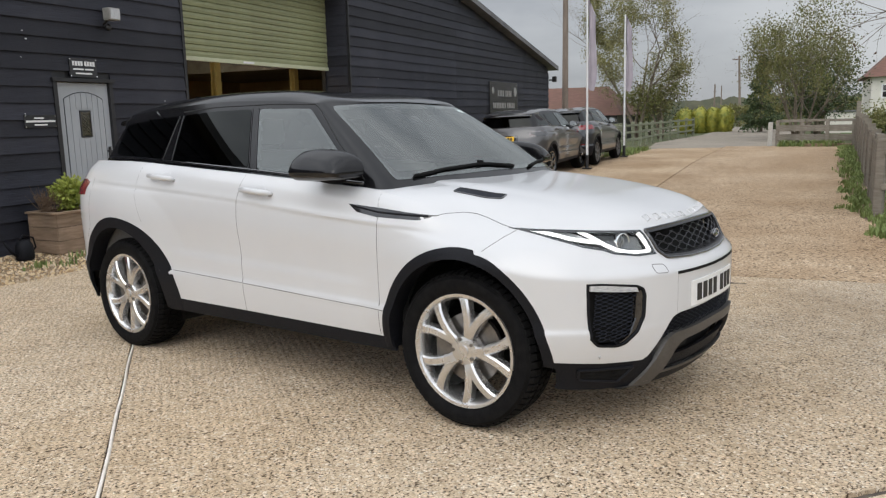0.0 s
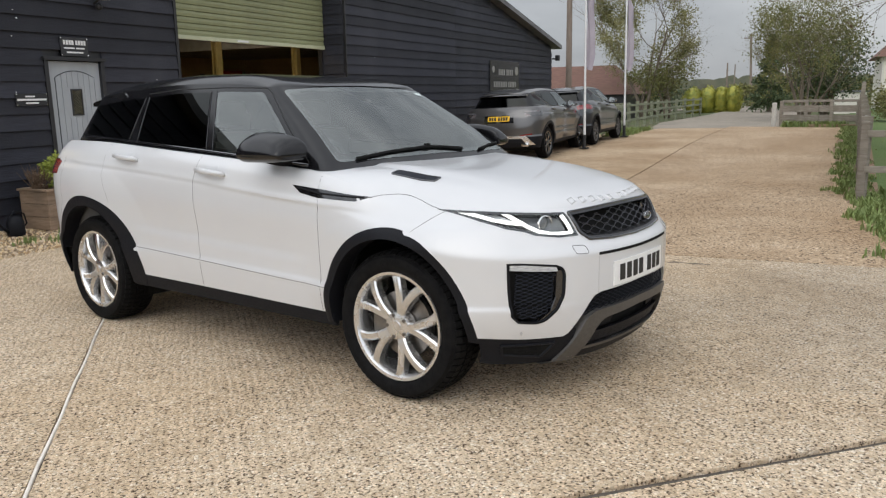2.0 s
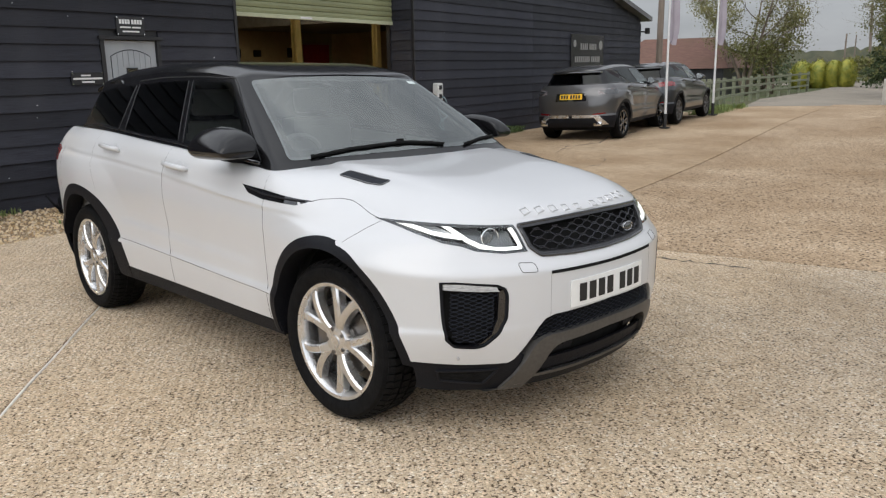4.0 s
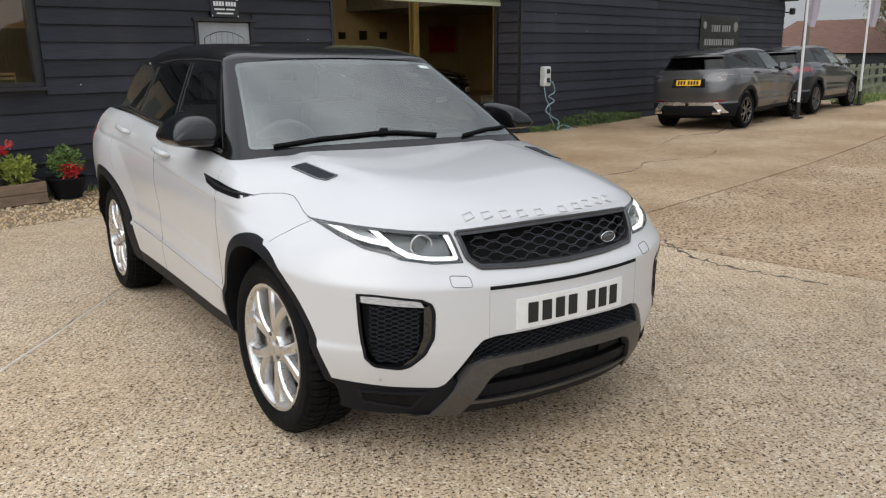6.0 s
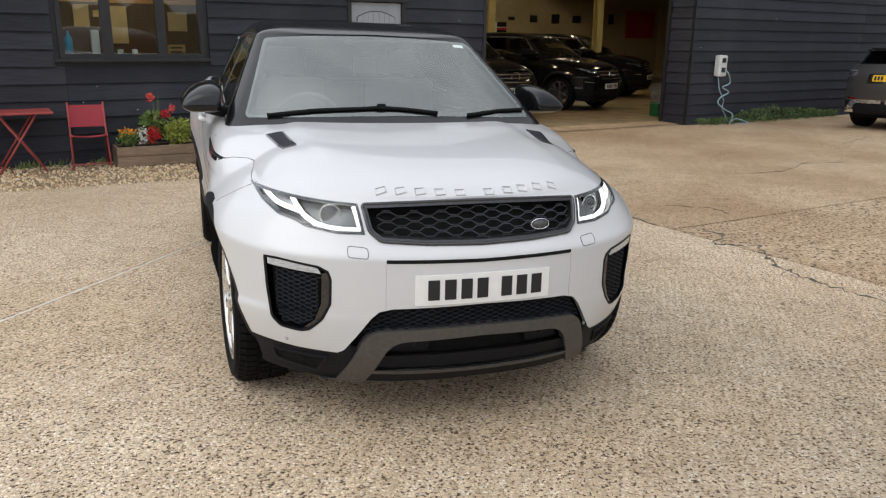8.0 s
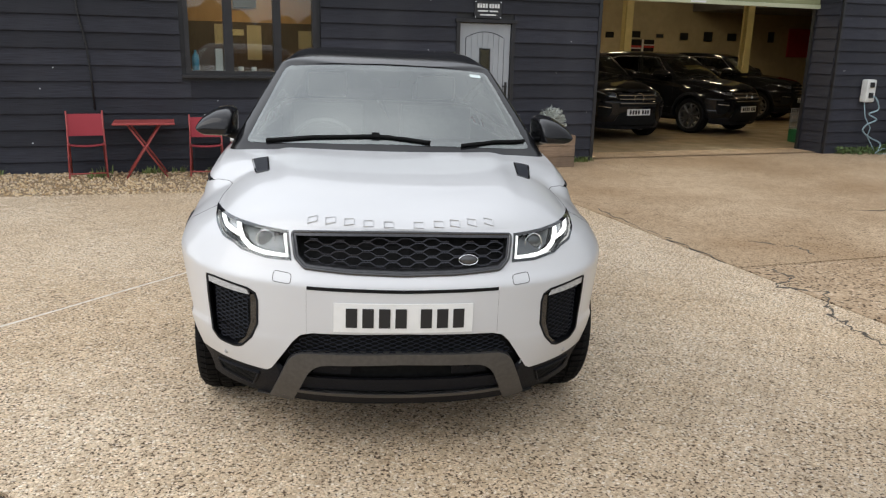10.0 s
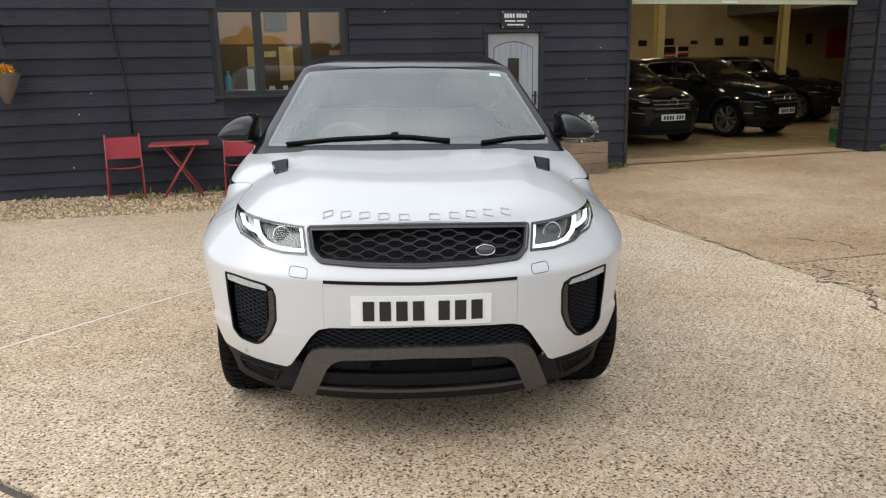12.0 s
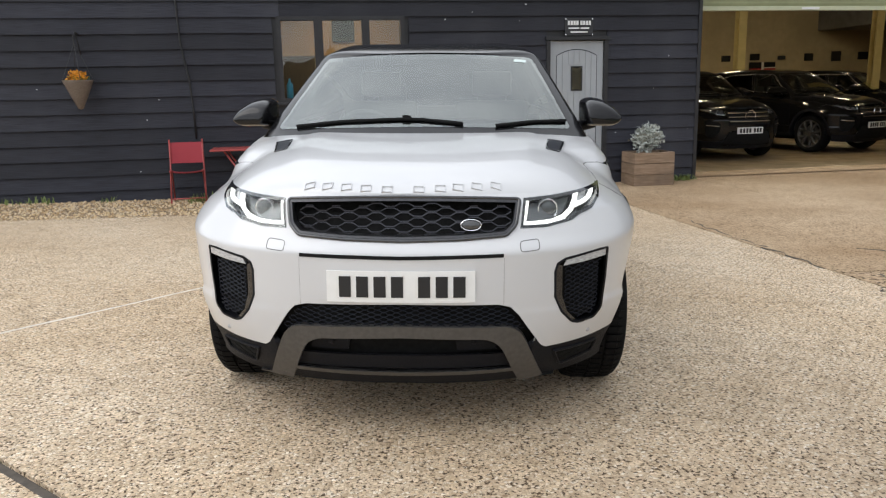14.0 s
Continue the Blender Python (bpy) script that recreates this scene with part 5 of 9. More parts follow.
    outer = rounded([(-0.51, 0.215), (-0.415, 0.437), (0, 0.445), (0.415, 0.437), (0.51, 0.215), (0.42, 0.205), (0.338, 0.393), (0, 0.403), (-0.338, 0.393), (-0.42, 0.205)], [0.004, 0.06, 0.01, 0.06, 0.004, 0.004, 0.06, 0.01, 0.06, 0.004], 5)
    part("skid_trim", patch(tree, "front", outer, 0.012, 0.025, 0.045), M["gunmetal"], car, "satin gunmetal U-shaped bumper trim", smooth=40)
    part("lower_panel", patch(tree, "front", [(-0.4, 0.272), (0.4, 0.272), (0.375, 0.326), (-0.375, 0.326)], -0.006, 0.05, 0.02), M["plastic"], car, "black lower blade")
    part("lower_lip", patch(tree, "front", [(-0.41, 0.256), (0, 0.25), (0.41, 0.256), (0.404, 0.27), (0, 0.265), (-0.404, 0.27)], 0.01, 0.04, 0.05), M["gunmetal"], car, "satin grey lower lip", smooth=40)
    for sx in (-1, 1):
        p = onto(tree, "front", sx * 0.26, 0.372, -0.02)
        bm = bmesh.new()
        bmesh.ops.create_uvsphere(bm, u_segments=14, v_segments=8, radius=0.011, matrix=Matrix.Translation(p) @ Matrix.Diagonal((1, 0.5, 1, 1)))
        part("parking_sensor", bm, M["plastic"], car, smooth=60)
        part("sensor_panel", patch(tree, "front", [(sx * 0.345, 0.335), (sx * 0.2, 0.335), (sx * 0.19, 0.392), (sx * 0.33, 0.388)][::sx], -0.026, 0.04, 0.01), M["plastic"], car, "black sensor panel")
    for x in (-0.345, -0.277, -0.206, -0.134, -0.057, 0.057, 0.134, 0.197, 0.265, 0.334):
        y = -0.68 + 0.42 * x * x
        ring = path_on(tree, "top", [(x - 0.018, y - 0.012), (x + 0.018, y - 0.012), (x + 0.018, y + 0.012), (x - 0.018, y + 0.012), (x - 0.018, y - 0.012)], 0.002, 0.02)
        bm = tube(bmesh.new(), ring[:-1], 0.0026, 4, closed=True)
        part("bonnet_letter_bar", bm, M["letter"], car)


def side_details(car, tree, paint, vents=True):
    for sx, view in ((-1, "right"), (1, "left")):
        if vents:
            part("wing_vent", patch(tree, view, [(0.635, 0.994), (0.575, 0.957), (0.45, 0.938), (0.21, 0.93), (0.13, 0.95), (0.24, 0.96), (0.43, 0.979)], 0.001, 0.04, 0.006), M["gloss_black"], car, "gloss black wing vent", smooth=40)
            part("vent_blade", strip(tree, view, [(0.6, 0.984), (0.44, 0.96), (0.17, 0.948)], 0.01, 0.001), M["plastic"], car)
        # dark beads on the skin stand in for the shade in shut gaps
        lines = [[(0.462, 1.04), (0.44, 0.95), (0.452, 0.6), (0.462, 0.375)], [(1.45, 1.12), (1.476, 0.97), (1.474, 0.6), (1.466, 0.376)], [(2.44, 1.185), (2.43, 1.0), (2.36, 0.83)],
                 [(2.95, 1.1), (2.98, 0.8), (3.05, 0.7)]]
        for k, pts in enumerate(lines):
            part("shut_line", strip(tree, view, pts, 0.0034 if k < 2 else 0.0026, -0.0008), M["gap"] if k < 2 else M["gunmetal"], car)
        # grey beads put the shade of crease and bumper seam into colour
        for pts in ([(2.12, 0.554), (1.47, 0.532), (0.46, 0.498), (0.4, 0.495)],):
            part("lower_crease", strip(tree, view, pts, 0.0035, -0.0006), M["gunmetal"], car)
        part("bumper_seam", strip(tree, view, [(-0.245, 0.905), (-0.2, 0.872), (-0.14, 0.815)], 0.0035, -0.0006), M["gunmetal"], car)
        # the frame's gap shade, drawn as a dark bead
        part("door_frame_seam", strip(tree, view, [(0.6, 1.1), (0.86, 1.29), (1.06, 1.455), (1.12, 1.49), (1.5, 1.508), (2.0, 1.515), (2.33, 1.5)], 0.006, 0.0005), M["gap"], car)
        part("belt_trim", strip(tree, view, [(0.6, 1.085), (0.9, 1.105), (1.46, 1.145), (2.1, 1.185), (2.7, 1.22), (3.05, 1.225)], 0.02, 0.0, 0.05), M["gloss_black"], car, "black window sill trim", smooth=60)
        for y, z in ((1.305, 1.035), (2.185, 1.098)):
            a, b = onto(tree, view, y - 0.11, z - 0.008, 0.028), onto(tree, view, y + 0.11, z + 0.008, 0.028)
            c = (a + b) / 2 + Vector((sx * 0.006, 0, 0))
            bm = bmesh.new()
            tube(bm, [onto(tree, view, y - 0.112, z - 0.008, -0.005), a, a.lerp(c, 0.5), c, b.lerp(c, 0.5), b, onto(tree, view, y + 0.112, z + 0.008, -0.005)], [0.008, 0.014, 0.0155, 0.0155, 0.0155, 0.014, 0.008], 10)
            part("door_handle", bm, paint, car, smooth=60)
            bm = frame_band(tree, view, rounded([(y - 0.06, z - 0.01), (y + 0.05, z - 0.01), (y + 0.05, z + 0.02), (y + 0.02, z + 0.045), (y - 0.03, z + 0.045), (y - 0.06, z + 0.02)], 0.02), 0.01, 0.0012, 0.0)
            part("handle_cup", bm, paint, car, smooth=60)
            part("cup_recess", patch(tree, view, rounded([(y - 0.05, z - 0.01), (y + 0.035, z - 0.01), (y + 0.035, z + 0.018), (y + 0.01, z + 0.036), (y - 0.02, z + 0.036), (y - 0.05, z + 0.018)], 0.02), 0.0018, 0.02), paint, car, smooth=60)
        shape = rounded([(0.825, 1.106), (0.985, 1.104), (1.028, 1.145), (0.99, 1.21), (0.92, 1.252), (0.86, 1.258), (0.823, 1.24)], 0.03, 3)
        bm = bmesh.new()
        rings = []
        for y, kx, kz in ((0.878, 0.93, 0.93), (0.887, 0.97, 0.97), (0.872, 1.0, 1.0), (0.81, 1.0, 1.0), (0.75, 0.995, 0.965), (0.7, 0.985, 0.905), (0.66, 0.97, 0.83), (0.63, 0.95, 0.735), (0.606, 0.92, 0.6), (0.592, 0.88, 0.45), (0.584, 0.82, 0.28), (0.581, 0.7, 0.12)):
            rings.append([bm.verts.new((sx * (0.925 + (a - 0.925) * kx), y - 0.16 * (0.92 - a), 1.14 + (b - 1.14) * (kz if b > 1.14 else min(1.0, 0.35 + 0.65 * kz)))) for a, b in shape])
        for one, two in zip(rings, rings[1:]):
            for k in range(len(one)):
                bm.faces.new((one[k], one[(k + 1) % len(one)], two[(k + 1) % len(one)], two[k]))
        bm.faces.new(rings[0])
        bm.faces.new(rings[-1])
        bmesh.ops.recalc_face_normals(bm, faces=list(bm.faces))
        mir = part("door_mirror", bm, M["pillar_black"], car, "gloss black door mirror", smooth=85)
        bm = bmesh.new()
        tube(bm, [(sx * 0.755, 0.735, 1.095), (sx * 0.8, 0.76, 1.103), (sx * 0.85, 0.79, 1.11), (sx * 0.9, 0.8, 1.115)], [0.036, 0.03, 0.028, 0.02], 10)
        part("mirror_arm", bm, M["plastic"], mir, smooth=60)
        bm = bmesh.new()
        bm.faces.new([bm.verts.new((sx * (0.918 + (a - 0.918) * 0.9), 0.8885 - 0.16 * (0.92 - a), 1.178 + (b - 1.178) * 0.9)) for a, b in shape])
        part("mirror_glass", bm, M["chrome"], mir)
        bm = bmesh.new()
        tube(bm, [(sx * (0.905 + 0.104 * q), y - 0.16 * (0.015 - 0.1 * q), 1.137) for q, y in ((1.09, 0.85), (1.07, 0.775), (1.0, 0.69), (0.82, 0.615), (0.3, 0.586), (-0.3, 0.588), (-0.72, 0.615))], 0.003, 5)
        part("mirror_seam", bm, M["matt_black"], mir)
        for pts in ([(1.5, 1.16), (1.64, 1.487)], [(1.435, 1.15), (1.585, 1.487)], [(2.275, 1.2), (2.315, 1.478)], [(2.38, 1.21), (2.355, 1.475)]):
            part("window_seal", strip(tree, view, pts, 0.0045, 0.002, 0.05), M["grille_frame"], car, smooth=50)
        vent = [(sx * a, b) for a, b in rounded([(0.562, -0.06), (0.622, -0.065), (0.67, 0.175), (0.592, 0.19)], 0.014)]
        part("bonnet_vent", frame_band(tree, "top", vent, 0.008, 0.005, 0.02), M["gloss_black"], car, "gloss black bonnet vent", smooth=40)
        part("vent_mesh", patch(tree, "top", shrink(vent, 0.006), 0.002, 0.03), M["navy_mesh"], car)
        # bead in grey or black for the shade in the bonnet gap
        bm = strip(tree, view, [(0.146, 0.949), (0.11, 0.958), (0.05, 0.961), (-0.006, 0.955), (-0.08, 0.938), (-0.159, 0.915), (-0.208, 0.904)], 0.0036, -0.0006, 0.015)
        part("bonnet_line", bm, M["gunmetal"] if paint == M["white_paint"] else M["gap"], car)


def cabin(car, tree):
    bm = bmesh.new()
    rows = []
    for k in range(13):
        x = -0.72 + 1.44 * k / 12
        rows.append([bm.verts.new((x, y, z)) for y, z in ((0.36 + 0.25 * (x / 0.72) ** 2, 1.04), (0.62, 1.06), (0.85, 1.05), (0.93, 0.98), (0.9, 0.6))])
    for a, b in zip(rows, rows[1:]):
        for j in range(4):
            bm.faces.new((a[j], a[j + 1], b[j + 1], b[j]))
    part("dashboard", bm, M["interior"], car, "dark dashboard", smooth=40)
    bm = bmesh.new()
    c = Vector((-0.36, 1.02, 1.02))
    tube(bm, [c + Matrix.Rotation(radians(-62), 3, "X") @ Vector((0.185 * math.cos(a), 0.185 * math.sin(a), 0)) for a in [k * math.pi / 16 for k in range(32)]], 0.015, 7, closed=True)
    rod(bm, c + Vector((-0.17, 0, 0)), c + Vector((0.17, 0, 0)), 0.02)
    rod(bm, c, c + Vector((0, -0.2, -0.08)), 0.045)
    part("steering_wheel", bm, M["interior"], car, smooth=50)
    for x in (-0.37, 0.37):
        bm = boxes(((x - 0.25, 1.35, 0.55), (x + 0.25, 1.8, 0.72)), ((x - 0.24, 1.72, 0.62), (x + 0.24, 1.88, 1.25)), ((x - 0.13, 1.8, 1.28), (x + 0.13, 1.89, 1.44)), bevel=0.03)
        part("front_seat", bm, M["seat"], car, "grey leather seat", smooth=40)
    bm = boxes(((-0.62, 2.3, 0.6), (0.62, 2.75, 0.75)), ((-0.62, 2.65, 0.7), (0.62, 2.85, 1.22)), ((-0.5, 2.72, 1.24), (-0.28, 2.8, 1.38)), ((0.28, 2.72, 1.24), (0.5, 2.8, 1.38)), bevel=0.03)
    part("rear_bench", bm, M["seat"], car, smooth=40)
    bm = bmesh.new()
    box(bm, (-0.8, 0.6, 0.4), (0.8, 3.2, 0.45))
    for sx in (-1, 1):
        box(bm, (sx * 0.8 - 0.02, 0.5, 0.4), (sx * 0.8 + 0.02, 3.2, 1.06))
    box(bm, (-0.8, 3.1, 0.4), (0.8, 3.15, 1.15))
    box(bm, (-0.8, 0.42, 0.4), (0.8, 0.46, 1.0))
    part("cabin_lining", bm, M["interior"], car)
    part("camera_housing", patch(tree, "front", rounded([(-0.15, 1.495), (-0.13, 1.462), (-0.06, 1.452), (-0.055, 1.415), (0.055, 1.415), (0.06, 1.452), (0.13, 1.462), (0.15, 1.495)], 0.01), -0.012, 0.05, 0.03), M["interior"], car)
    edge = dense(rounded(SCREEN, 0.03), 0.03)
    inner = [(0.93 * x, 1.14 + (z - 1.1) * 0.9) for x, z in edge]
    edge = [(1.02 * x, 1.3 + (z - 1.3) * 1.06) for x, z in edge]
    bm = bmesh.new()
    rows = [[bm.verts.new(on_glass("front", p[0] + (q[0] - p[0]) * k, p[1] + (q[1] - p[1]) * k, -0.002)) for k in (0, 0.5, 1)] for p, q in zip(edge, inner)]
    for i in range(len(rows)):
        one, two = rows[i], rows[(i + 1) % len(rows)]
        for j in (0, 1):
            bm.faces.new((one[j], two[j], two[j + 1], one[j + 1]))
    bmesh.ops.recalc_face_normals(bm, faces=list(bm.faces))
    part("screen_border", bm, M["frit"], car, "black printed windscreen border", smooth=60)
    part("screen_sticker", patch(tree, "front", [(0.475, 1.447), (0.54, 1.443), (0.538, 1.46), (0.473, 1.464)], 0.0045, 0.05), M["sticker"], car, "small pale sticker")
    part("sensor_pod", patch(tree, "front", [(-0.1, 1.425), (-0.045, 1.424), (-0.035, 1.388), (0.055, 1.388), (0.065, 1.424), (0.12, 1.425), (0.15, 1.472), (-0.13, 1.472)], -0.004, 0.03), M["frit"], car, "dark sensor pod at the top of the windscreen", smooth=60)
    for pts in ([(-0.63, 1.105), (-0.4, 1.128), (-0.1, 1.14), (0.0, 1.137), (0.2, 1.118)], [(0.36, 1.108), (0.55, 1.126), (0.71, 1.13)]):
        part("wiper", strip(tree, "front", pts, 0.018, 0.009, 0.04), M["matt_black"], car, "black wiper", smooth=50)
    k = onto(tree, "front", -0.08, 1.143, 0.02)
    bm = bmesh.new()
    box(bm, k - Vector((0.02, 0.008, 0.012)), k + Vector((0.02, 0.008, 0.006)))
    part("wiper_joint", bm, M["matt_black"], car)


REAR_GLASS = [(-0.61, 1.235), (-0.5, 1.425), (0, 1.44), (0.5, 1.425), (0.61, 1.235), (0, 1.222)]


def rear_details(car, tree, plate=None, lamp_kind="clear", skid=None):
    part("rear_glass", patch(tree, "rear", REAR_GLASS, 0.003, 0.06), M["privacy_glass"], car, "dark rear window", smooth=60)
    bm = bmesh.new()
    rows = []
    for i in range(25):
        q = i / 12 - 1
        back = 3.235 - 0.1 * abs(q) ** 3
        top = lambda y: RAIL(min(y, 3.0)) + 0.022 - 0.028 * q * q - 0.2 * max(0.0, y - 2.75) ** 2
        line = [(2.6, top(2.6) - 0.03), (2.66, top(2.66) + 0.002)] + [(y, top(y)) for y in (2.8, 2.95, 3.1)] + [(back - 0.012, top(back)), (back, top(back) - 0.012), (back - 0.01, top(back) - 0.026), (2.9, top(2.9) - 0.06)]
        rows.append([bm.verts.new((q * (0.6 - 0.035 * max(0.0, (y - 2.6) / 0.6)), y, z)) for y, z in line])
    for one, two in zip(rows, rows[1:]):
        for j in range(len(one)):
            bm.faces.new((one[j], two[j], two[(j + 1) % len(one)], one[(j + 1) % len(one)]))
    bm.faces.new(rows[0])
    bm.faces.new(rows[-1][::-1])
    bmesh.ops.recalc_face_normals(bm, faces=list(bm.faces))
    part("roof_spoiler", bm, M["gloss_black"], car, "black roof spoiler", smooth=40)
    for sx in (-1, 1):
        pts = [(sx * 0.86, 1.11), (sx * 0.9, 1.0), (sx * 0.62, 0.985), (sx * 0.58, 1.06), (sx * 0.62, 1.1)]
        part("rear_lamp", patch(tree, "rear", pts if sx < 0 else pts[::-1], 0.006, 0.04, 0.015), M["red_lens"] if lamp_kind == "red" else M["smoked_lens"] if lamp_kind == "smoked" else M["clear_lens"], car, "rear lamp", smooth=40)
        view = "right" if sx < 0 else "left"
        part("rear_lamp_side", patch(tree, view, [(3.0, 1.07), (3.04, 0.99), (3.3, 0.99), (3.32, 1.085), (3.06, 1.09)], 0.008, 0.04, 0.015), M["lamp_dark"] if lamp_kind == "smoked" else M["red_lens"], car, "rear lamp", smooth=40)
        bm = patch(tree, "rear", [(sx * 0.5, 0.56), (sx * 0.75, 0.58), (sx * 0.75, 0.61), (sx * 0.5, 0.59)], 0.004, 0.04, 0.008)
        part("reflector_strip", bm, M["red_lens"], car)
        bm = boxes(((sx * 0.62 - 0.08, 3.36, 0.33), (sx * 0.62 + 0.08, 3.47, 0.39)), bevel=0.012)
        part("exhaust_tip", bm, M["chrome"], car, smooth=40)
    if plate:
        part("plate_recess", patch(tree, "rear", [(-0.36, 0.86), (0.36, 0.86), (0.34, 1.03), (-0.34, 1.03)], 0.002, 0.06), M["gloss_black"], car)
        number_plate(car, tree, "rear", 0.0, 0.955, 0.52, 0.111, plate)
    if skid:
        outer = [(-0.8, 0.36), (-0.62, 0.565), (0.62, 0.565), (0.8, 0.36), (0.66, 0.35), (0.53, 0.5), (-0.53, 0.5), (-0.66, 0.35)]
        part("rear_skid", patch(tree, "rear", outer, 0.012, 0.04, 0.03), skid, car, "silver rear skid trim", smooth=40)


front_details(white_car, TREE)
side_details(white_car, TREE, M["white_paint"])
cabin(white_car, TREE)
rear_details(white_car, TREE)
# ---- barn: roof, opening, door, window ----
M["shutter"] = shade("olive_green_slat_paint", (0.27, 0.285, 0.155), (0.235, 0.25, 0.135), rough=0.5, scale=8, stain=(0.2, 0.21, 0.115), vary=0.05)
M["cream"] = shade("cream_painted_steel", (0.62, 0.52, 0.25), (0.55, 0.46, 0.22), rough=0.5, scale=6)
M["plaster"] = shade("cream_painted_blockwork", (0.5, 0.42, 0.27), (0.44, 0.37, 0.24), rough=0.8, scale=5, bump=0.2, stain=(0.36, 0.3, 0.2))
M["door_paint"] = shade("pale_grey_door_paint", (0.36, 0.38, 0.4), (0.32, 0.34, 0.36), rough=0.45, scale=9, stretch=(1, 1, 0.3), bump=0.05)
# painted shade of the door groove, and the office screen's own dark grey
M["groove"] = shade("groove_shade_and_screen_grey", (0.06, 0.065, 0.07), rough=0.8)
M["brass"] = shade("brass_lattice", (0.13, 0.115, 0.07), (0.17, 0.15, 0.09), rough=0.5, metal=0.3, scale=60)
M["iron"] = shade("black_ironwork", (0.012, 0.012, 0.013), (0.02, 0.02, 0.021), rough=0.5, scale=40, bump=0.2)
M["sign_black"] = shade("black_sign_panel", (0.018, 0.018, 0.02), (0.025, 0.025, 0.028), rough=0.25, scale=20)
M["sign_white"] = shade("white_sign_ink", (0.7, 0.7, 0.7), rough=0.5)
M["sign_grey"] = shade("dull_silver_ink", (0.24, 0.235, 0.22), (0.3, 0.29, 0.27), rough=0.4, scale=30)
M["window_glass"] = glass("window_pane", (0.85, 0.87, 0.86), 1.62)
M["dark_panel"] = shade("dark_wood_panelling", (0.05, 0.03, 0.018), (0.08, 0.048, 0.028), rough=0.5, scale=6, stretch=(8, 1, 1))
M["paper"] = shade("cream_paper", (0.42, 0.36, 0.22), (0.36, 0.3, 0.18), rough=0.7, scale=10)
M["pine"] = shade("varnished_pine", (0.42, 0.24, 0.09), (0.34, 0.19, 0.07), rough=0.5, scale=6, stretch=(8, 1, 1), bump=0.05)
M["white_plastic"] = shade("white_plastic", (0.68, 0.69, 0.66), (0.62, 0.63, 0.6), rough=0.4, scale=15)
M["blue_plastic"] = shade("blue_plastic", (0.05, 0.3, 0.5), (0.06, 0.36, 0.55), rough=0.35, scale=10)
M["cable_blue"] = shade("blue_grey_cable", (0.22, 0.33, 0.38), (0.28, 0.38, 0.42), rough=0.5, scale=30)
M["red_board"] = shade("red_board", (0.5, 0.03, 0.04), (0.44, 0.025, 0.035), rough=0.5, scale=6)
M["garage_floor"] = shade("worn_garage_floor", (0.23, 0.165, 0.09), (0.18, 0.13, 0.072), rough=0.42, scale=2.5, stain=(0.09, 0.066, 0.04), rough2=0.6, bump=0.05)
M["concrete_grey"] = shade("grey_coated_wire", (0.22, 0.215, 0.2), (0.28, 0.27, 0.25), rough=0.5, scale=30)
M["green_plastic"] = shade("green_plastic", (0.012, 0.09, 0.03), (0.018, 0.12, 0.04), rough=0.4, scale=12)


def at_barn(u, v, z=None, turn=0.0):
    """A pose by the barn: along the wall, out from it, and up from the ground there."""
    x, y = uv(u, v)
    return pose(x, y, lie(x, y) if z is None else z, 0, 0, turn + 12.56)


def in_barn(ob):
    ob.matrix_world = BARN
    return ob


# the boards of the reveal on the opening's far side, and its near side
for side, u0, turn in ((0, OPEN[1] - 0.002, -90), (1, OPEN[0] + 0.002, 90)):
    z = -0.13
    while z < 3.9:
        if side == 0:
            board(wall, u0, u0 + 0.545, V0 + 0.545 - 0.03, z, 0)
            wall.children[-1].matrix_basis = pose(u0, V0 + 0.55, z, 0, 0, -90)
        z += ROW
body = wall_body("wall_reveal", None, [(OPEN[1], OPEN[1] + 0.15, -0.4, 3.95), (OPEN[0] - 0.15, OPEN[0], -0.4, 3.95)], V0 + 0.2, V0 + 0.66, "black timber reveals of the wide opening")
bm = boxes(((OPEN[1] - 0.012, V0 - 0.045, -0.19), (OPEN[1] + 0.03, V0 - 0.0, 3.9)), ((OPEN[0] - 0.04, V0 - 0.04, -0.19), (OPEN[0] + 0.012, V0 + 0.0, 3.9)))
structure(in_barn(link("trim_corner", bm, M["trim_black"])), "black corner posts of the opening", "trim")

bm = bmesh.new()
for a, b in (((LEFT - 0.4, 0), (RIDGE, 0)), ((RIDGE, 0), (24.1, 0))):
    ua, ub = a[0], b[0]
    za = eave(max(ua, LEFT)) - (0.07 if ua < LEFT else 0)
    zb = eave(min(ub, 23.75)) - (0.07 if ub > 23.75 else 0)
    p = [(ua, V0 - 0.28, za + 0.02), (ub, V0 - 0.28, zb + 0.02), (ub, V0 - 0.28, zb + 0.16), (ua, V0 - 0.28, za + 0.16)]
    vs = [bm.verts.new(q) for q in p] + [bm.verts.new((q[0], 24.0, q[2])) for q in p]
    bm.faces.new(vs[:4])
    bm.faces.new(vs[4:][::-1])
    for k in range(4):
        bm.faces.new((vs[k], vs[(k + 1) % 4], vs[4 + (k + 1) % 4], vs[4 + k]))
bmesh.ops.recalc_face_normals(bm, faces=list(bm.faces))
structure(in_barn(link("roof", bm, M["roof_sheet"])), "grey sheet roof with a plain verge", "roof")
bm = bmesh.new()
box(bm, (LEFT, V0 + 0.2, -0.4), (LEFT + 0.2, 24, 3.0))
structure(in_barn(link("wall_left", bm, M["trim_black"])), "black barn side wall", "wall")
bm = bmesh.new()
box(bm, (23.5, V0 + 0.2, -0.4), (23.7, 24, 3.0))
structure(in_barn(link("wall_right", bm, M["trim_black"])), "black barn side wall", "wall")

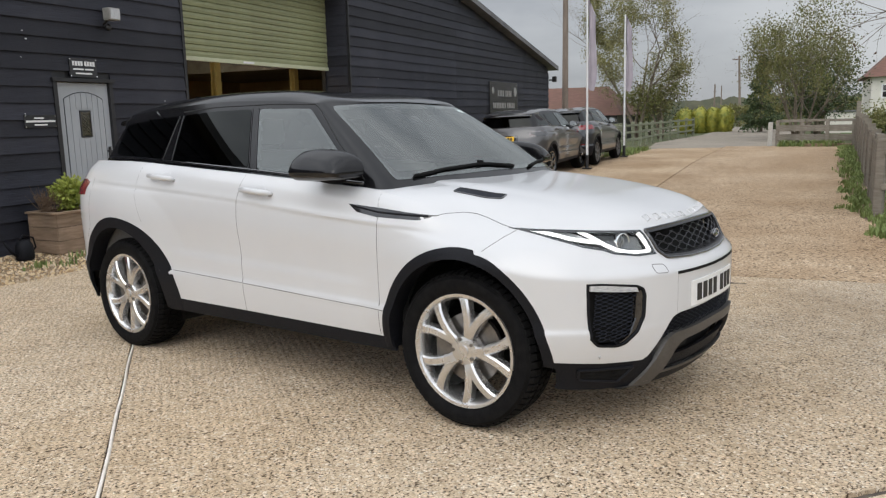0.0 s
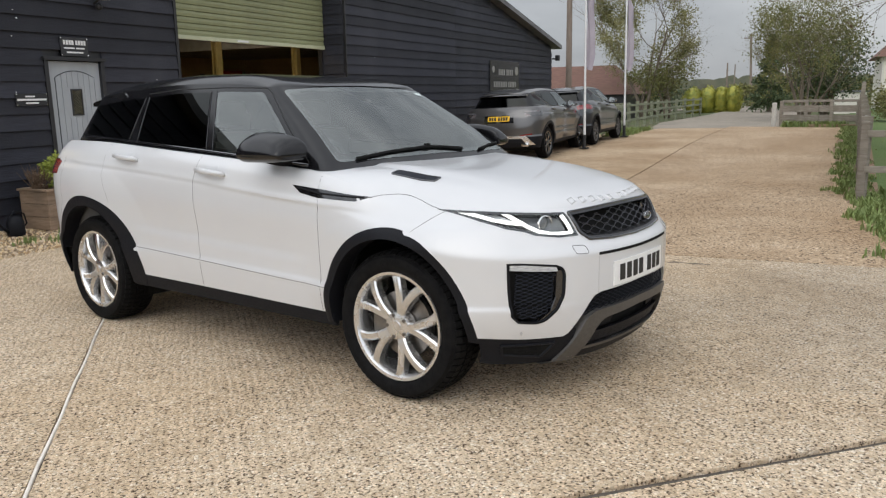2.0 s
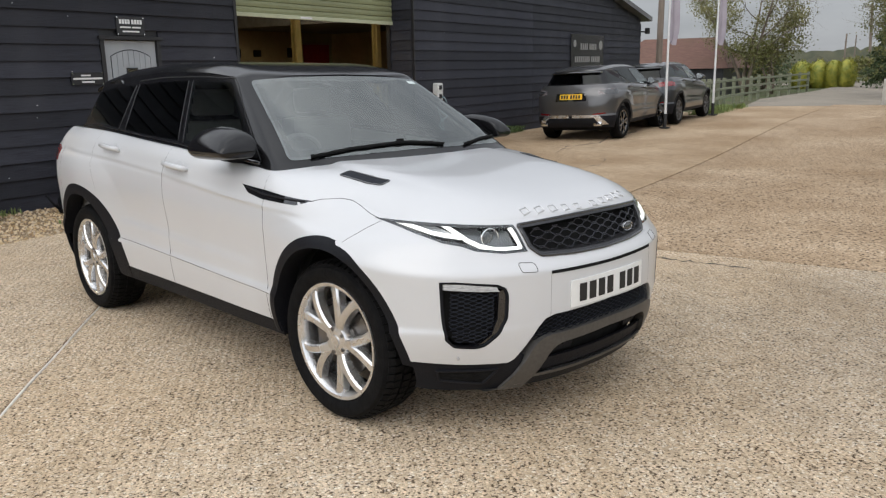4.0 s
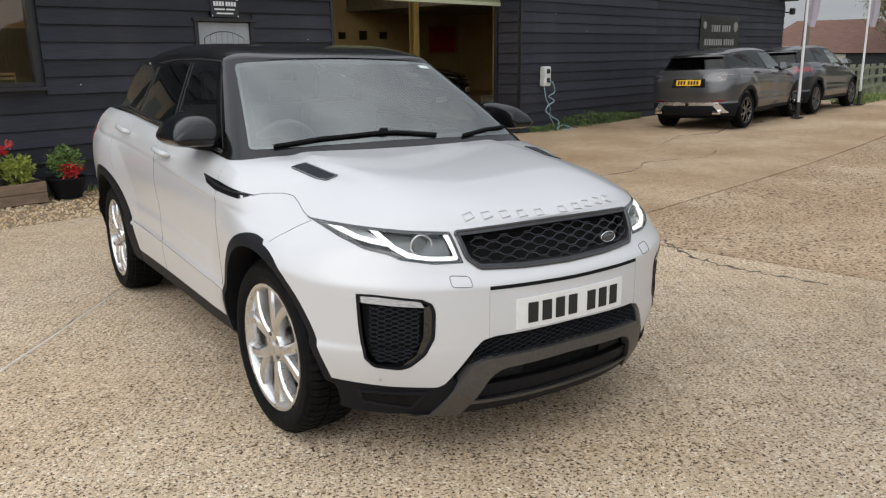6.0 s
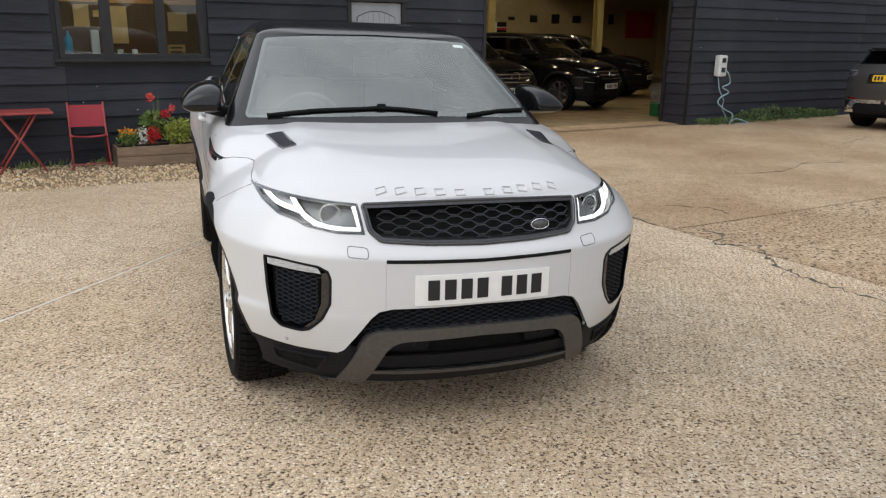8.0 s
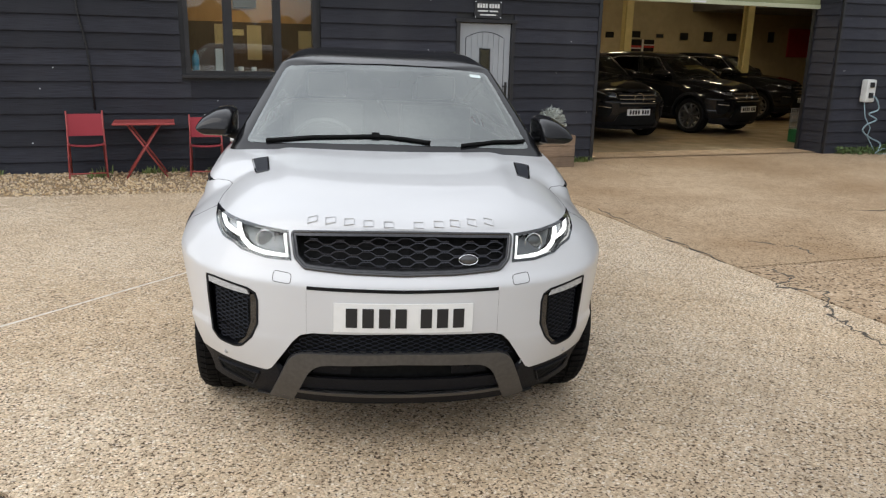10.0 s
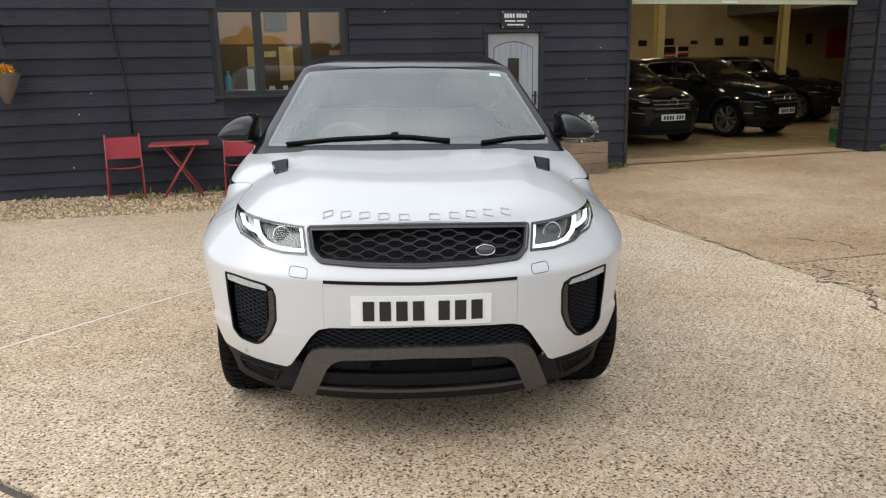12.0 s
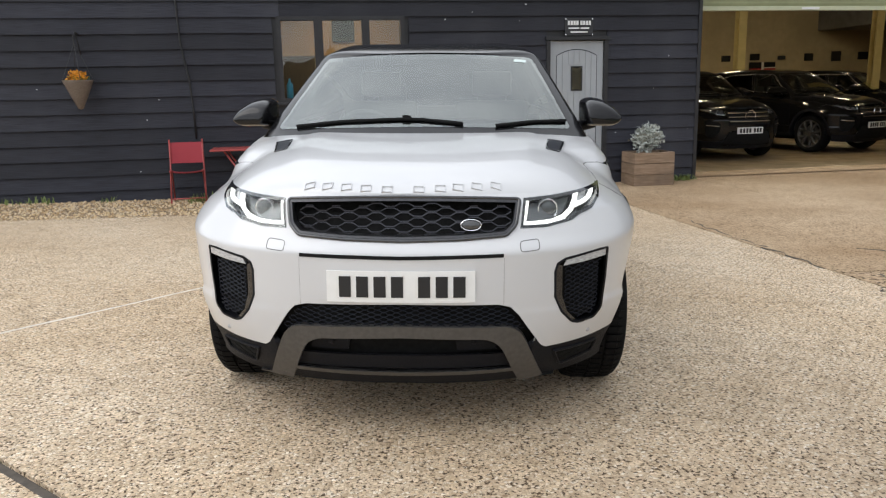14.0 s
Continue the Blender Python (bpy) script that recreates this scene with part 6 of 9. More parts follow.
# roller shutter, half raised
shutter = new("roller_shutter", None)
tagged(shutter, "olive green slatted roller shutter, half raised", "shutter")
shutter.matrix_world = BARN
slat_bm = bmesh.new()
prof = [(0.013, -0.003), (-0.012, 0.008), (-0.019, 0.05), (-0.012, 0.09), (0.012, 0.102)]
w = OPEN[1] - OPEN[0] - 0.02
vs = [[slat_bm.verts.new((x, a, b)) for a, b in prof] for x in (0, w)]
for k in range(4):
    slat_bm.faces.new((vs[0][k], vs[1][k], vs[1][k + 1], vs[0][k + 1]))
slat_mesh = bpy.data.meshes.new("slat")
slat_bm.to_mesh(slat_mesh)
slat_bm.free()
slat_mesh.materials.append(M["shutter"])
for k in range(16):
    ob = new("slat", slat_mesh)
    ob.parent = shutter
    ob.matrix_basis = pose(OPEN[0] + 0.01, V0 + 0.5, SHUT + 0.06 + 0.1 * k)
part("bottom_rail", boxes(((OPEN[0] + 0.03, V0 + 0.46, SHUT), (OPEN[1] - 0.03, V0 + 0.52, SHUT + 0.065)), bevel=0.006), shade("pale_green_rail", (0.5, 0.52, 0.36), (0.45, 0.47, 0.32), rough=0.45, scale=9), shutter, "pale green bottom rail")
for a in (OPEN[0], OPEN[1] - 0.06):
    part("guide_rail", boxes(((a + 0.002, V0 + 0.53, -0.12), (a + 0.058, V0 + 0.6, 4.0))), M["trim_black"], shutter, "black steel guide rail")
part("label_plate", boxes(((7.25, V0 + 0.453, SHUT + 0.015), (7.55, V0 + 0.461, SHUT + 0.05))), M["sign_white"], shutter)

# inside the garage
bm = bmesh.new()
box(bm, (4.4, 21.0, -0.3), (23.4, 21.2, 4.2))
structure(in_barn(link("wall_garage_back", bm, M["plaster"])), "cream painted garage back wall", "wall")
bm = bmesh.new()
box(bm, (4.4, V0 + 0.66, -0.3), (4.6, 21.0, 4.2))
structure(in_barn(link("wall_garage_left", bm, M["plaster"])), "cream painted garage side wall", "wall")
bm = bmesh.new()
box(bm, (23.2, V0 + 0.22, -0.3), (23.4, 21.0, 3.1))
structure(in_barn(link("wall_garage_right", bm, M["plaster"])), "cream painted garage side wall", "wall")
bm = bmesh.new()
box(bm, (4.4, V0 + 0.66, 4.2), (17.0, 21.2, 4.3))
box(bm, (17.0, V0 + 0.66, 3.02), (23.4, 21.2, 3.1))
box(bm, (16.95, V0 + 0.66, 3.02), (17.0, 21.2, 4.2))
structure(in_barn(link("ceiling", bm, M["roof_sheet"])), "dark garage ceiling", "ceiling")
structure(sheet("floor_garage", [(4.6, V0 + 0.72), (23.2, V0 + 0.72), (23.2, 21.0), (4.6, 21.0)], 2.0, 0.012, M["garage_floor"]), "stained brown garage floor", "floor")
structure(sheet("threshold", [(OPEN[0], V0 + 0.1), (OPEN[1], V0 + 0.1), (OPEN[1], V0 + 0.7), (OPEN[0], V0 + 0.7)], 1.0, 0.016, M["yard"]), "pale concrete threshold strip", "threshold")
for u, v in ((9.85, 13.9), (13.5, 13.9), (17.2, 13.9)):
    bm = boxes(((-0.1, -0.1, 0), (0.1, -0.085, 4.4)), ((-0.1, 0.085, 0), (0.1, 0.1, 4.4)), ((-0.008, -0.085, 0), (0.008, 0.085, 4.4)))
    ob = link("steel_post", bm, M["cream"])
    ob.matrix_world = at_barn(u, v, lie_uv(u, v) + 0.012)
    tagged(ob, "cream painted steel garage post", "post", "garage posts")
for u, z, wd, hh, mat in ((13.43, 2.03, 0.32, 0.2, "sign_black"), (14.47, 2.06, 0.35, 0.22, "sign_black"), (15.5, 2.08, 0.27, 0.12, "ink"), (16.5, 2.02, 0.32, 0.25, "ink"), (17.52, 2.0, 0.36, 0.33, "ink"), (18.55, 2.04, 0.38, 0.26, "ink"), (20.4, 2.02, 0.26, 0.38, "ink")):
    bm = boxes(((u, 20.95, z), (u + wd, 20.99, z + hh)), bevel=0.008)
    ob = in_barn(link("wall_picture", bm, M[mat]))
    tagged(ob, "small dark framed picture on the garage wall", "picture", "garage pictures")
ob = in_barn(link("red_board", boxes(((21.35, 20.93, 1.5), (22.9, 20.99, 2.55)), bevel=0.01), M["red_board"]))
tagged(ob, "large plain red board on the garage wall", "board")
fl = new("striped_panel", None)
fl.matrix_world = BARN
tagged(fl, "dark panel with pale and red bars on the garage wall", "panel")
part("panel", boxes(((14.45, 20.93, 1.5), (15.4, 20.99, 2.0)), bevel=0.01), M["sign_black"], fl)
for lo, hi, mat in (((14.45, 20.915, 1.72), (15.4, 20.925, 1.79), "red_board"), ((14.88, 20.91, 1.5), (14.96, 20.92, 2.0), "sign_white"), ((14.45, 20.92, 1.68), (14.87, 20.927, 1.715), "sign_white"), ((14.97, 20.92, 1.8), (15.4, 20.927, 1.835), "sign_white")):
    part("stripe", boxes((lo, hi)), M[mat], fl)
for u, v in ((7.5, 10.5), (12.9, 9.6), (9.5, 16.0), (14.5, 16.0)):
    lamp = new("ceiling_light", None)
    lamp.matrix_world = at_barn(u, v, 4.12)
    tagged(lamp, "slim warm garage ceiling light", "lamp", "garage lights")
    part("housing", boxes(((-0.6, -0.06, 0.02), (0.6, 0.06, 0.08)), bevel=0.01), M["white_plastic"], lamp)
    part("diffuser", boxes(((-0.58, -0.05, 0.0), (0.58, 0.05, 0.02))), glow("warm_tube", (1.0, 0.82, 0.52), 150.0), lamp)

# front door
door = new("door_1", None)
door.matrix_world = BARN
structure(door, "pale grey boarded cottage door with a small window", "door")
d0, d1, dz0, dz1 = 3.03, 3.83, -0.16, 1.93
part("door_leaf", boxes(((d0, V0 + 0.0, dz0), (d1, V0 + 0.04, dz1)), bevel=0.004), M["door_paint"], door)
part("door_frame", boxes(((DOOR[0] - 0.03, V0 - 0.045, -0.17), (d0 - 0.002, V0 + 0.06, 1.95)), ((d1 + 0.002, V0 - 0.045, -0.17), (DOOR[1] + 0.03, V0 + 0.06, 1.95)), ((DOOR[0] - 0.05, V0 - 0.07, 1.94), (DOOR[1] + 0.05, V0 + 0.06, 1.985)), bevel=0.003), M["trim_black"], door, "black door frame")
mid = (d0 + d1) / 2
half = 0.3


def arch_top(x):
    return 1.72 + 0.085 * (1 - (x / half) ** 2)


count = 7
for k in range(count):
    a, b = mid - half + 2 * half * k / count + 0.004, mid - half + 2 * half * (k + 1) / count - 0.004
    spans = [(0.02, None)]
    if b > mid - 0.09 and a < mid + 0.09:
        spans = [(0.02, 1.22), (1.6, None)]
    for lo, hi in spans:
        bm = bmesh.new()
        n = 5
        front, back = [], []
        for i in range(n + 1):
            x = a + (b - a) * i / n
            front.append(((x, lo), (x, hi if hi else arch_top(x - mid))))
        ring = [p[0] for p in front] + [p[1] for p in front[::-1]]
        f = [bm.verts.new((x, V0 - 0.007, z)) for x, z in ring]
        g = [bm.verts.new((x, V0 + 0.002, z)) for x, z in ring]
        bm.faces.new(f)
        for i in range(len(ring)):
            bm.faces.new((f[i], g[i], g[(i + 1) % len(ring)], f[(i + 1) % len(ring)]))
        bmesh.ops.recalc_face_normals(bm, faces=list(bm.faces))
        part("plank", bm, M["door_paint"], door)
# a dark rod stands in for the shade in the arched groove
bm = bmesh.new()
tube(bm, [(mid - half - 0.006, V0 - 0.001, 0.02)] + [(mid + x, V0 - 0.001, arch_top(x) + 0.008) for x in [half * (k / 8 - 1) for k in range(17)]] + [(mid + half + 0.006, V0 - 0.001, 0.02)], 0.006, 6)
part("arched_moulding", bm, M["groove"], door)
bm = boxes(((mid - 0.085, V0 - 0.014, 1.235), (mid + 0.085, V0 + 0.002, 1.25)), ((mid - 0.085, V0 - 0.014, 1.565), (mid + 0.085, V0 + 0.002, 1.58)), ((mid - 0.085, V0 - 0.014, 1.25), (mid - 0.07, V0 + 0.002, 1.565)), ((mid + 0.07, V0 - 0.014, 1.25), (mid + 0.085, V0 + 0.002, 1.565)))
part("window_frame", bm, M["iron"], door)
part("window_pane", boxes(((mid - 0.07, V0 - 0.006, 1.25), (mid + 0.07, V0 - 0.002, 1.565))), M["gloss_black"], door)
bm = bmesh.new()
for k in range(-3, 7):
    z = 1.27 + 0.05 * k
    for s in (-1, 1):
        a, b = (mid - 0.068 * s, max(1.252, min(1.563, z))), (mid + 0.068 * s, max(1.252, min(1.563, z + 0.13)))
        if abs(a[1] - b[1]) > 0.02:
            rod(bm, (a[0], V0 - 0.009, a[1]), (b[0], V0 - 0.009, b[1]), 0.003, n=4)
tagged(part("lattice", bm, M["brass"], door, "dull brass lattice"), kind="stuff")
bm = boxes(((d1 - 0.07, V0 - 0.016, 0.9), (d1 - 0.035, V0 - 0.002, 1.1)), ((d1 - 0.12, V0 - 0.05, 1.03), (d1 - 0.045, V0 - 0.035, 1.05)), ((d1 - 0.058, V0 - 0.05, 1.03), (d1 - 0.046, V0 - 0.01, 1.05)), bevel=0.003)
part("door_handle", bm, M["iron"], door, "black lever handle on a long plate")

# triple window and the office behind it
win = new("window_1", None)
win.matrix_world = BARN
structure(win, "black framed three-light window to an office", "window")
u0, u1, z0, z1 = WIN
bars = [(u0, u0 + 0.055), (-0.255, -0.14), (0.385, 0.485), (u1 - 0.055, u1)]
bm = bmesh.new()
for a, b in bars:
    box(bm, (a, V0 - 0.05, z0), (b, V0 + 0.06, z1))
for a, b in zip(bars, bars[1:]):
    box(bm, (a[1], V0 - 0.05, z0), (b[0], V0 + 0.06, z0 + 0.05))
    box(bm, (a[1], V0 - 0.05, z1 - 0.05), (b[0], V0 + 0.06, z1))
part("window_frame", bm, M["trim_black"], win)
part("window_sill", boxes(((u0 - 0.06, V0 - 0.09, z0 - 0.045), (u1 + 0.06, V0 + 0.0, z0 - 0.002)), bevel=0.006), M["trim_black"], win)
for a, b in zip(bars, bars[1:]):
    ob = part("pane", boxes(((a[1] - 0.004, V0 + 0.0, z0 + 0.046), (b[0] + 0.004, V0 + 0.006, z1 - 0.046))), M["window_glass"], win)
    ob.visible_shadow = False
bm = boxes(((-2.6, V0 + 0.3, 0.2), (-2.55, 10.6, 2.75)), ((2.5, V0 + 0.3, 0.2), (2.55, 10.6, 2.75)))
structure(in_barn(link("wall_office_side", bm, M["pine"])), "pine panelled office side walls", "wall")
structure(in_barn(link("wall_office_back", boxes(((-2.6, 10.6, 0.2), (2.55, 10.65, 2.75))), M["pine"])), "pine panelled office back wall", "wall")
structure(in_barn(link("ceiling_office", boxes(((-2.6, V0 + 0.22, 2.75), (2.55, 10.65, 2.8))), M["plaster"])), "cream office ceiling", "ceiling")
structure(in_barn(link("floor_office", boxes(((-2.6, V0 + 0.22, 0.1), (2.55, 10.65, 0.2))), M["interior"])), "dark office floor", "floor")
structure(in_barn(link("wall_office_dado", boxes(((-2.55, 10.54, 0.2), (2.5, 10.6, 1.92))), M["dark_panel"])), "dark wood panelling on the lower office wall", "wall")
for a, b, c, d in ((-0.2, 0.02, 1.55, 1.88), (0.33, 0.57, 1.3, 1.87), (0.08, 0.28, 1.7, 1.8), (1.2, 1.5, 1.5, 1.8)):
    ob = in_barn(link("wall_notice", boxes(((a, 10.52, c), (b, 10.535, d))), M["paper"]))
    tagged(ob, "cream paper notice on the office wall", "notice", "office notices")
ob = in_barn(link("wall_screen", boxes(((0.12, 10.5, 2.15), (0.5, 10.6, 2.5)), bevel=0.01), M["groove"]))
tagged(ob, "dark grey screen high on the office wall", "screen")
# an unseen fill light, added to brighten the office behind the panes
lamp = new("ceiling_light", None)
lamp.matrix_world = at_barn(0.3, 9.2, 2.68)
tagged(lamp, "unseen warm light added to brighten the office", "lamp")
part("housing", boxes(((-0.3, -0.15, 0.03), (0.3, 0.15, 0.06)), bevel=0.005), M["white_plastic"], lamp)
part("diffuser", boxes(((-0.28, -0.13, 0.0), (0.28, 0.13, 0.03))), glow("office_fill_glow", (1.0, 0.8, 0.5), 60.0), lamp)
shelf = in_barn(link("window_shelf", boxes(((u0 - 0.05, V0 + 0.07, z0 - 0.02), (u1 + 0.05, V0 + 0.32, z0 + 0.02)), bevel=0.004), M["white_plastic"]))
tagged(shelf, "pale inner window shelf", "shelf")
for name, lo, hi, mat, label in (("spray_bottle", (-0.66, 0.1, 0.02), (-0.57, 0.18, 0.24), "blue_plastic", "blue plastic bottle on the window shelf"),
                                 ("paper_box", (-0.36, 0.1, 0.02), (-0.27, 0.2, 0.33), "white_plastic", "white box file on the window shelf"),
                                 ("letter_rack", (0.56, 0.12, 0.02), (0.74, 0.24, 0.16), "pine", "pine letter rack on the window shelf"),
                                 ("mug", (-0.08, 0.1, 0.02), (0.0, 0.18, 0.1), "white_plastic", "small white mug on the window shelf"),
                                 ("mug", (0.1, 0.1, 0.02), (0.17, 0.18, 0.1), "white_plastic", "small white mug on the window shelf")):
    bm = bmesh.new()
    c = ((lo[0] + hi[0]) / 2, (lo[1] + hi[1]) / 2 + V0)
    if name in ("mug", "spray_bottle"):
        r = (hi[0] - lo[0]) / 2
        lathe(bm, [(0.0001, z0 + lo[2]), (r, z0 + lo[2]), (r, z0 + hi[2] - r), (r * 0.9, z0 + hi[2])] + ([(0.0001, z0 + hi[2])] if name == "mug" else [(r * 0.35, z0 + hi[2] + 0.03), (r * 0.35, z0 + hi[2] + 0.07), (0.0001, z0 + hi[2] + 0.07)]), 16, axis="z", m=Matrix.Translation((c[0], c[1], 0)))
    elif name == "letter_rack":
        for k in range(3):
            y = V0 + lo[1] + 0.05 * k
            for za in (0.02, 0.085, 0.135):
                box(bm, (lo[0], y, z0 + za), (hi[0], y + 0.012, z0 + za + 0.025))
        for x in (lo[0] - 0.01, hi[0]):
            box(bm, (x, V0 + lo[1], z0 + 0.02), (x + 0.01, V0 + hi[1], z0 + 0.16))
    else:
        box(bm, (lo[0], V0 + lo[1], z0 + lo[2]), (hi[0], V0 + hi[1], z0 + hi[2]))
        bmesh.ops.bevel(bm, geom=list(bm.edges), offset=0.004, segments=1, affect="EDGES")
    tagged(in_barn(link(name, bm, M[mat], smooth=40)), label, name.replace("_", " "))

# pale flecks on the boards
fleck_rng = random.Random(5)
bm = bmesh.new()
for _ in range(46):
    fu, fz = fleck_rng.uniform(-4.6, 5.2) if fleck_rng.random() < 0.7 else fleck_rng.uniform(10.2, 17.5), fleck_rng.uniform(0.2, 3.0)
    if (WIN[0] - 0.1 < fu < WIN[1] + 0.1 and fz > WIN[2] - 0.1) or (DOOR[0] - 0.1 < fu < DOOR[1] + 0.1):
        continue
    fr = fleck_rng.uniform(0.004, 0.012)
    ring = [bm.verts.new((fu + fr * fleck_rng.uniform(0.6, 1.3) * math.cos(k * 1.047), V0 - 0.0375, fz + 0.7 * fr * fleck_rng.uniform(0.6, 1.3) * math.sin(k * 1.047))) for k in range(6)]
    back = [bm.verts.new((q.co.x, V0 - 0.028, q.co.z)) for q in ring]
    bm.faces.new(ring)
    for k in range(6):
        bm.faces.new((ring[k], back[k], back[(k + 1) % 6], ring[(k + 1) % 6]))
structure(in_barn(link("wall_flecks", bm, M["sign_white"])), "pale flecks of old paint on the black boards", "flecks")

# signs, lamps and fixings on the wall
def sign(name, u, z, wd, hh, rows, label, mat="sign_black", ink="sign_white", v=V0 - 0.045):
    s = new(name, None)
    s.matrix_world = BARN
    tagged(s, label, "sign")
    part("panel", boxes(((u, v, z), (u + wd, v + 0.012, z + hh)), bevel=0.003), M[mat], s)
    for a, b, zz, h2 in rows:
        part("text_bar", boxes(((u + a * wd, v - 0.003, z + zz * hh), (u + b * wd, v, z + (zz + h2) * hh))), M[ink], s)
    for a in (0.03, 0.97):
        for b in (0.06, 0.94):
            bm = bmesh.new()
            rod(bm, (u + a * wd, v - 0.006, z + b * hh), (u + a * wd, v, z + b * hh), 0.009, n=8)
            part("fixing_screw", bm, M["chrome"], s)
    return s


sign("door_sign", 3.235, 2.0, 0.42, 0.24, [(0.1 + 0.1 * k + (0.04 if k > 3 else 0), 0.175 + 0.1 * k + (0.04 if k > 3 else 0), 0.6, 0.24) for k in range(8)] + [(0.12, 0.5, 0.38, 0.08), (0.55, 0.86, 0.38, 0.08), (0.2, 0.8, 0.16, 0.08)], "black door sign with plain white text bars")
sign("wall_plaque", 2.52, 1.375, 0.44, 0.15, [(0.3, 0.6, 0.7, 0.12), (0.04, 0.96, 0.42, 0.16), (0.3, 0.7, 0.16, 0.12)], "small black plaque with plain white text bars")
big = sign("wing_sign", 17.75, 1.2, 2.45, 1.2, [(0.27 + 0.06 * k + (0.03 if k > 3 else 0), 0.31 + 0.06 * k + (0.03 if k > 3 else 0), 0.64, 0.15) for k in range(8)] + [(0.11 + 0.058 * k + (0.03 if k > 7 else 0), 0.15 + 0.058 * k + (0.03 if k > 7 else 0), 0.34, 0.14) for k in range(13)] + [(0.17, 0.4, 0.06, 0.1), (0.54, 0.78, 0.06, 0.1)], "large dark sign with plain silver text bars and badges", ink="sign_grey", v=V0 - 0.06)
for a, b, r in ((0.1, 0.78, 0.1), (0.9, 0.76, 0.14), (0.09, 0.12, 0.11), (0.86, 0.1, 0.12)):
    bm = bmesh.new()
    c = (17.75 + a * 2.45, V0 - 0.062, 1.2 + b * 1.2)
    rod(bm, (c[0], c[1] - 0.004, c[2]), (c[0], c[1], c[2]), r, n=24)
    part("badge_disc", bm, M["sign_grey"], big)
flood = new("flood_light", None)
flood.matrix_world = BARN
tagged(flood, "small grey sensor flood light on the wall", "lamp")
part("head", boxes(((3.76, V0 - 0.25, 2.74), (3.94, V0 - 0.12, 2.9)), bevel=0.02), M["sign_grey"], flood)
part("lens", boxes(((3.775, V0 - 0.256, 2.755), (3.925, V0 - 0.249, 2.885))), M["clear_lens"], flood)
bm = bmesh.new()
rod(bm, (3.84, V0 - 0.14, 2.76), (3.84, V0 - 0.03, 2.7), 0.015)
part("bracket", bm, M["iron"], flood)
bm = bmesh.new()
bmesh.ops.create_uvsphere(bm, u_segments=14, v_segments=10, radius=0.045, matrix=Matrix.Translation((3.86, V0 - 0.09, 2.66)))
part("sensor", bm, M["iron"], flood, smooth=50)
cam_box = new("security_camera", None)
cam_box.matrix_world = BARN
tagged(cam_box, "dark security camera on the barn corner", "camera")
bm = boxes(((23.85, V0 - 0.25, 2.55), (24.0, V0 - 0.1, 2.75)), bevel=0.03)
part("housing", bm, M["iron"], cam_box)
bm = bmesh.new()
rod(bm, (23.72, V0 - 0.03, 2.62), (23.92, V0 - 0.17, 2.62), 0.025)
part("arm", bm, M["iron"], cam_box)
bm = bmesh.new()
tube(bm, [(-2.0, V0 - 0.04, 3.6), (-1.99, V0 - 0.042, 2.31), (-1.97, V0 - 0.04, 1.9), (-1.9, V0 - 0.042, 1.5), (-1.88, V0 - 0.04, 1.1), (-1.87, V0 - 0.04, 0.72)], 0.012, 6)
tagged(in_barn(link("wall_cable", bm, M["iron"], smooth=60)), "black cable running down the boards", "cable")

charger = new("car_charger", None)
charger.matrix_world = BARN
tagged(charger, "white wall-mounted car charger with hanging cable", "charger")
part("case", boxes(((10.64, V0 - 0.17, 0.8), (10.86, V0 - 0.035, 1.2)), bevel=0.035), M["white_plastic"], charger)
for z in (0.88, 1.06):
    part("socket", boxes(((10.7, V0 - 0.185, z), (10.8, V0 - 0.165, z + 0.09)), bevel=0.01), M["iron"], charger)
bm = bmesh.new()
pts = [(10.78, V0 - 0.2, 0.91), (10.84, V0 - 0.23, 0.86), (10.95, V0 - 0.2, 0.68), (10.76, V0 - 0.19, 0.6), (10.94, V0 - 0.2, 0.5), (10.74, V0 - 0.19, 0.41), (10.69, V0 - 0.18, 0.3), (10.87, V0 - 0.19, 0.18), (11.12, V0 - 0.2, 0.07), (11.06, V0 - 0.22, -0.07), (10.99, V0 - 0.26, -0.11), (11.28, V0 - 0.36, -0.105), (11.48, V0 - 0.3, -0.1), (11.24, V0 - 0.22, -0.02), (11.02, V0 - 0.24, -0.08)]
fine = []
for i in range(len(pts) - 1):
    p0, p1, p2, p3 = (Vector(pts[max(0, min(len(pts) - 1, i + k))]) for k in (-1, 0, 1, 2))
    for j in range(6):
        s = j / 6
        fine.append(0.5 * (2 * p1 + (p2 - p0) * s + (2 * p0 - 5 * p1 + 4 * p2 - p3) * s * s + (3 * p1 - p0 - 3 * p2 + p3) * s ** 3))
tube(bm, fine, 0.014, 6)
part("cable", bm, M["cable_blue"], charger, "blue-grey charging cable", smooth=60)
bm = bmesh.new()
tube(bm, [(10.68, V0 - 0.12, 0.82), (10.72, V0 - 0.15, 0.55), (10.86, V0 - 0.17, 0.35), (10.81, V0 - 0.18, 0.2), (10.92, V0 - 0.2, 0.05), (11.03, V0 - 0.2, -0.1)], 0.01, 6)
part("supply_cable", bm, M["cable_blue"], charger, smooth=60)

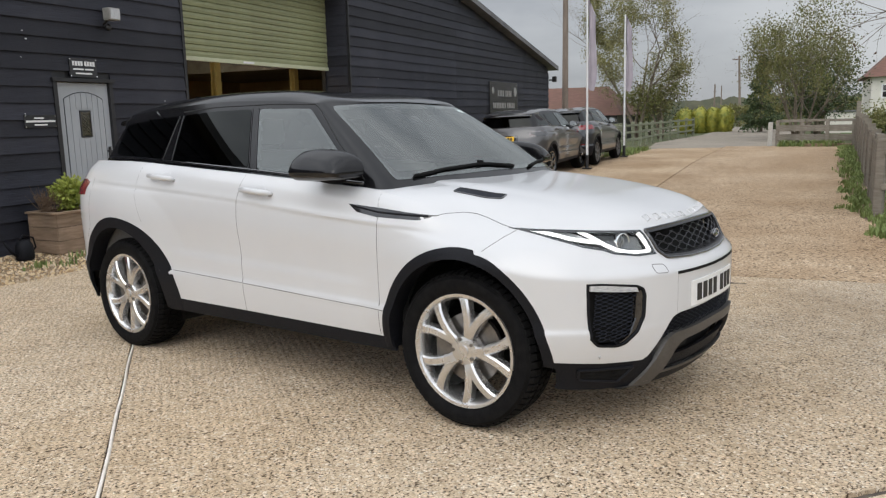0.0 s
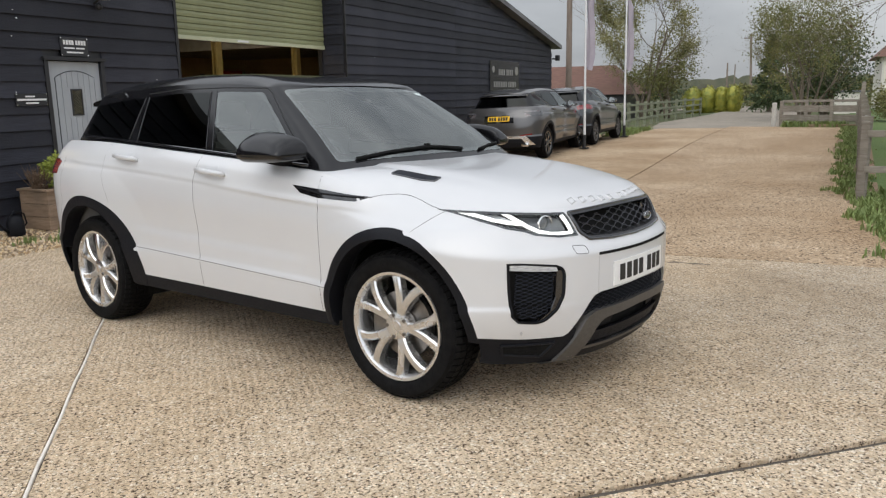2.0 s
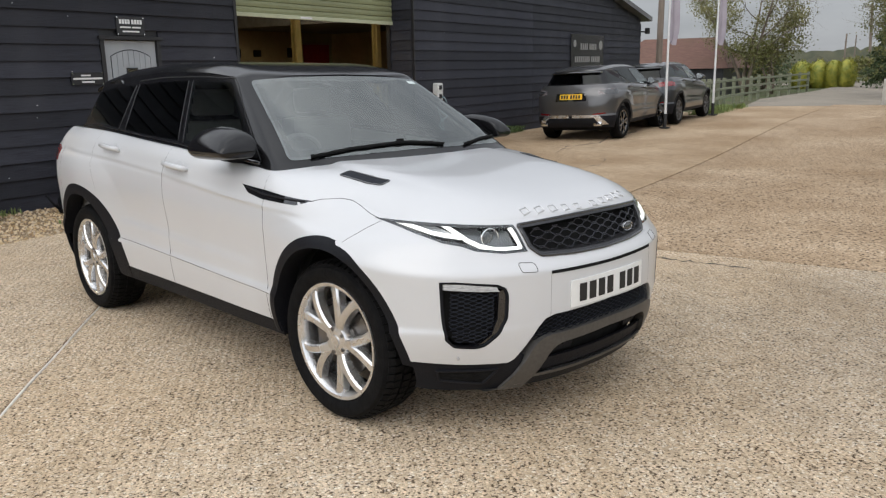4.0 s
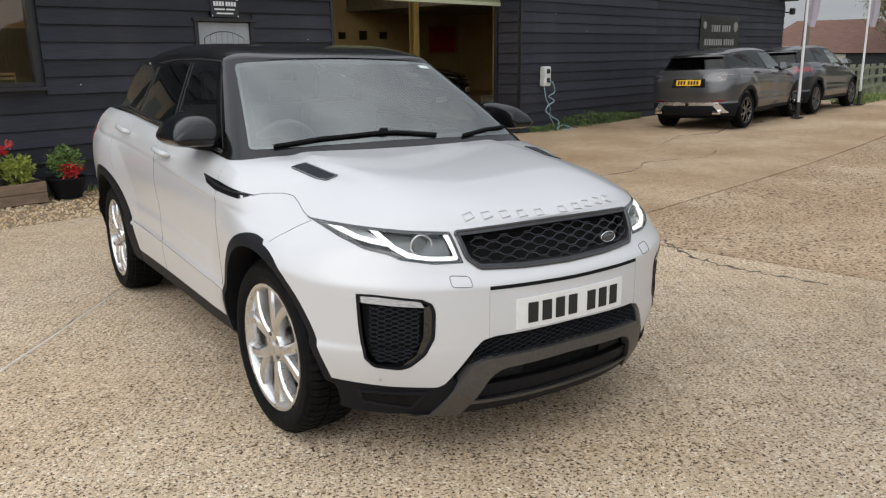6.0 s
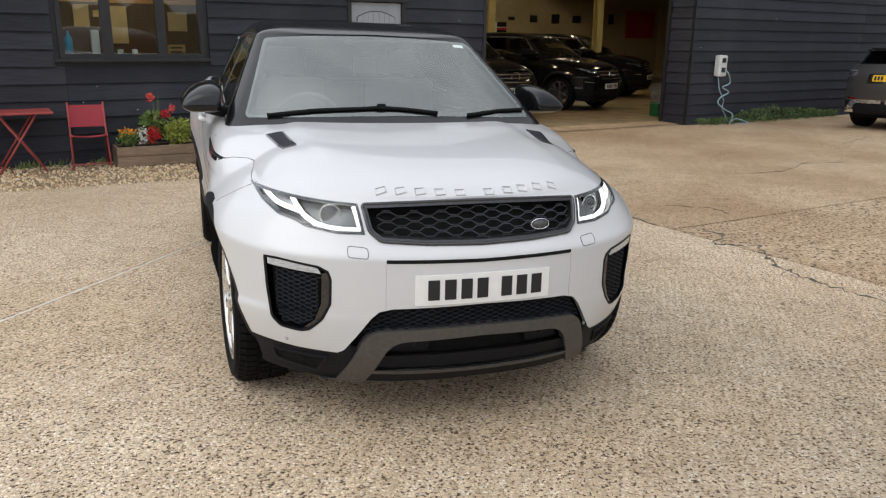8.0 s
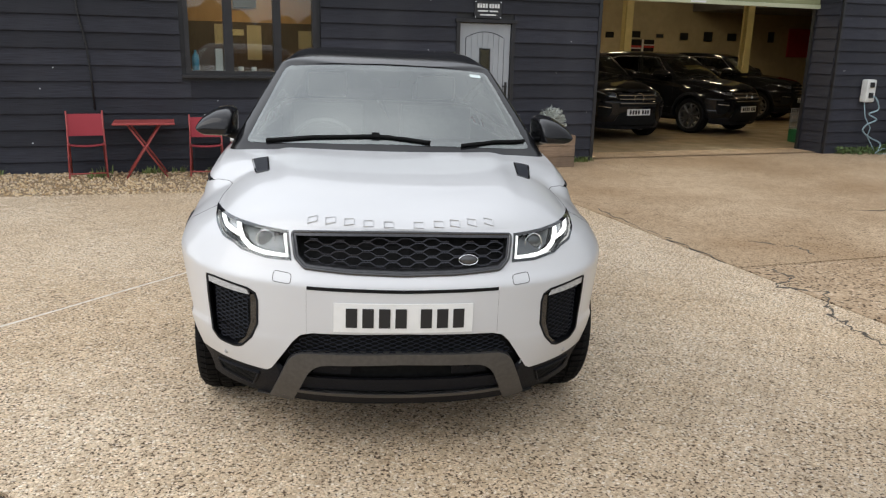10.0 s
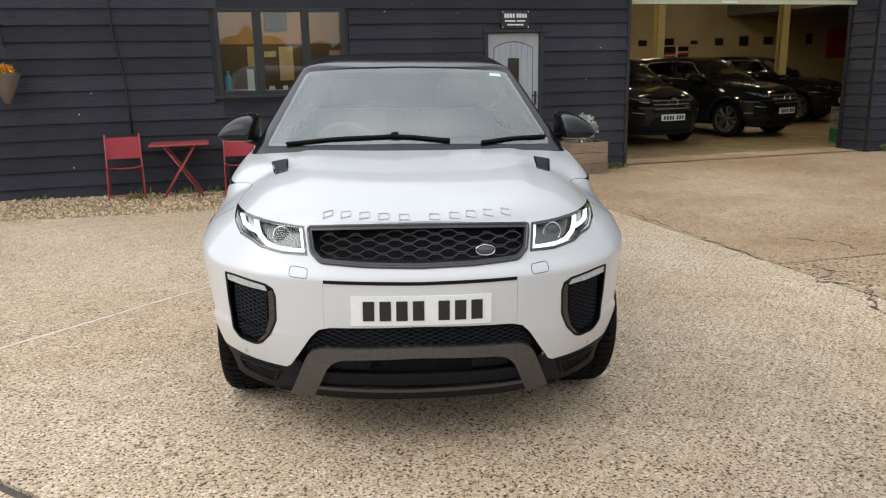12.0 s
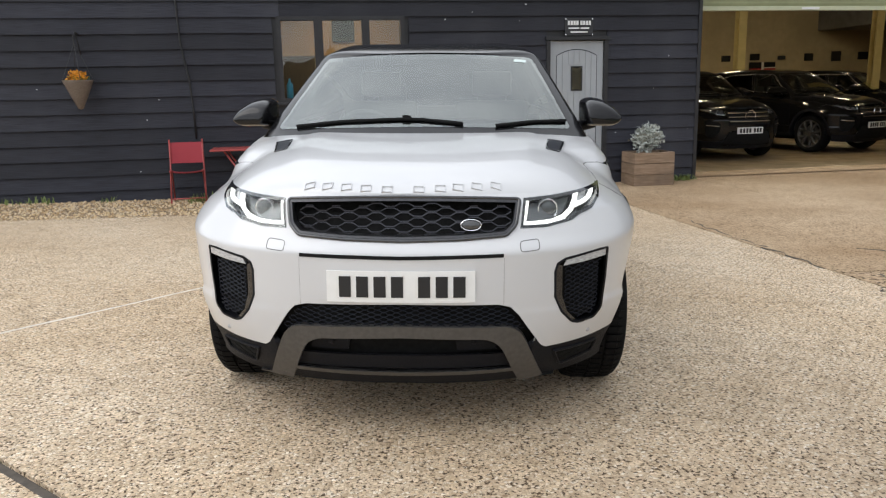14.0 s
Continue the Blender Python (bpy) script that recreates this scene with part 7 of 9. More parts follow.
cart = new("tool_crate", None)
cart.matrix_world = at_barn(10.8, 8.86, lie_uv(10.8, 8.86) + 0.013)
tagged(cart, "green plastic crate under a grey wire basket in the garage", "crate")
part("crate", boxes(((-0.12, -0.12, 0), (0.12, 0.12, 0.26)), bevel=0.02), M["green_plastic"], cart)
bm = bmesh.new()
for k in range(6):
    x = -0.11 + 0.044 * k
    box(bm, (x - 0.006, -0.115, 0.26), (x + 0.006, -0.105, 0.66))
    box(bm, (x - 0.006, 0.105, 0.26), (x + 0.006, 0.115, 0.66))
for z in (0.27, 0.4, 0.52, 0.64):
    box(bm, (-0.12, -0.12, z), (0.12, -0.1, z + 0.025))
    box(bm, (-0.12, 0.1, z), (0.12, 0.12, z + 0.025))
tagged(part("basket", bm, M["concrete_grey"], cart, "grey wire basket"), kind="stuff")
# ---- plants ----
M["leaf_green"] = shade("green_leaves", (0.1, 0.17, 0.035), (0.17, 0.26, 0.06), rough=0.6, scale=9, vary=0.1)
M["leaf_lime"] = shade("lime_leaves", (0.33, 0.36, 0.06), (0.22, 0.27, 0.045), rough=0.6, scale=9)
M["leaf_dark"] = shade("dark_green_leaves", (0.035, 0.058, 0.02), (0.065, 0.095, 0.03), rough=0.6, scale=4)
M["leaf_olive"] = shade("autumn_olive_leaves", (0.12, 0.135, 0.035), (0.19, 0.17, 0.055), rough=0.6, scale=3)
M["leaf_pale"] = shade("pale_autumn_leaves", (0.27, 0.24, 0.1), (0.17, 0.175, 0.06), rough=0.6, scale=3)
M["leaf_silver"] = shade("silver_felted_leaves", (0.5, 0.52, 0.48), (0.38, 0.41, 0.37), rough=0.8, scale=12)
M["hedge_gold"] = shade("golden_hedge_leaves", (0.36, 0.33, 0.045), (0.19, 0.22, 0.032), rough=0.6, scale=4)
M["leaf_weed"] = shade("dull_weed_leaves", (0.06, 0.1, 0.028), (0.1, 0.15, 0.045), rough=0.7, scale=3)
M["leaf_grass"] = shade("weed_leaves", (0.12, 0.17, 0.045), (0.2, 0.25, 0.075), rough=0.7, scale=2.5)
M["twig"] = shade("brown_twigs", (0.1, 0.065, 0.04), (0.14, 0.09, 0.055), rough=0.9, scale=20)
M["bark"] = shade("grey_brown_bark", (0.13, 0.1, 0.075), (0.2, 0.165, 0.125), rough=0.9, scale=12, stretch=(1, 1, 0.2), bump=0.5)
M["petal_red"] = shade("red_petals", (0.55, 0.015, 0.02), (0.42, 0.01, 0.015), rough=0.6, scale=20)
M["petal_pink"] = shade("coral_petals", (0.75, 0.12, 0.09), (0.6, 0.08, 0.08), rough=0.6, scale=20)
M["petal_white"] = shade("white_petals", (0.75, 0.74, 0.7), rough=0.6)
M["petal_orange"] = shade("orange_petals", (0.75, 0.28, 0.015), (0.8, 0.38, 0.02), rough=0.6, scale=20)
M["old_wood"] = shade("weathered_planter_wood", (0.2, 0.135, 0.085), (0.29, 0.205, 0.14), rough=0.8, scale=5, stretch=(1, 1, 7), bump=0.3, stain=(0.14, 0.1, 0.07), stain_scale=3, vary=0.12)
M["soil"] = shade("dark_soil", (0.03, 0.022, 0.016), (0.05, 0.038, 0.028), rough=0.95, scale=25, bump=0.5)
M["red_frame"] = shade("red_painted_steel", (0.42, 0.075, 0.07), (0.36, 0.06, 0.055), rough=0.4, scale=20, stain=(0.28, 0.06, 0.05), stain_scale=6)
M["red_sling"] = shade("faded_red_mesh_fabric", (0.4, 0.05, 0.065), (0.34, 0.04, 0.055), rough=0.8, scale=220, bump=0.2)
M["wicker"] = shade("grey_wicker", (0.24, 0.19, 0.15), (0.15, 0.115, 0.09), rough=0.9, scale=60, stretch=(1, 1, 3), bump=0.6)

rng = random.Random(7)


def leaf_cloud(n, size, place, up=0.3, cup=0.25, rnd=None):
    """Many small leaves, each a folded kite, at places drawn from place()."""
    rnd = rnd or rng
    vs, fs = [], []
    for _ in range(n):
        p, out = place(rnd)
        s = size * rnd.uniform(0.6, 1.25)
        d = Vector((rnd.gauss(0, 1), rnd.gauss(0, 1), rnd.gauss(up, 0.8))) + out
        d = d.normalized() if d.length > 1e-3 else Vector((0, 0, 1))
        side = d.cross(Vector((rnd.gauss(0, 1), rnd.gauss(0, 1), rnd.gauss(0, 1))))
        if side.length < 1e-3:
            continue
        side.normalize()
        nrm = d.cross(side)
        k = len(vs)
        vs += [p, p + d * s * 0.5 + side * s * 0.32 + nrm * s * cup * 0.4, p + d * s, p + d * s * 0.5 - side * s * 0.32 + nrm * s * cup * 0.4]
        fs += [(k, k + 1, k + 2), (k, k + 2, k + 3)]
    me = bpy.data.meshes.new("leaves")
    me.from_pydata([tuple(v) for v in vs], [], fs)
    return me


def leaves(name, me, mat, parent, label=""):
    me.materials.append(mat)
    ob = new(name, me)
    ob.parent = parent
    if label:
        ob["label"] = label
    return ob


def blob(c, r, shell=0.5):
    """Places in a lumpy ball, mostly near its outside."""
    c, r = Vector(c), Vector(r if isinstance(r, (tuple, list)) else (r, r, r))

    def pick(rnd):
        d = Vector((rnd.gauss(0, 1), rnd.gauss(0, 1), rnd.gauss(0, 1))).normalized()
        k = (shell + (1 - shell) * rnd.random()) * (0.82 + 0.25 * noise.noise(d * 2.3 + c * 3.1))
        return c + Vector((d.x * r.x, d.y * r.y, d.z * r.z)) * k, d * 0.9
    return pick


def crate(parent, wd, dp, hh, rows=3, lip=True):
    """A box of weathered boards with corner posts."""
    t = 0.025
    for i in range(rows):
        z0, z1 = hh * i / rows + 0.003, hh * (i + 1) / rows - 0.003
        for lo, hi in (((-wd / 2, -dp / 2, z0), (wd / 2, -dp / 2 + t, z1)), ((-wd / 2, dp / 2 - t, z0), (wd / 2, dp / 2, z1)),
                       ((-wd / 2, -dp / 2 + t, z0), (-wd / 2 + t, dp / 2 - t, z1)), ((wd / 2 - t, -dp / 2 + t, z0), (wd / 2, dp / 2 - t, z1))):
            part("board", boxes((lo, hi), bevel=0.004), M["old_wood"], parent)
    if lip:
        for lo, hi in (((-wd / 2 - 0.02, -dp / 2 - 0.02, hh), (wd / 2 + 0.02, -dp / 2 + 0.05, hh + 0.025)), ((-wd / 2 - 0.02, dp / 2 - 0.05, hh), (wd / 2 + 0.02, dp / 2 + 0.02, hh + 0.025)),
                       ((-wd / 2 - 0.02, -dp / 2 + 0.05, hh), (-wd / 2 + 0.05, dp / 2 - 0.05, hh + 0.025)), ((wd / 2 - 0.05, -dp / 2 + 0.05, hh), (wd / 2 + 0.02, dp / 2 - 0.05, hh + 0.025))):
            part("rim_board", boxes((lo, hi), bevel=0.004), M["old_wood"], parent)
    part("soil", boxes(((-wd / 2 + t, -dp / 2 + t, hh * 0.55), (wd / 2 - t, dp / 2 - t, hh * 0.9))), M["soil"], parent)


def twigs(n, c, r, hh, rnd):
    bm = bmesh.new()
    for _ in range(n):
        a = Vector((c[0] + rnd.uniform(-r, r) * 0.5, c[1] + rnd.uniform(-r, r) * 0.5, c[2]))
        b = a + Vector((rnd.uniform(-r, r), rnd.uniform(-r, r), hh * rnd.uniform(0.6, 1.1)))
        tube(bm, [a, a.lerp(b, 0.5) + Vector((rnd.uniform(-1, 1) * 0.02, 0, 0.01)), b], [0.004, 0.003, 0.0015], 4)
    return bm


# planter by the door
pl = new("planter", None)
pl.matrix_world = at_barn(2.62, 6.95)
tagged(pl, "square weathered wooden planter with a lime green shrub", "planter")
crate(pl, 0.62, 0.5, 0.47)
leaves("shrub", leaf_cloud(1500, 0.055, blob((0.1, 0, 0.68), (0.3, 0.24, 0.24), 0.3)), M["leaf_lime"], pl, "lime green leafy shrub")
tagged(part("heather", twigs(60, (-0.22, 0, 0.45), 0.14, 0.33, rng), M["twig"], pl, "brown dried heather"), kind="stuff")
leaves("heather_leaves", leaf_cloud(300, 0.025, blob((-0.24, 0, 0.62), (0.13, 0.15, 0.2), 0.1)), M["twig"], pl)

# planter with the silver shrub
pl = new("planter", None)
pl.matrix_world = at_barn(4.38, 7.0)
tagged(pl, "weathered wooden planter with a silver-leaved shrub", "planter")
crate(pl, 0.6, 0.46, 0.47, lip=False)
leaves("shrub", leaf_cloud(1400, 0.05, blob((0, 0, 0.66), (0.27, 0.22, 0.24), 0.3)), M["leaf_silver"], pl, "silver-grey felted shrub")

# trough of flowers under the window
pl = new("flower_trough", None)
pl.matrix_world = at_barn(0.2, 7.02)
tagged(pl, "long wooden trough of red, white and orange flowers", "planter")
crate(pl, 0.98, 0.36, 0.24, rows=2, lip=False)
for c, r, n, s, mat, nm in (((-0.33, 0, 0.32), (0.16, 0.16, 0.12), 420, 0.035, "leaf_green", "foliage"), ((0.25, -0.03, 0.38), (0.22, 0.18, 0.2), 900, 0.045, "leaf_lime", "foliage"),
                            ((-0.02, 0.06, 0.45), (0.18, 0.14, 0.24), 600, 0.05, "leaf_green", "foliage"), ((-0.33, -0.05, 0.4), (0.14, 0.12, 0.06), 130, 0.028, "petal_orange", "orange_flowers"),
                            ((-0.16, -0.1, 0.36), (0.08, 0.06, 0.13), 150, 0.03, "petal_white", "white_flowers"), ((-0.05, -0.13, 0.36), (0.1, 0.06, 0.12), 260, 0.035, "petal_red", "red_flowers"),
                            ((0.13, -0.02, 0.6), (0.06, 0.06, 0.06), 110, 0.035, "petal_red", "red_flowers"), ((0.02, 0.02, 0.56), (0.05, 0.05, 0.05), 70, 0.03, "petal_red", "red_flowers"), ((-0.03, 0.0, 0.8), (0.05, 0.05, 0.05), 90, 0.035, "petal_pink", "coral_flower"), ((0.23, 0.02, 0.66), (0.045, 0.045, 0.045), 70, 0.03, "petal_pink", "coral_flower")):
    ob = leaves(nm, leaf_cloud(n, s, blob(c, r, 0.3)), M[mat], pl)
    ob["kind"] = "stuff"
tagged(part("stem", twigs(9, (0.02, 0, 0.3), 0.06, 0.5, rng), M["leaf_green"], pl), kind="stuff")

pl = new("flower_tub", None)
pl.matrix_world = at_barn(0.97, 7.0)
tagged(pl, "dark round tub of leafy red flowers", "planter")
bm = bmesh.new()
lathe(bm, [(0.15, 0.0), (0.21, 0.22), (0.225, 0.24), (0.205, 0.245), (0.19, 0.2), (0.0001, 0.2)], 28, axis="z")
part("tub", bm, M["plastic"], pl, smooth=40)
leaves("foliage", leaf_cloud(900, 0.045, blob((0, 0, 0.42), (0.26, 0.2, 0.2), 0.3)), M["leaf_green"], pl)["kind"] = "stuff"
leaves("red_flowers", leaf_cloud(260, 0.035, blob((0.02, -0.13, 0.33), (0.16, 0.09, 0.11), 0.3)), M["petal_red"], pl)["kind"] = "stuff"

# hanging basket
hb = new("hanging_basket", None)
hb.matrix_world = BARN
tagged(hb, "conical grey wicker hanging basket with orange flowers", "hanging basket")
hu, hv = -3.2, V0 - 0.3
bm = bmesh.new()
lathe(bm, [(0.0001, 1.14), (0.03, 1.15), (0.11, 1.33), (0.175, 1.48), (0.185, 1.5), (0.17, 1.5), (0.1, 1.4)], 26, axis="z", m=Matrix.Translation((hu, hv, 0)))
part("cone", bm, M["wicker"], hb, smooth=50)
bm = bmesh.new()
for k in range(4):
    a = k * math.pi / 2 + 0.4
    tube(bm, [(hu + 0.18 * math.cos(a), hv + 0.18 * math.sin(a), 1.5), (hu, hv, 1.95)], 0.004, 4)
tube(bm, [(hu, V0 - 0.03, 2.06), (hu, V0 - 0.2, 2.09), (hu, hv, 2.02), (hu, hv, 1.95)], 0.009, 6)
tube(bm, [(hu, V0 - 0.03, 1.82), (hu, V0 - 0.18, 2.07)], 0.007, 6)
part("hanging_bracket", bm, M["iron"], hb)
leaves("orange_flowers", leaf_cloud(420, 0.035, blob((hu, hv, 1.54), (0.15, 0.15, 0.09), 0.2)), M["petal_orange"], hb)["kind"] = "stuff"
leaves("foliage", leaf_cloud(120, 0.03, blob((hu, hv, 1.52), (0.17, 0.17, 0.05), 0.2)), M["leaf_green"], hb)["kind"] = "stuff"

# watering can by the planter
wc = new("watering_can", None)
wc.matrix_world = at_barn(1.93, 6.8) @ Matrix.Scale(0.8, 4)
tagged(wc, "dark green plastic watering can on the gravel", "watering can")
bm = bmesh.new()
lathe(bm, [(0.0001, 0.0), (0.11, 0.0), (0.125, 0.03), (0.12, 0.2), (0.08, 0.28), (0.05, 0.29), (0.0001, 0.285)], 22, axis="z")
part("can", bm, M["plastic"], wc, smooth=40)
bm = bmesh.new()
tube(bm, [(-0.1, 0, 0.06), (-0.2, 0, 0.14), (-0.3, 0, 0.3)], [0.03, 0.02, 0.015], 8)
part("spout", bm, M["plastic"], wc, smooth=50)
bm = bmesh.new()
tube(bm, [(0.1, 0, 0.08), (0.18, 0, 0.16), (0.15, 0, 0.3), (0.0, 0, 0.36), (-0.06, 0, 0.28)], 0.013, 7)
part("handle", bm, M["plastic"], wc, smooth=50)


# folding chairs and table
def garden_chair():
    c = new("garden_chair", None)
    tagged(c, "red folding garden chair with faded mesh sling seat", "chair", "garden chairs")
    for x in (-0.215, 0.215):
        bm = bmesh.new()
        tube(bm, [(x, 0.14, 0.84), (x, 0.1, 0.6), (x * 1.02, 0.04, 0.42), (x * 1.05, -0.16, 0.0)], 0.011, 8)
        part("back_leg", bm, M["red_frame"], c, smooth=60)
        bm = bmesh.new()
        tube(bm, [(x * 0.94, -0.22, 0.43), (x * 0.94, 0.02, 0.41), (x * 0.98, 0.22, 0.0)], 0.011, 8)
        part("front_leg", bm, M["red_frame"], c, smooth=60)
        bm = bmesh.new()
        tube(bm, [(x * 0.96, -0.24, 0.44), (x * 0.96, 0.18, 0.415)], 0.011, 8)
        part("seat_rail", bm, M["red_frame"], c, smooth=60)
    for nm, rows in (("back_sling", [(0.135, 0.8), (0.125, 0.74), (0.115, 0.66), (0.105, 0.55), (0.1, 0.52)]), ("seat_sling", [(-0.25, 0.445), (-0.1, 0.42), (0.05, 0.405), (0.17, 0.41)])):
        bm = bmesh.new()
        vs = []
        for y, z in rows:
            vs.append([bm.verts.new((x, y + 0.02 * (1 - (x / 0.21) ** 2), z - (0.02 * (1 - (x / 0.21) ** 2) if nm == "seat_sling" else 0))) for x in [-0.21 + 0.42 * k / 8 for k in range(9)]])
        for a, b in zip(vs, vs[1:]):
            for k in range(8):
                bm.faces.new((a[k], a[k + 1], b[k + 1], b[k]))
        ext = bmesh.ops.extrude_face_region(bm, geom=list(bm.faces))["geom"]
        for g in ext:
            if isinstance(g, bmesh.types.BMVert):
                g.co += Vector((0, 0.006 if nm == "back_sling" else 0, -0.006 if nm == "seat_sling" else 0))
        bmesh.ops.recalc_face_normals(bm, faces=list(bm.faces))
        part(nm, bm, M["red_sling"], c, smooth=40)
    bm = bmesh.new()
    tube(bm, [(-0.22, -0.13, 0.06), (0.22, -0.13, 0.06)], 0.009, 7)
    part("stretcher", bm, M["red_frame"], c, smooth=60)
    return c


chair = garden_chair()
chair.matrix_world = at_barn(-1.97, 6.98, None, 4) @ Matrix.Scale(0.95, 4)
copy_thing(chair, at_barn(-0.56, 7.0, None, -3) @ Matrix.Scale(0.95, 4))

tb = new("garden_table", None)
tb.matrix_world = at_barn(-1.29, 7.02) @ Matrix.Scale(0.95, 4)
tagged(tb, "red folding metal garden table with crossed legs", "table")
part("tabletop", boxes(((-0.38, -0.28, 0.69), (0.38, 0.28, 0.715)), bevel=0.008), M["red_frame"], tb)
for y, s in ((-0.22, 1), (-0.19, -1), (0.22, 1), (0.19, -1)):
    bm = bmesh.new()
    tube(bm, [(-0.25 * s, y, 0.0), (0.2 * s, y, 0.69)], 0.0125, 7)
    part("leg", bm, M["red_frame"], tb, smooth=60)
for x, z in ((-0.22, 0.05), (0.22, 0.05), (0.0, 0.385)):
    bm = bmesh.new()
    tube(bm, [(x, -0.22, z), (x, 0.22, z)], 0.009, 7)
    part("cross_bar", bm, M["red_frame"], tb, smooth=60)


# weeds along the walls and in the gravel
def tuft_cloud(spots, n, hh, size):
    vs, fs = [], []
    for u, v in spots:
        x0, y0 = uv(u, v)
        for _ in range(n):
            x, y = x0 + rng.gauss(0, 0.07), y0 + rng.gauss(0, 0.05)
            z = lie(x, y) - 0.01
            a = rng.uniform(0, 6.28)
            lean = rng.uniform(0.1, 0.8)
            h = hh * rng.uniform(0.4, 1.2)
            w = size * rng.uniform(0.5, 1.2)
            d, s = Vector((math.cos(a), math.sin(a), 0)), Vector((-math.sin(a), math.cos(a), 0))
            k = len(vs)
            p = Vector((x, y, z))
            vs += [p - s * w, p + s * w, p + d * h * lean * 0.4 + Vector((0, 0, h * 0.65)) + s * w, p + d * h * lean * 0.4 + Vector((0, 0, h * 0.65)) - s * w, p + d * h * lean + Vector((0, 0, h))]
            fs += [(k, k + 1, k + 2, k + 3), (k + 3, k + 2, k + 4)]
    me = bpy.data.meshes.new("weeds")
    me.from_pydata([tuple(v) for v in vs], [], fs)
    return me


def weeds(name, spots, n, hh, size, mat, label):
    me = tuft_cloud(spots, n, hh, size)
    me.materials.append(M[mat])
    return tagged(new(name, me), label, "weeds", kind="stuff")


def weed_place(rd):
    u = 10.25 + 4.4 * rd.random()
    tall = 0.1 + 0.24 * max(0.0, min(1.0, (u - 11.2) / 0.5)) * (0.55 + 0.6 * noise.noise(Vector((u * 2.1, 3.3, 0)))) * max(0.35, min(1.0, (14.6 - u) / 1.6))
    v = V0 - 0.06 - rd.random() ** 1.6 * (0.1 + 0.5 * tall)
    x, y = uv(u, v)
    return Vector((x, y, lie(x, y) + tall * rd.random())), Vector((0, 0, 0.3))


me = leaf_cloud(1700, 0.055, weed_place)
me.materials.append(M["leaf_weed"])
tagged(new("wall_weeds", me), "leafy green weeds along the foot of the barn wall", "weeds", kind="stuff")
weeds("wall_grass", [(10.4 + 4.2 * k / 30 + rng.uniform(-0.1, 0.1), V0 - 0.1 - rng.random() ** 2 * 0.25) for k in range(30)], 14, 0.13, 0.006, "leaf_weed", "thin grass along the foot of the barn wall")
weeds("corner_weeds", [(4.75 + rng.uniform(0, 0.5), V0 - 0.12) for k in range(8)], 14, 0.1, 0.01, "leaf_grass", "small weeds at the foot of the boards")
weeds("gravel_weeds", [(rng.uniform(-5, 2.6), V0 - 0.08 - rng.random() * 0.08) for k in range(26)] + [(1.6, 6.2), (1.9, 6.05), (2.3, 6.35), (2.5, 6.2), (1.75, 6.3), (-1.85, 6.95), (-1.2, 7.2), (-1.9, 6.97)] * 2, 12, 0.09, 0.008, "leaf_grass", "sparse weeds in the gravel")

# loose stones of the gravel strip
st = bmesh.new()
bmesh.ops.create_icosphere(st, subdivisions=1, radius=1.0)
base_v, base_f = [v.co.copy() for v in st.verts], [[v.index for v in f.verts] for f in st.faces]
st.free()
vs, fs = [], []
for _ in range(5200):
    u, v = rng.uniform(-5.6, 2.68), rng.uniform(5.56, 7.36)
    if abs(v - 6.46) > 0.84 and rng.random() < 0.4:
        continue
    x, y = uv(u, v)
    s = rng.uniform(0.009, 0.02)
    m = Matrix.Translation((x, y, lie(x, y) - 0.008)) @ Euler((rng.uniform(0, 6), rng.uniform(0, 6), rng.uniform(0, 6))).to_matrix().to_4x4() @ Matrix.Diagonal((s * rng.uniform(0.8, 1.5), s, s * rng.uniform(0.5, 0.9), 1))
    k = len(vs)
    vs += [tuple(m @ p) for p in base_v]
    fs += [[k + i for i in f] for f in base_f]
me = bpy.data.meshes.new("gravel_stones")
me.from_pydata(vs, [], fs)
pebble = bpy.data.materials.new("golden_pebbles")
pebble.use_nodes = True
pn, pk = pebble.node_tree.nodes, pebble.node_tree.links
geo, rmp = pn.new("ShaderNodeNewGeometry"), pn.new("ShaderNodeValToRGB")
for q, c in ((0.0, (0.34, 0.22, 0.11)), (0.35, (0.6, 0.44, 0.25)), (0.7, (0.7, 0.57, 0.38)), (1.0, (0.5, 0.4, 0.3))):
    el = rmp.color_ramp.elements.new(q) if q not in (0.0, 1.0) else rmp.color_ramp.elements[0 if q == 0 else -1]
    el.color = rgb(c)
pk.new(geo.outputs["Random Per Island"], rmp.inputs["Fac"])
pk.new(rmp.outputs["Color"], pn["Principled BSDF"].inputs["Base Color"])
pn["Principled BSDF"].inputs["Roughness"].default_value = 0.75
me.materials.append(pebble)
tagged(new("gravel_stones", me), "loose golden gravel stones", "gravel", kind="stuff")

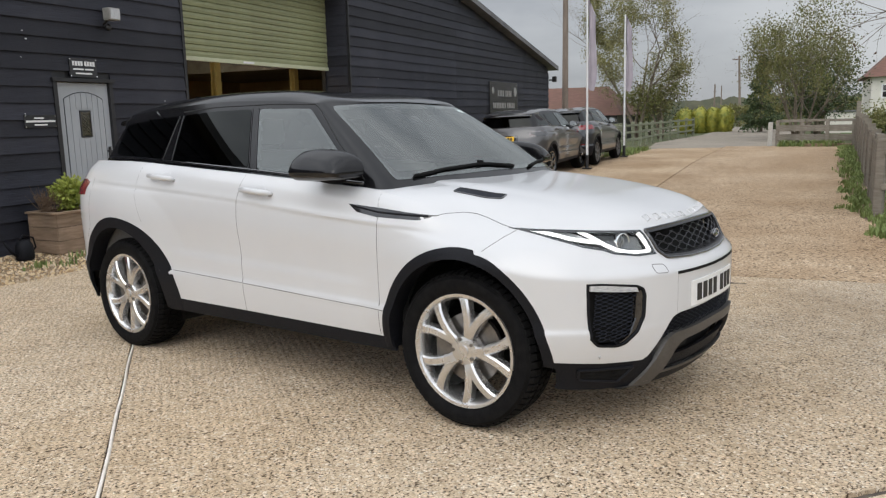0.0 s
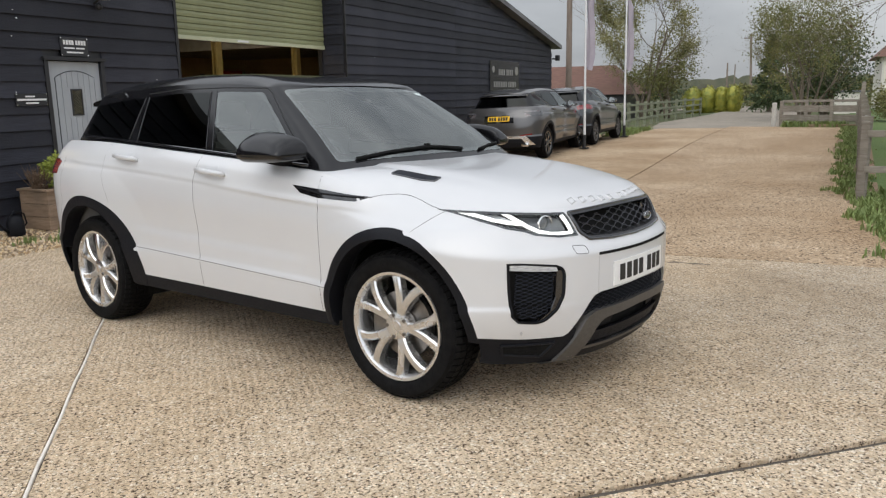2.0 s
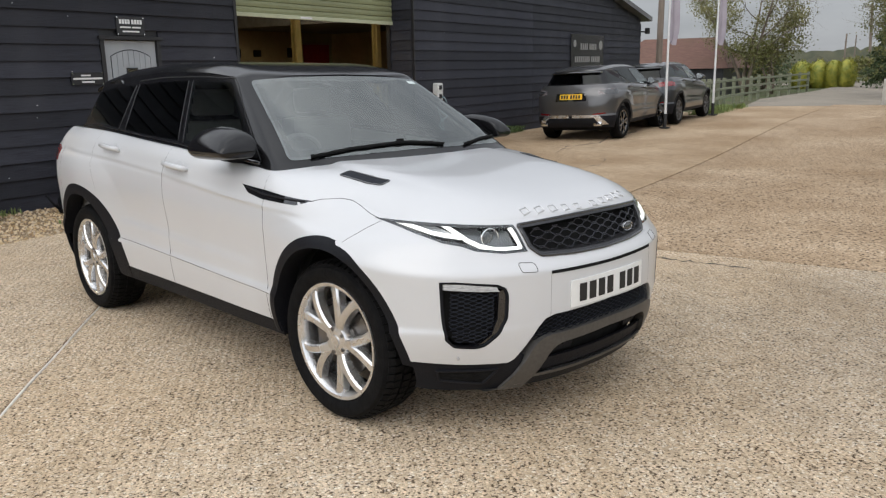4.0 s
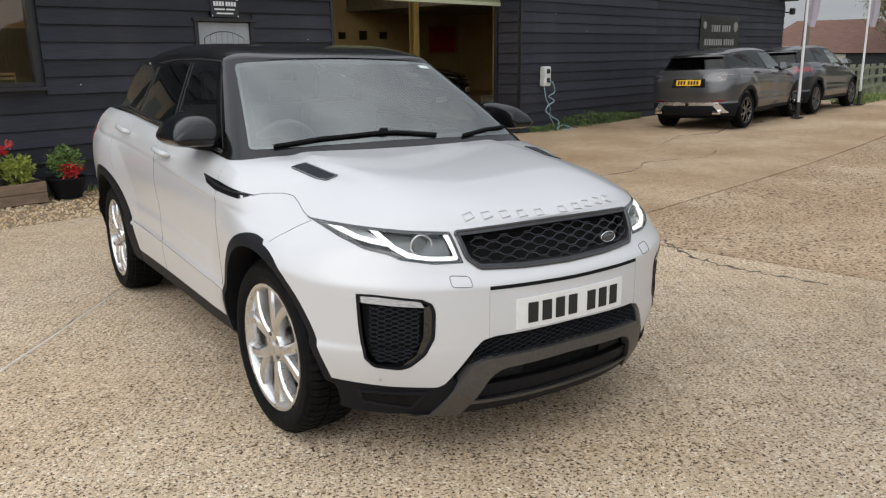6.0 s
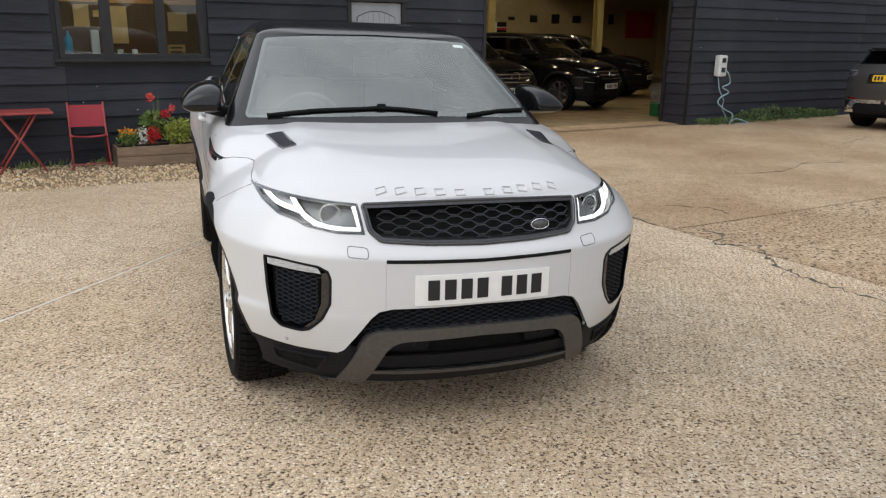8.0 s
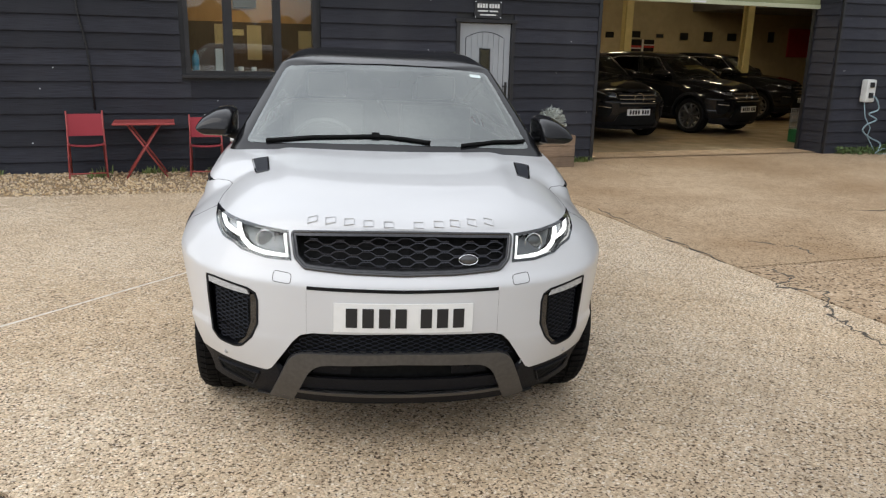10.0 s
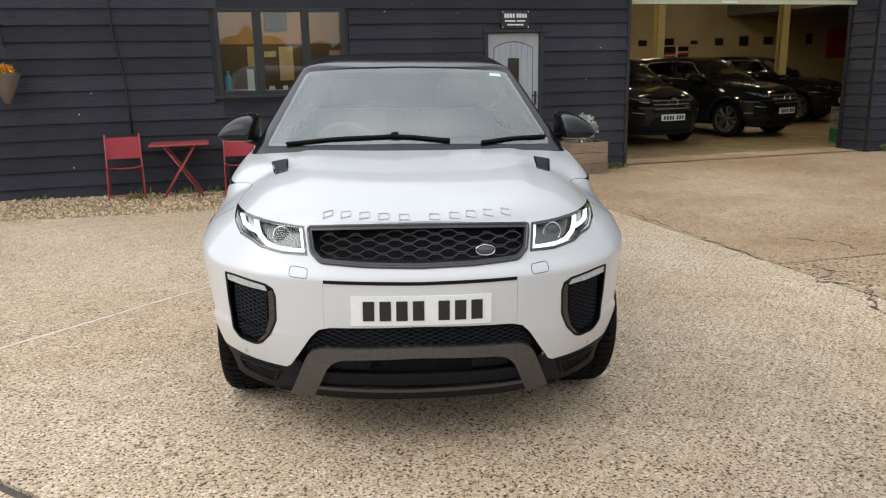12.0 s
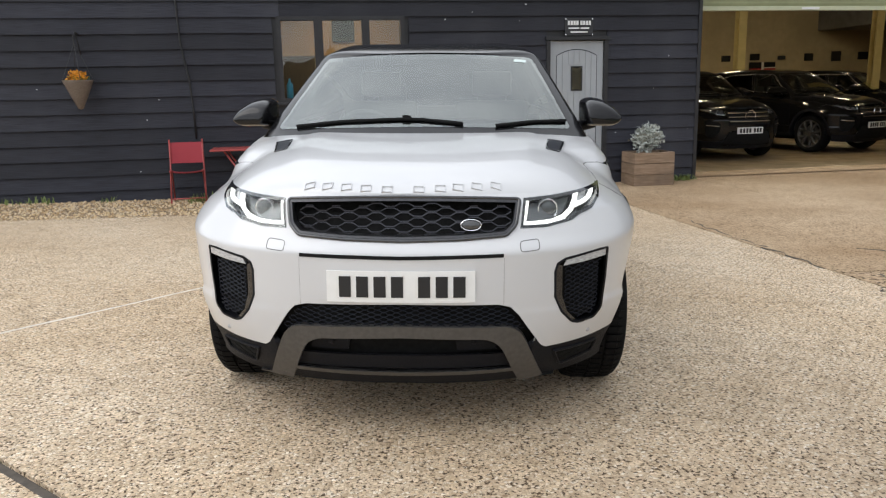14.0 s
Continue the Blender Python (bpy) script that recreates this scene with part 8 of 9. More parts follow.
# cracks in the yard
bm = bmesh.new()
for pts in ([(3.5, 1.42), (3.53, 1.1), (3.19, 0.93), (3.29, 0.82), (3.46, 0.7), (3.2, 0.42), (3.06, 0.22), (2.99, 0.0), (2.94, -0.31), (2.96, -0.8)], [(3.4, 3.9), (3.34, 3.0), (3.32, 2.2), (3.3, 1.5)], [(6.2, 3.2), (6.9, 3.0), (7.8, 3.3), (8.9, 2.9), (9.9, 3.1)], [(4.0, 2.2), (4.3, 1.9), (4.25, 1.6)], [(10.0, 4.2), (11.2, 4.5), (12.0, 4.1), (13.4, 4.4), (14.4, 4.1)]):
    line = []
    for (a, b), (c, d) in zip(pts, pts[1:]):
        n = 9
        for k in range(n):
            s = k / n
            u, v = a + (c - a) * s + rng.gauss(0, 0.02), b + (d - b) * s + rng.gauss(0, 0.02)
            x, y = uv(u, v)
            line.append((x, y, lie(x, y) - 0.001))
    tube(bm, line, [0.003 + 0.009 * rng.random() ** 1.5 for _ in line], 5)
structure(link("yard_crack", bm, M["joint"], smooth=80), "dark cracks and patch edges in the yard concrete", "crack")
# ---- other cars ----
def stretch(car, s):
    for o in car.children:
        o.matrix_basis = Matrix.Diagonal((*s, 1)) @ o.matrix_basis


def rest(u, v, turn):
    """A pose in which a car's four wheels stand on the ground there."""
    a = radians(turn)
    f, s = Vector((math.sin(a), -math.cos(a))), Vector((math.cos(a), math.sin(a)))
    g = lambda p: Vector((*uv(p.x, p.y), lie_uv(p.x, p.y)))
    o = Vector((u, v))
    fr, fl, rr, rl = (g(o + s * x - f * y) for x, y in ((-0.86, 0), (0.86, 0), (-0.86, 2.66), (0.86, 2.66)))
    back = ((rr + rl) / 2 - (fr + fl) / 2).normalized()
    left = (fl - fr + rl - rr).normalized()
    up = left.cross(back).normalized()
    left = back.cross(up)
    m = Matrix((left, back, up)).transposed().to_4x4()
    m.translation = (fr + fl) / 2
    return m


grey = base_car("grey_suv", M["grey_paint"], "grey metallic SUV with black wheels, parked by the barn", roof=M["grey_paint"], wheels=M["gloss_black"])
side_details(grey, TREE, M["grey_paint"])
cabin(grey, TREE)
rear_details(grey, TREE, M["plate_yellow"], "smoked", M["silver"])
grey.matrix_world = rest(15.6, 4.82, 90) @ Matrix.Diagonal((0.98, 1.0, 0.97, 1))

dark = base_car("dark_suv", M["dark_paint"], "dark grey coupe SUV parked nose to the lane", roof=M["dark_paint"], wheels=M["gunmetal"])
side_details(dark, TREE, M["dark_paint"], vents=False)
cabin(dark, TREE)
rear_details(dark, TREE, None, "red", M["gunmetal"])
dark.matrix_world = rest(18.95, 4.6, 90) @ Matrix.Diagonal((0.97, 1.0, 0.95, 1))


def plain_front(car, tree, bars=True):
    part("grille_backing", patch(tree, "front", [(-0.42, 0.62), (0.42, 0.62), (0.42, 0.86), (-0.42, 0.86)], 0.003, 0.06, 0.01), M["matt_black"], car)
    if bars:
        for z in (0.68, 0.75, 0.82):
            part("grille_bar", strip(tree, "front", [(-0.4, z), (0.4, z)], 0.022, 0.01), M["chrome"], car, "chrome bar")
    p = onto(tree, "front", 0, 0.75, 0.02)
    bm = bmesh.new()
    tube(bm, [p + Vector((0.1 * math.cos(a), 0, 0.1 * math.sin(a))) for a in [k * math.pi / 14 for k in range(28)]], 0.008, 6, closed=True)
    part("round_badge", bm, M["chrome"], car, "plain chrome ring badge")
    for sx, poly in both(LAMP):
        head_lamp(car, tree, poly, sx, lit=False)
    for sx, poly in both(FOG):
        part("side_intake", patch(tree, "front", poly, 0.003, 0.05, 0.01), M["matt_black"], car)
        part("intake_blade", strip(tree, "front", [(sx * 0.56, 0.6), (sx * 0.74, 0.62)], 0.02, 0.012), M["chrome"], car)
    part("lower_intake", patch(tree, "front", [(-0.5, 0.28), (0.5, 0.28), (0.4, 0.5), (-0.4, 0.5)], 0.003, 0.06, 0.01), M["matt_black"], car)
    number_plate(car, tree, "front", 0.0, 0.52, 0.52, 0.111, M["plate_white"])


for name, u, v, turn, label in (("black_suv", 7.5, 10.4, 4, "black SUV with chrome grille, inside the garage"), ("black_suv", 10.4, 10.95, 17, "black SUV with pale window line, inside the garage"), ("black_suv", 14.2, 13.6, 30, "black car deep inside the garage")):
    c = base_car(name, M["black_paint"], label, roof=M["black_paint"], wheels=M["gunmetal"])
    tagged(c, group="cars in the garage")
    plain_front(c, TREE)
    cabin(c, TREE)
    side_details(c, TREE, M["black_paint"], vents=False)
    for sx, view in ((-1, "right"), (1, "left")):
        part("window_line", strip(TREE, view, [(0.62, 1.1), (1.08, 1.475), (1.6, 1.5), (2.2, 1.49), (2.9, 1.3), (2.1, 1.2), (0.62, 1.1)], 0.022, 0.006, 0.05), M["polished"], c, "chrome window line")
    c.matrix_world = at_barn(u, v, lie_uv(u, v) + 0.014, turn) @ Matrix.Diagonal((1.02, 1.04, 1.05, 1))

# ---- flag poles ----
M["pole_white"] = shade("white_pole", (0.72, 0.72, 0.72), (0.66, 0.66, 0.66), rough=0.35, scale=8)
flag_cloth = shade("mauve_flag_cloth", (0.26, 0.23, 0.27), (0.42, 0.38, 0.42), rough=0.8, scale=2.5, stretch=(1, 1, 0.5))
for u, v in ((15.1, 3.72), (19.3, 3.68)):
    f = new("flag_pole", None)
    f.matrix_world = at_barn(u, v)
    tagged(f, "white flag pole with a limp mauve banner", "flag pole", "flag poles")
    bm = bmesh.new()
    rod(bm, (0, 0, 0.3), (0.0, 0.03, 4.1), 0.032, 0.02, 12)
    part("pole", bm, M["pole_white"], f, smooth=60)
    bm = bmesh.new()
    rod(bm, (0, 0, 0.0), (0, 0, 0.34), 0.045, n=12)
    box(bm, (-0.1, -0.1, 0.0), (0.1, 0.1, 0.03))
    part("foot", bm, M["iron"], f, "black foot")
    bm = bmesh.new()
    rows = []
    for k in range(15):
        z = 1.95 + 2.1 * k / 14
        wd = 0.2 * (0.5 + 0.5 * min(1.0, (z - 1.8) / 0.5)) * (1 if z < 3.75 else max(0.1, (4.1 - z) / 0.35))
        rows.append([bm.verts.new((0.03 + wd * j / 5 * 0.5, -wd * j / 5 * 0.8 + 0.05 * math.sin(j * 1.6 + z * 1.3) + 0.03 * (z / 4.7), z + 0.05 * math.sin(j))) for j in range(6)])
    for a, b in zip(rows, rows[1:]):
        for j in range(5):
            bm.faces.new((a[j], a[j + 1], b[j + 1], b[j]))
    part("banner", bm, flag_cloth, f, "mauve cloth banner", smooth=60)

# ---- fences ----
M["fence_green"] = shade("algae_green_fence_timber", (0.17, 0.19, 0.12), (0.23, 0.235, 0.16), rough=0.85, scale=6, stretch=(1, 1, 4), bump=0.3, vary=0.12)
M["fence_grey"] = shade("weathered_grey_timber", (0.17, 0.145, 0.115), (0.25, 0.22, 0.18), rough=0.85, scale=6, stretch=(1, 1, 5), bump=0.35, stain=(0.12, 0.11, 0.08), stain_scale=2, vary=0.12)
M["concrete_post"] = shade("concrete_post", (0.4, 0.38, 0.34), (0.46, 0.44, 0.4), rough=0.85, scale=14, bump=0.2)


def post_and_rail(name, pts, posts, hh, rails, mat, label, wob=0.02):
    f = new(name, None)
    tagged(f, label, "fence")
    n = len(pts) - 1
    where = []
    for k in range(posts):
        s = k * n / (posts - 1)
        i = min(n - 1, int(s))
        a, b = Vector(pts[i]), Vector(pts[i + 1])
        where.append(a.lerp(b, s - i))
    for p in where:
        x, y = uv(p.x, p.y)
        bm = boxes(((-0.055, -0.055, -0.1), (0.055, 0.055, hh + rng.uniform(-wob, wob))), bevel=0.012)
        ob = part("post", bm, M[mat], f)
        ob.matrix_basis = pose(x, y, lie(x, y), rng.uniform(-1, 1), rng.uniform(-1, 1), rng.uniform(-8, 8))
    for a, b in zip(where, where[1:]):
        for z in rails:
            ends = []
            for p in (a, b):
                x, y = uv(p.x, p.y)
                ends.append(Vector((x, y, lie(x, y) + z + rng.uniform(-0.01, 0.01))))
            d = ends[1] - ends[0]
            bm = boxes(((0, -0.02, -0.045), (d.length, 0.02, 0.045)), bevel=0.006)
            ob = part("rail", bm, M[mat], f)
            ob.matrix_basis = Matrix.Translation(ends[0]) @ d.to_track_quat("X", "Z").to_matrix().to_4x4() @ pose(0, -0.06, 0)
    return f


post_and_rail("green_fence", [(20.6, 4.5), (27, 5.35), (34, 5.3), (41, 4.4)], 15, 0.98, (0.28, 0.58, 0.86), "fence_green", "algae green post and rail fence beside the road")
f = post_and_rail("field_fence", [(8.0, -2.1), (8.3, -4.5), (8.7, -7.2), (9.2, -10.0)], 4, 1.05, (0.42, 0.9), "fence_grey", "weathered grey post and rail fence on the grass side")
bm = boxes(((-0.065, -0.065, -0.1), (0.065, 0.065, 1.5)), bevel=0.012)
ob = part("gate_post", bm, M["fence_grey"], f, "tall weathered gate post")
x, y = uv(26.1, -2.78)
ob.matrix_basis = pose(x, y, lie(x, y), 1, -1.5, 10)


def board_fence(name, a, b, hh, label, board_w=0.14, every=2.2):
    f = new(name, None)
    tagged(f, label, "fence")
    a, b = Vector(a), Vector(b)
    length = (b - a).length
    n = int(length / board_w)
    d = (b - a).normalized()
    turn = math.degrees(math.atan2(d.y, d.x)) + 12.56
    meshes = []
    for k in range(4):
        bm = boxes(((0, 0, 0.06 + 0.01 * k), (board_w - 0.012, 0.02, hh - 0.02 * k)), bevel=0.003)
        me = bpy.data.meshes.new("board")
        bm.to_mesh(me)
        bm.free()
        me.materials.append(M["fence_grey"])
        meshes.append(me)
    for k in range(n):
        p = a.lerp(b, k / n)
        x, y = uv(p.x, p.y)
        ob = new("board", meshes[rng.randrange(4)])
        ob.parent = f
        ob.matrix_basis = pose(x, y, lie(x, y), 0, rng.uniform(-0.8, 0.8), turn)
    x, y = uv(a.x, a.y)
    for z in (hh * 0.25, hh * 0.55, hh + 0.0):
        ob = part("rail", boxes(((0, -0.045, z - 0.03), (length, -0.002, z + 0.03)), bevel=0.006), M["fence_grey"], f)
        ob.matrix_basis = pose(x, y, lie(x, y), 0, 0, turn)
    k = 0.0
    while k <= length:
        p = a + d * k
        x, y = uv(p.x, p.y)
        ob = part("post", boxes(((-0.05, -0.09, -0.1), (0.05, 0.05, hh + 0.08)), bevel=0.01), M["fence_grey"], f)
        ob.matrix_basis = pose(x, y, lie(x, y), 0, 0, turn)
        k += every
    return f


board_fence("board_fence", (8.05, -2.08), (25.9, -2.75), 1.05, "weathered grey board fence along the lane verge")
end = post_and_rail("end_fence", [(26.1, -2.7), (26.2, -1.9), (26.35, -1.1), (26.5, -0.3)], 4, 0.9, (0.88,), "fence_grey", "low weathered fence of wide boards across the yard end")
for z in (0.3, 0.62):
    for (ua, va), (ub, vb) in (((26.1, -2.7), (26.3, -1.5)), ((26.3, -1.5), (26.5, -0.3))):
        a, b = Vector((*uv(ua, va), lie_uv(ua, va) + z)), Vector((*uv(ub, vb), lie_uv(ub, vb) + z))
        ob = part("board", boxes(((0, -0.018, -0.11), ((b - a).length - 0.01, 0.018, 0.11)), bevel=0.005), M["fence_grey"], end)
        ob.matrix_basis = Matrix.Translation(a) @ (b - a).to_track_quat("X", "Z").to_matrix().to_4x4() @ pose(0, 0.06, 0)
ob = link("concrete_bollard", boxes(((-0.075, -0.075, -0.1), (0.075, 0.075, 0.84)), bevel=0.02), M["concrete_post"])
ob.matrix_world = at_barn(26.4, -0.06)
tagged(ob, "square pale concrete bollard at the yard end", "bollard")
ob = link("timber_baulk", boxes(((-0.08, -0.75, 0.0), (0.08, 0.75, 0.1)), bevel=0.01), M["old_wood"])
ob.matrix_world = at_barn(25.8, -1.9)
tagged(ob, "sawn timber baulk lying by the end fence", "timber")

weeds("verge_weeds", [(u, -1.76 - 0.03 * (u - 8) - 0.16 * max(0.0, 9 - u) ** 0.7 + 0.07 * math.sin(2.3 * u) + 0.06 * math.sin(5.1 * u) - rng.random() ** 1.1 * 0.45) for u in [4.6 + 21 * rng.random() ** 1.3 for k in range(330)]], 20, 0.095, 0.0105, "leaf_grass", "green weeds along the lane verge")
weeds("verge_grass", [(3.5 + 6 * rng.random(), -2.0 - 2.6 * rng.random()) for k in range(150)], 22, 0.11, 0.01, "leaf_grass", "short grass beside the lane")
weeds("end_weeds", [(25.95 + rng.uniform(-0.25, 0.15), -2.3 + 2.0 * rng.random()) for k in range(40)], 20, 0.22, 0.02, "leaf_grass", "weeds at the end fence")
weeds("pole_weeds", [(19.8 + 4 * rng.random(), 3.7 + 0.9 * rng.random()) for k in range(70)], 16, 0.16, 0.014, "leaf_grass", "weeds at the yard edge")
M["lawn"] = shade("lawn_grass", (0.075, 0.12, 0.03), (0.11, 0.165, 0.045), rough=0.95, scale=14, bump=0.5, bump_scale=60, stain=(0.1, 0.12, 0.04))
structure(sheet("lawn", [(3.3, -14), (60, -30), (60, -3.0), (26.2, -2.9), (8.0, -2.25), (7.2, -2.4), (6.2, -3.2), (3.3, -3.4)], 3.0, -0.03, M["lawn"]), "green lawn behind the fence", "lawn")
M["mulch"] = shade("bark_and_gravel_mulch", (0.2, 0.13, 0.08), (0.3, 0.21, 0.14), rough=0.95, scale=30, bump=0.7)
structure(sheet("verge", [(3.3, -3.5), (6.2, -3.3), (7.2, -2.5), (8.0, -2.35), (26.2, -3.0), (26.2, -2.2), (16, -1.8), (8.0, -1.85), (3.3, -2.6)], 1.5, -0.025, M["mulch"]), "dirt and mulch verge beside the lane", "verge")


# ---- trees, hedge, poles, house, distance ----
def limb(bm, a, d, length, r, depth, tips, rnd, split=3, droop=0.0):
    pts, rad, p = [a], [r], a
    n = 5
    for k in range(n):
        d = (d + Vector((rnd.gauss(0, 0.13), rnd.gauss(0, 0.13), rnd.gauss(0.03 - droop, 0.08)))).normalized()
        p = p + d * length / n
        pts.append(p)
        rad.append(r * (1 - 0.65 * (k + 1) / n))
        if depth and k >= 1:
            for _ in range(1 if k < n - 1 else split):
                e = (d + Vector((rnd.gauss(0, 0.75), rnd.gauss(0, 0.75), rnd.gauss(0.15, 0.45)))).normalized()
                limb(bm, p, e, length * rnd.uniform(0.42, 0.66), rad[-1] * 0.6, depth - 1, tips, rnd, split, droop)
        if not depth:
            tips.append(p)
    tube(bm, pts, rad, 5 if depth else 3)


def tree(name, u, v, trunks, hh, r, label, leaf_mat, n_leaf, leaf, spread=0.45, depth=3, seed=1, clump=0.35, z=None, low=0.0, reach=99.0):
    rnd = random.Random(seed)
    t = new(name, None)
    t.matrix_world = at_barn(u, v, z)
    tagged(t, label, "tree")
    bm = bmesh.new()
    tips = []
    for k in range(trunks):
        a = 2 * math.pi * k / trunks + rnd.random()
        base = Vector((0.12 * math.cos(a), 0.12 * math.sin(a), 0)) * (trunks > 1)
        d = Vector((math.cos(a) * spread * (trunks > 1), math.sin(a) * spread * (trunks > 1), 1)).normalized()
        limb(bm, base, d, hh * 0.62, r, depth, tips, rnd)
    part("trunk", bm, M["bark"], t, smooth=60)
    tips = [p for p in tips if p.z > low and math.hypot(p.x, p.y) < reach] or [Vector((0, 0, hh))]

    def pick(rd):
        p = tips[rd.randrange(len(tips))]
        return p + Vector((rd.gauss(0, clump), rd.gauss(0, clump), rd.gauss(0, clump * 0.8))), Vector((0, 0, 0))
    me = leaf_cloud(n_leaf, leaf, pick, up=-0.2, rnd=rnd)
    leaves("crown", me, M[leaf_mat], t)
    return t


tree("birch_tree", 39.0, 7.1, 3, 8.0, 0.1, "tall slender tree with thin brown-green autumn leaves", "leaf_pale", 26000, 0.1, spread=0.16, depth=3, seed=4, clump=0.21, low=1.6, reach=2.7)
tree("bushy_tree", 39.2, 5.9, 3, 2.9, 0.08, "dark olive bush round the slender tree's foot", "leaf_olive", 4600, 0.12, spread=0.3, depth=3, seed=9, clump=0.3)
tree("ornamental_tree", 32.5, -0.9, 7, 4.7, 0.06, "many-stemmed small tree with thinning green leaves", "leaf_olive", 20000, 0.085, spread=0.34, depth=3, seed=3, clump=0.19, low=1.0, reach=2.2)
tree("shrub_tree", 37.0, -1.7, 4, 3.1, 0.08, "dark green spreading shrub tree behind the fence", "leaf_dark", 7000, 0.13, spread=0.35, depth=3, seed=12, clump=0.36, reach=1.7)
tree("shrub_tree", 31.5, -4.2, 4, 1.1, 0.06, "low leafy shrub beside the lawn", "leaf_olive", 3600, 0.1, spread=0.7, depth=2, seed=17, clump=0.3)
tree("shrub_tree", 16.5, -3.8, 4, 0.75, 0.04, "low leafy shrub behind the board fence", "leaf_olive", 2600, 0.07, spread=0.7, depth=2, seed=18, clump=0.22)
tree("shrub_tree", 46.0, 9.4, 4, 2.0, 0.08, "dark olive bush behind the green fence", "leaf_olive", 5200, 0.14, spread=0.7, depth=2, seed=21, clump=0.5)
tree("shrub_tree", 49.0, 8.2, 4, 1.9, 0.08, "dark olive bush behind the green fence", "leaf_dark", 4200, 0.14, spread=0.7, depth=2, seed=22, clump=0.5)
con = new("conifer", None)
con.matrix_world = at_barn(46.0, 1.2)
tagged(con, "dark blue-green conifer beside the road", "tree")
bm = bmesh.new()
rod(bm, (0, 0, 0), (0, 0, 4.0), 0.14, 0.03, 8)
part("trunk", bm, M["bark"], con)


def cone_pick(rd):
    z = 0.4 + 4.0 * rd.random() ** 1.3
    r = 1.5 * (1 - z / 4.9) * (0.8 + 0.3 * math.sin(z * 7))
    a = rd.uniform(0, 6.28)
    k = math.sqrt(rd.random()) * r
    return Vector((k * math.cos(a), k * math.sin(a), z - 0.25 * k)), Vector((math.cos(a), math.sin(a), -0.3))


leaves("crown", leaf_cloud(5200, 0.17, cone_pick), M["leaf_dark"], con)

# a bare branch that reaches over the lane
br = new("bare_tree", None)
br.matrix_world = at_barn(13.0, -5.4)
tagged(br, "bare-branched tree leaning over the lane", "tree")
bm = bmesh.new()
tips = []
rnd = random.Random(31)
tube(bm, [(0, 0, 0), (0.1, 0.2, 1.5), (0.0, 0.5, 2.8), (-0.2, 0.9, 3.6)], [0.16, 0.13, 0.1, 0.06], 8)
for d, ln in (((0.5, 1.0, 0.12), 2.5), ((-0.3, 1.0, 0.3), 2.2), ((0.2, 1.0, -0.08), 2.2)):
    limb(bm, Vector((-0.1, 0.8, 3.45)), Vector(d).normalized(), ln, 0.035, 2, tips, rnd, 2, 0.03)
part("branch", bm, M["bark"], br, smooth=60)
leaves("last_leaves", leaf_cloud(90, 0.07, lambda rd: (tips[rd.randrange(len(tips))], Vector((0, 0, -1)))), M["twig"], br)

# golden hedge
hg = new("golden_hedge", None)
hg.matrix_world = at_barn(48.0, 4.55)
tagged(hg, "clipped golden green hedge in rounded mounds", "hedge")
for k, (dy, rr, hh) in enumerate(((1.2, 0.72, 1.58), (0.3, 0.68, 1.66), (-0.48, 0.6, 1.62), (-1.15, 0.62, 1.64))):
    bm = bmesh.new()
    bmesh.ops.create_icosphere(bm, subdivisions=3, radius=1.0)
    for q in bm.verts:
        n = 1 + 0.09 * noise.noise(q.co * 2.6 + Vector((k, 0, 0)))
        q.co = Vector((q.co.x * 0.75 * n, dy + q.co.y * rr * 0.75 * n, hh * 0.38 + q.co.z * hh * 0.56 * n))
    part("mound", bm, M["hedge_gold"], hg, smooth=60)
    leaves("leaf_cover", leaf_cloud(3600, 0.085, blob((0, dy, hh * 0.38), (1.0, rr * 1.2, hh * 0.68), 0.8)), M["hedge_gold"], hg)["kind"] = "stuff"

# poles and wires
M["pole_wood"] = shade("weathered_pole_timber", (0.16, 0.125, 0.1), (0.22, 0.175, 0.14), rough=0.85, scale=8, stretch=(1, 1, 0.2), bump=0.2)
for u, v, hh, r in ((25.3, 7.2, 8.0, 0.13), (70.0, 4.0, 6.0, 0.12), (108.0, 10.0, 5.0, 0.13), (150.0, 13.0, 6.0, 0.13)):
    p = new("telegraph_pole", None)
    p.matrix_world = at_barn(u, v)
    tagged(p, "weathered wooden telegraph pole", "pole", "telegraph poles")
    bm = bmesh.new()
    rod(bm, (0, 0, -0.1), (0.12 if u > 60 and u < 80 else 0, 0.3 if u > 60 and u < 80 else 0, hh), r, r * 0.7, 10)
    part("pole", bm, M["pole_wood"], p, smooth=60)
    if 60 < u < 80:
        part("arm", boxes(((0.05, 0.1, hh - 0.35), (0.15, 0.85, hh - 0.27))), M["pole_wood"], p)
    else:
        part("step_iron", boxes(((-0.02, -0.2, hh * 0.8), (0.02, 0.2, hh * 0.8 + 0.03))), M["iron"], p)

# farm building with a red tile roof
M["red_tile"] = shade("red_clay_tiles", (0.125, 0.066, 0.05), (0.18, 0.092, 0.068), rough=0.85, scale=3, stretch=(1, 1, 6), bump=0.4, stain=(0.13, 0.075, 0.05), stain_scale=0.8)
M["render_white"] = shade("white_render", (0.68, 0.65, 0.58), (0.62, 0.59, 0.53), rough=0.85, scale=4, stain=(0.52, 0.5, 0.44), stain_scale=0.7)


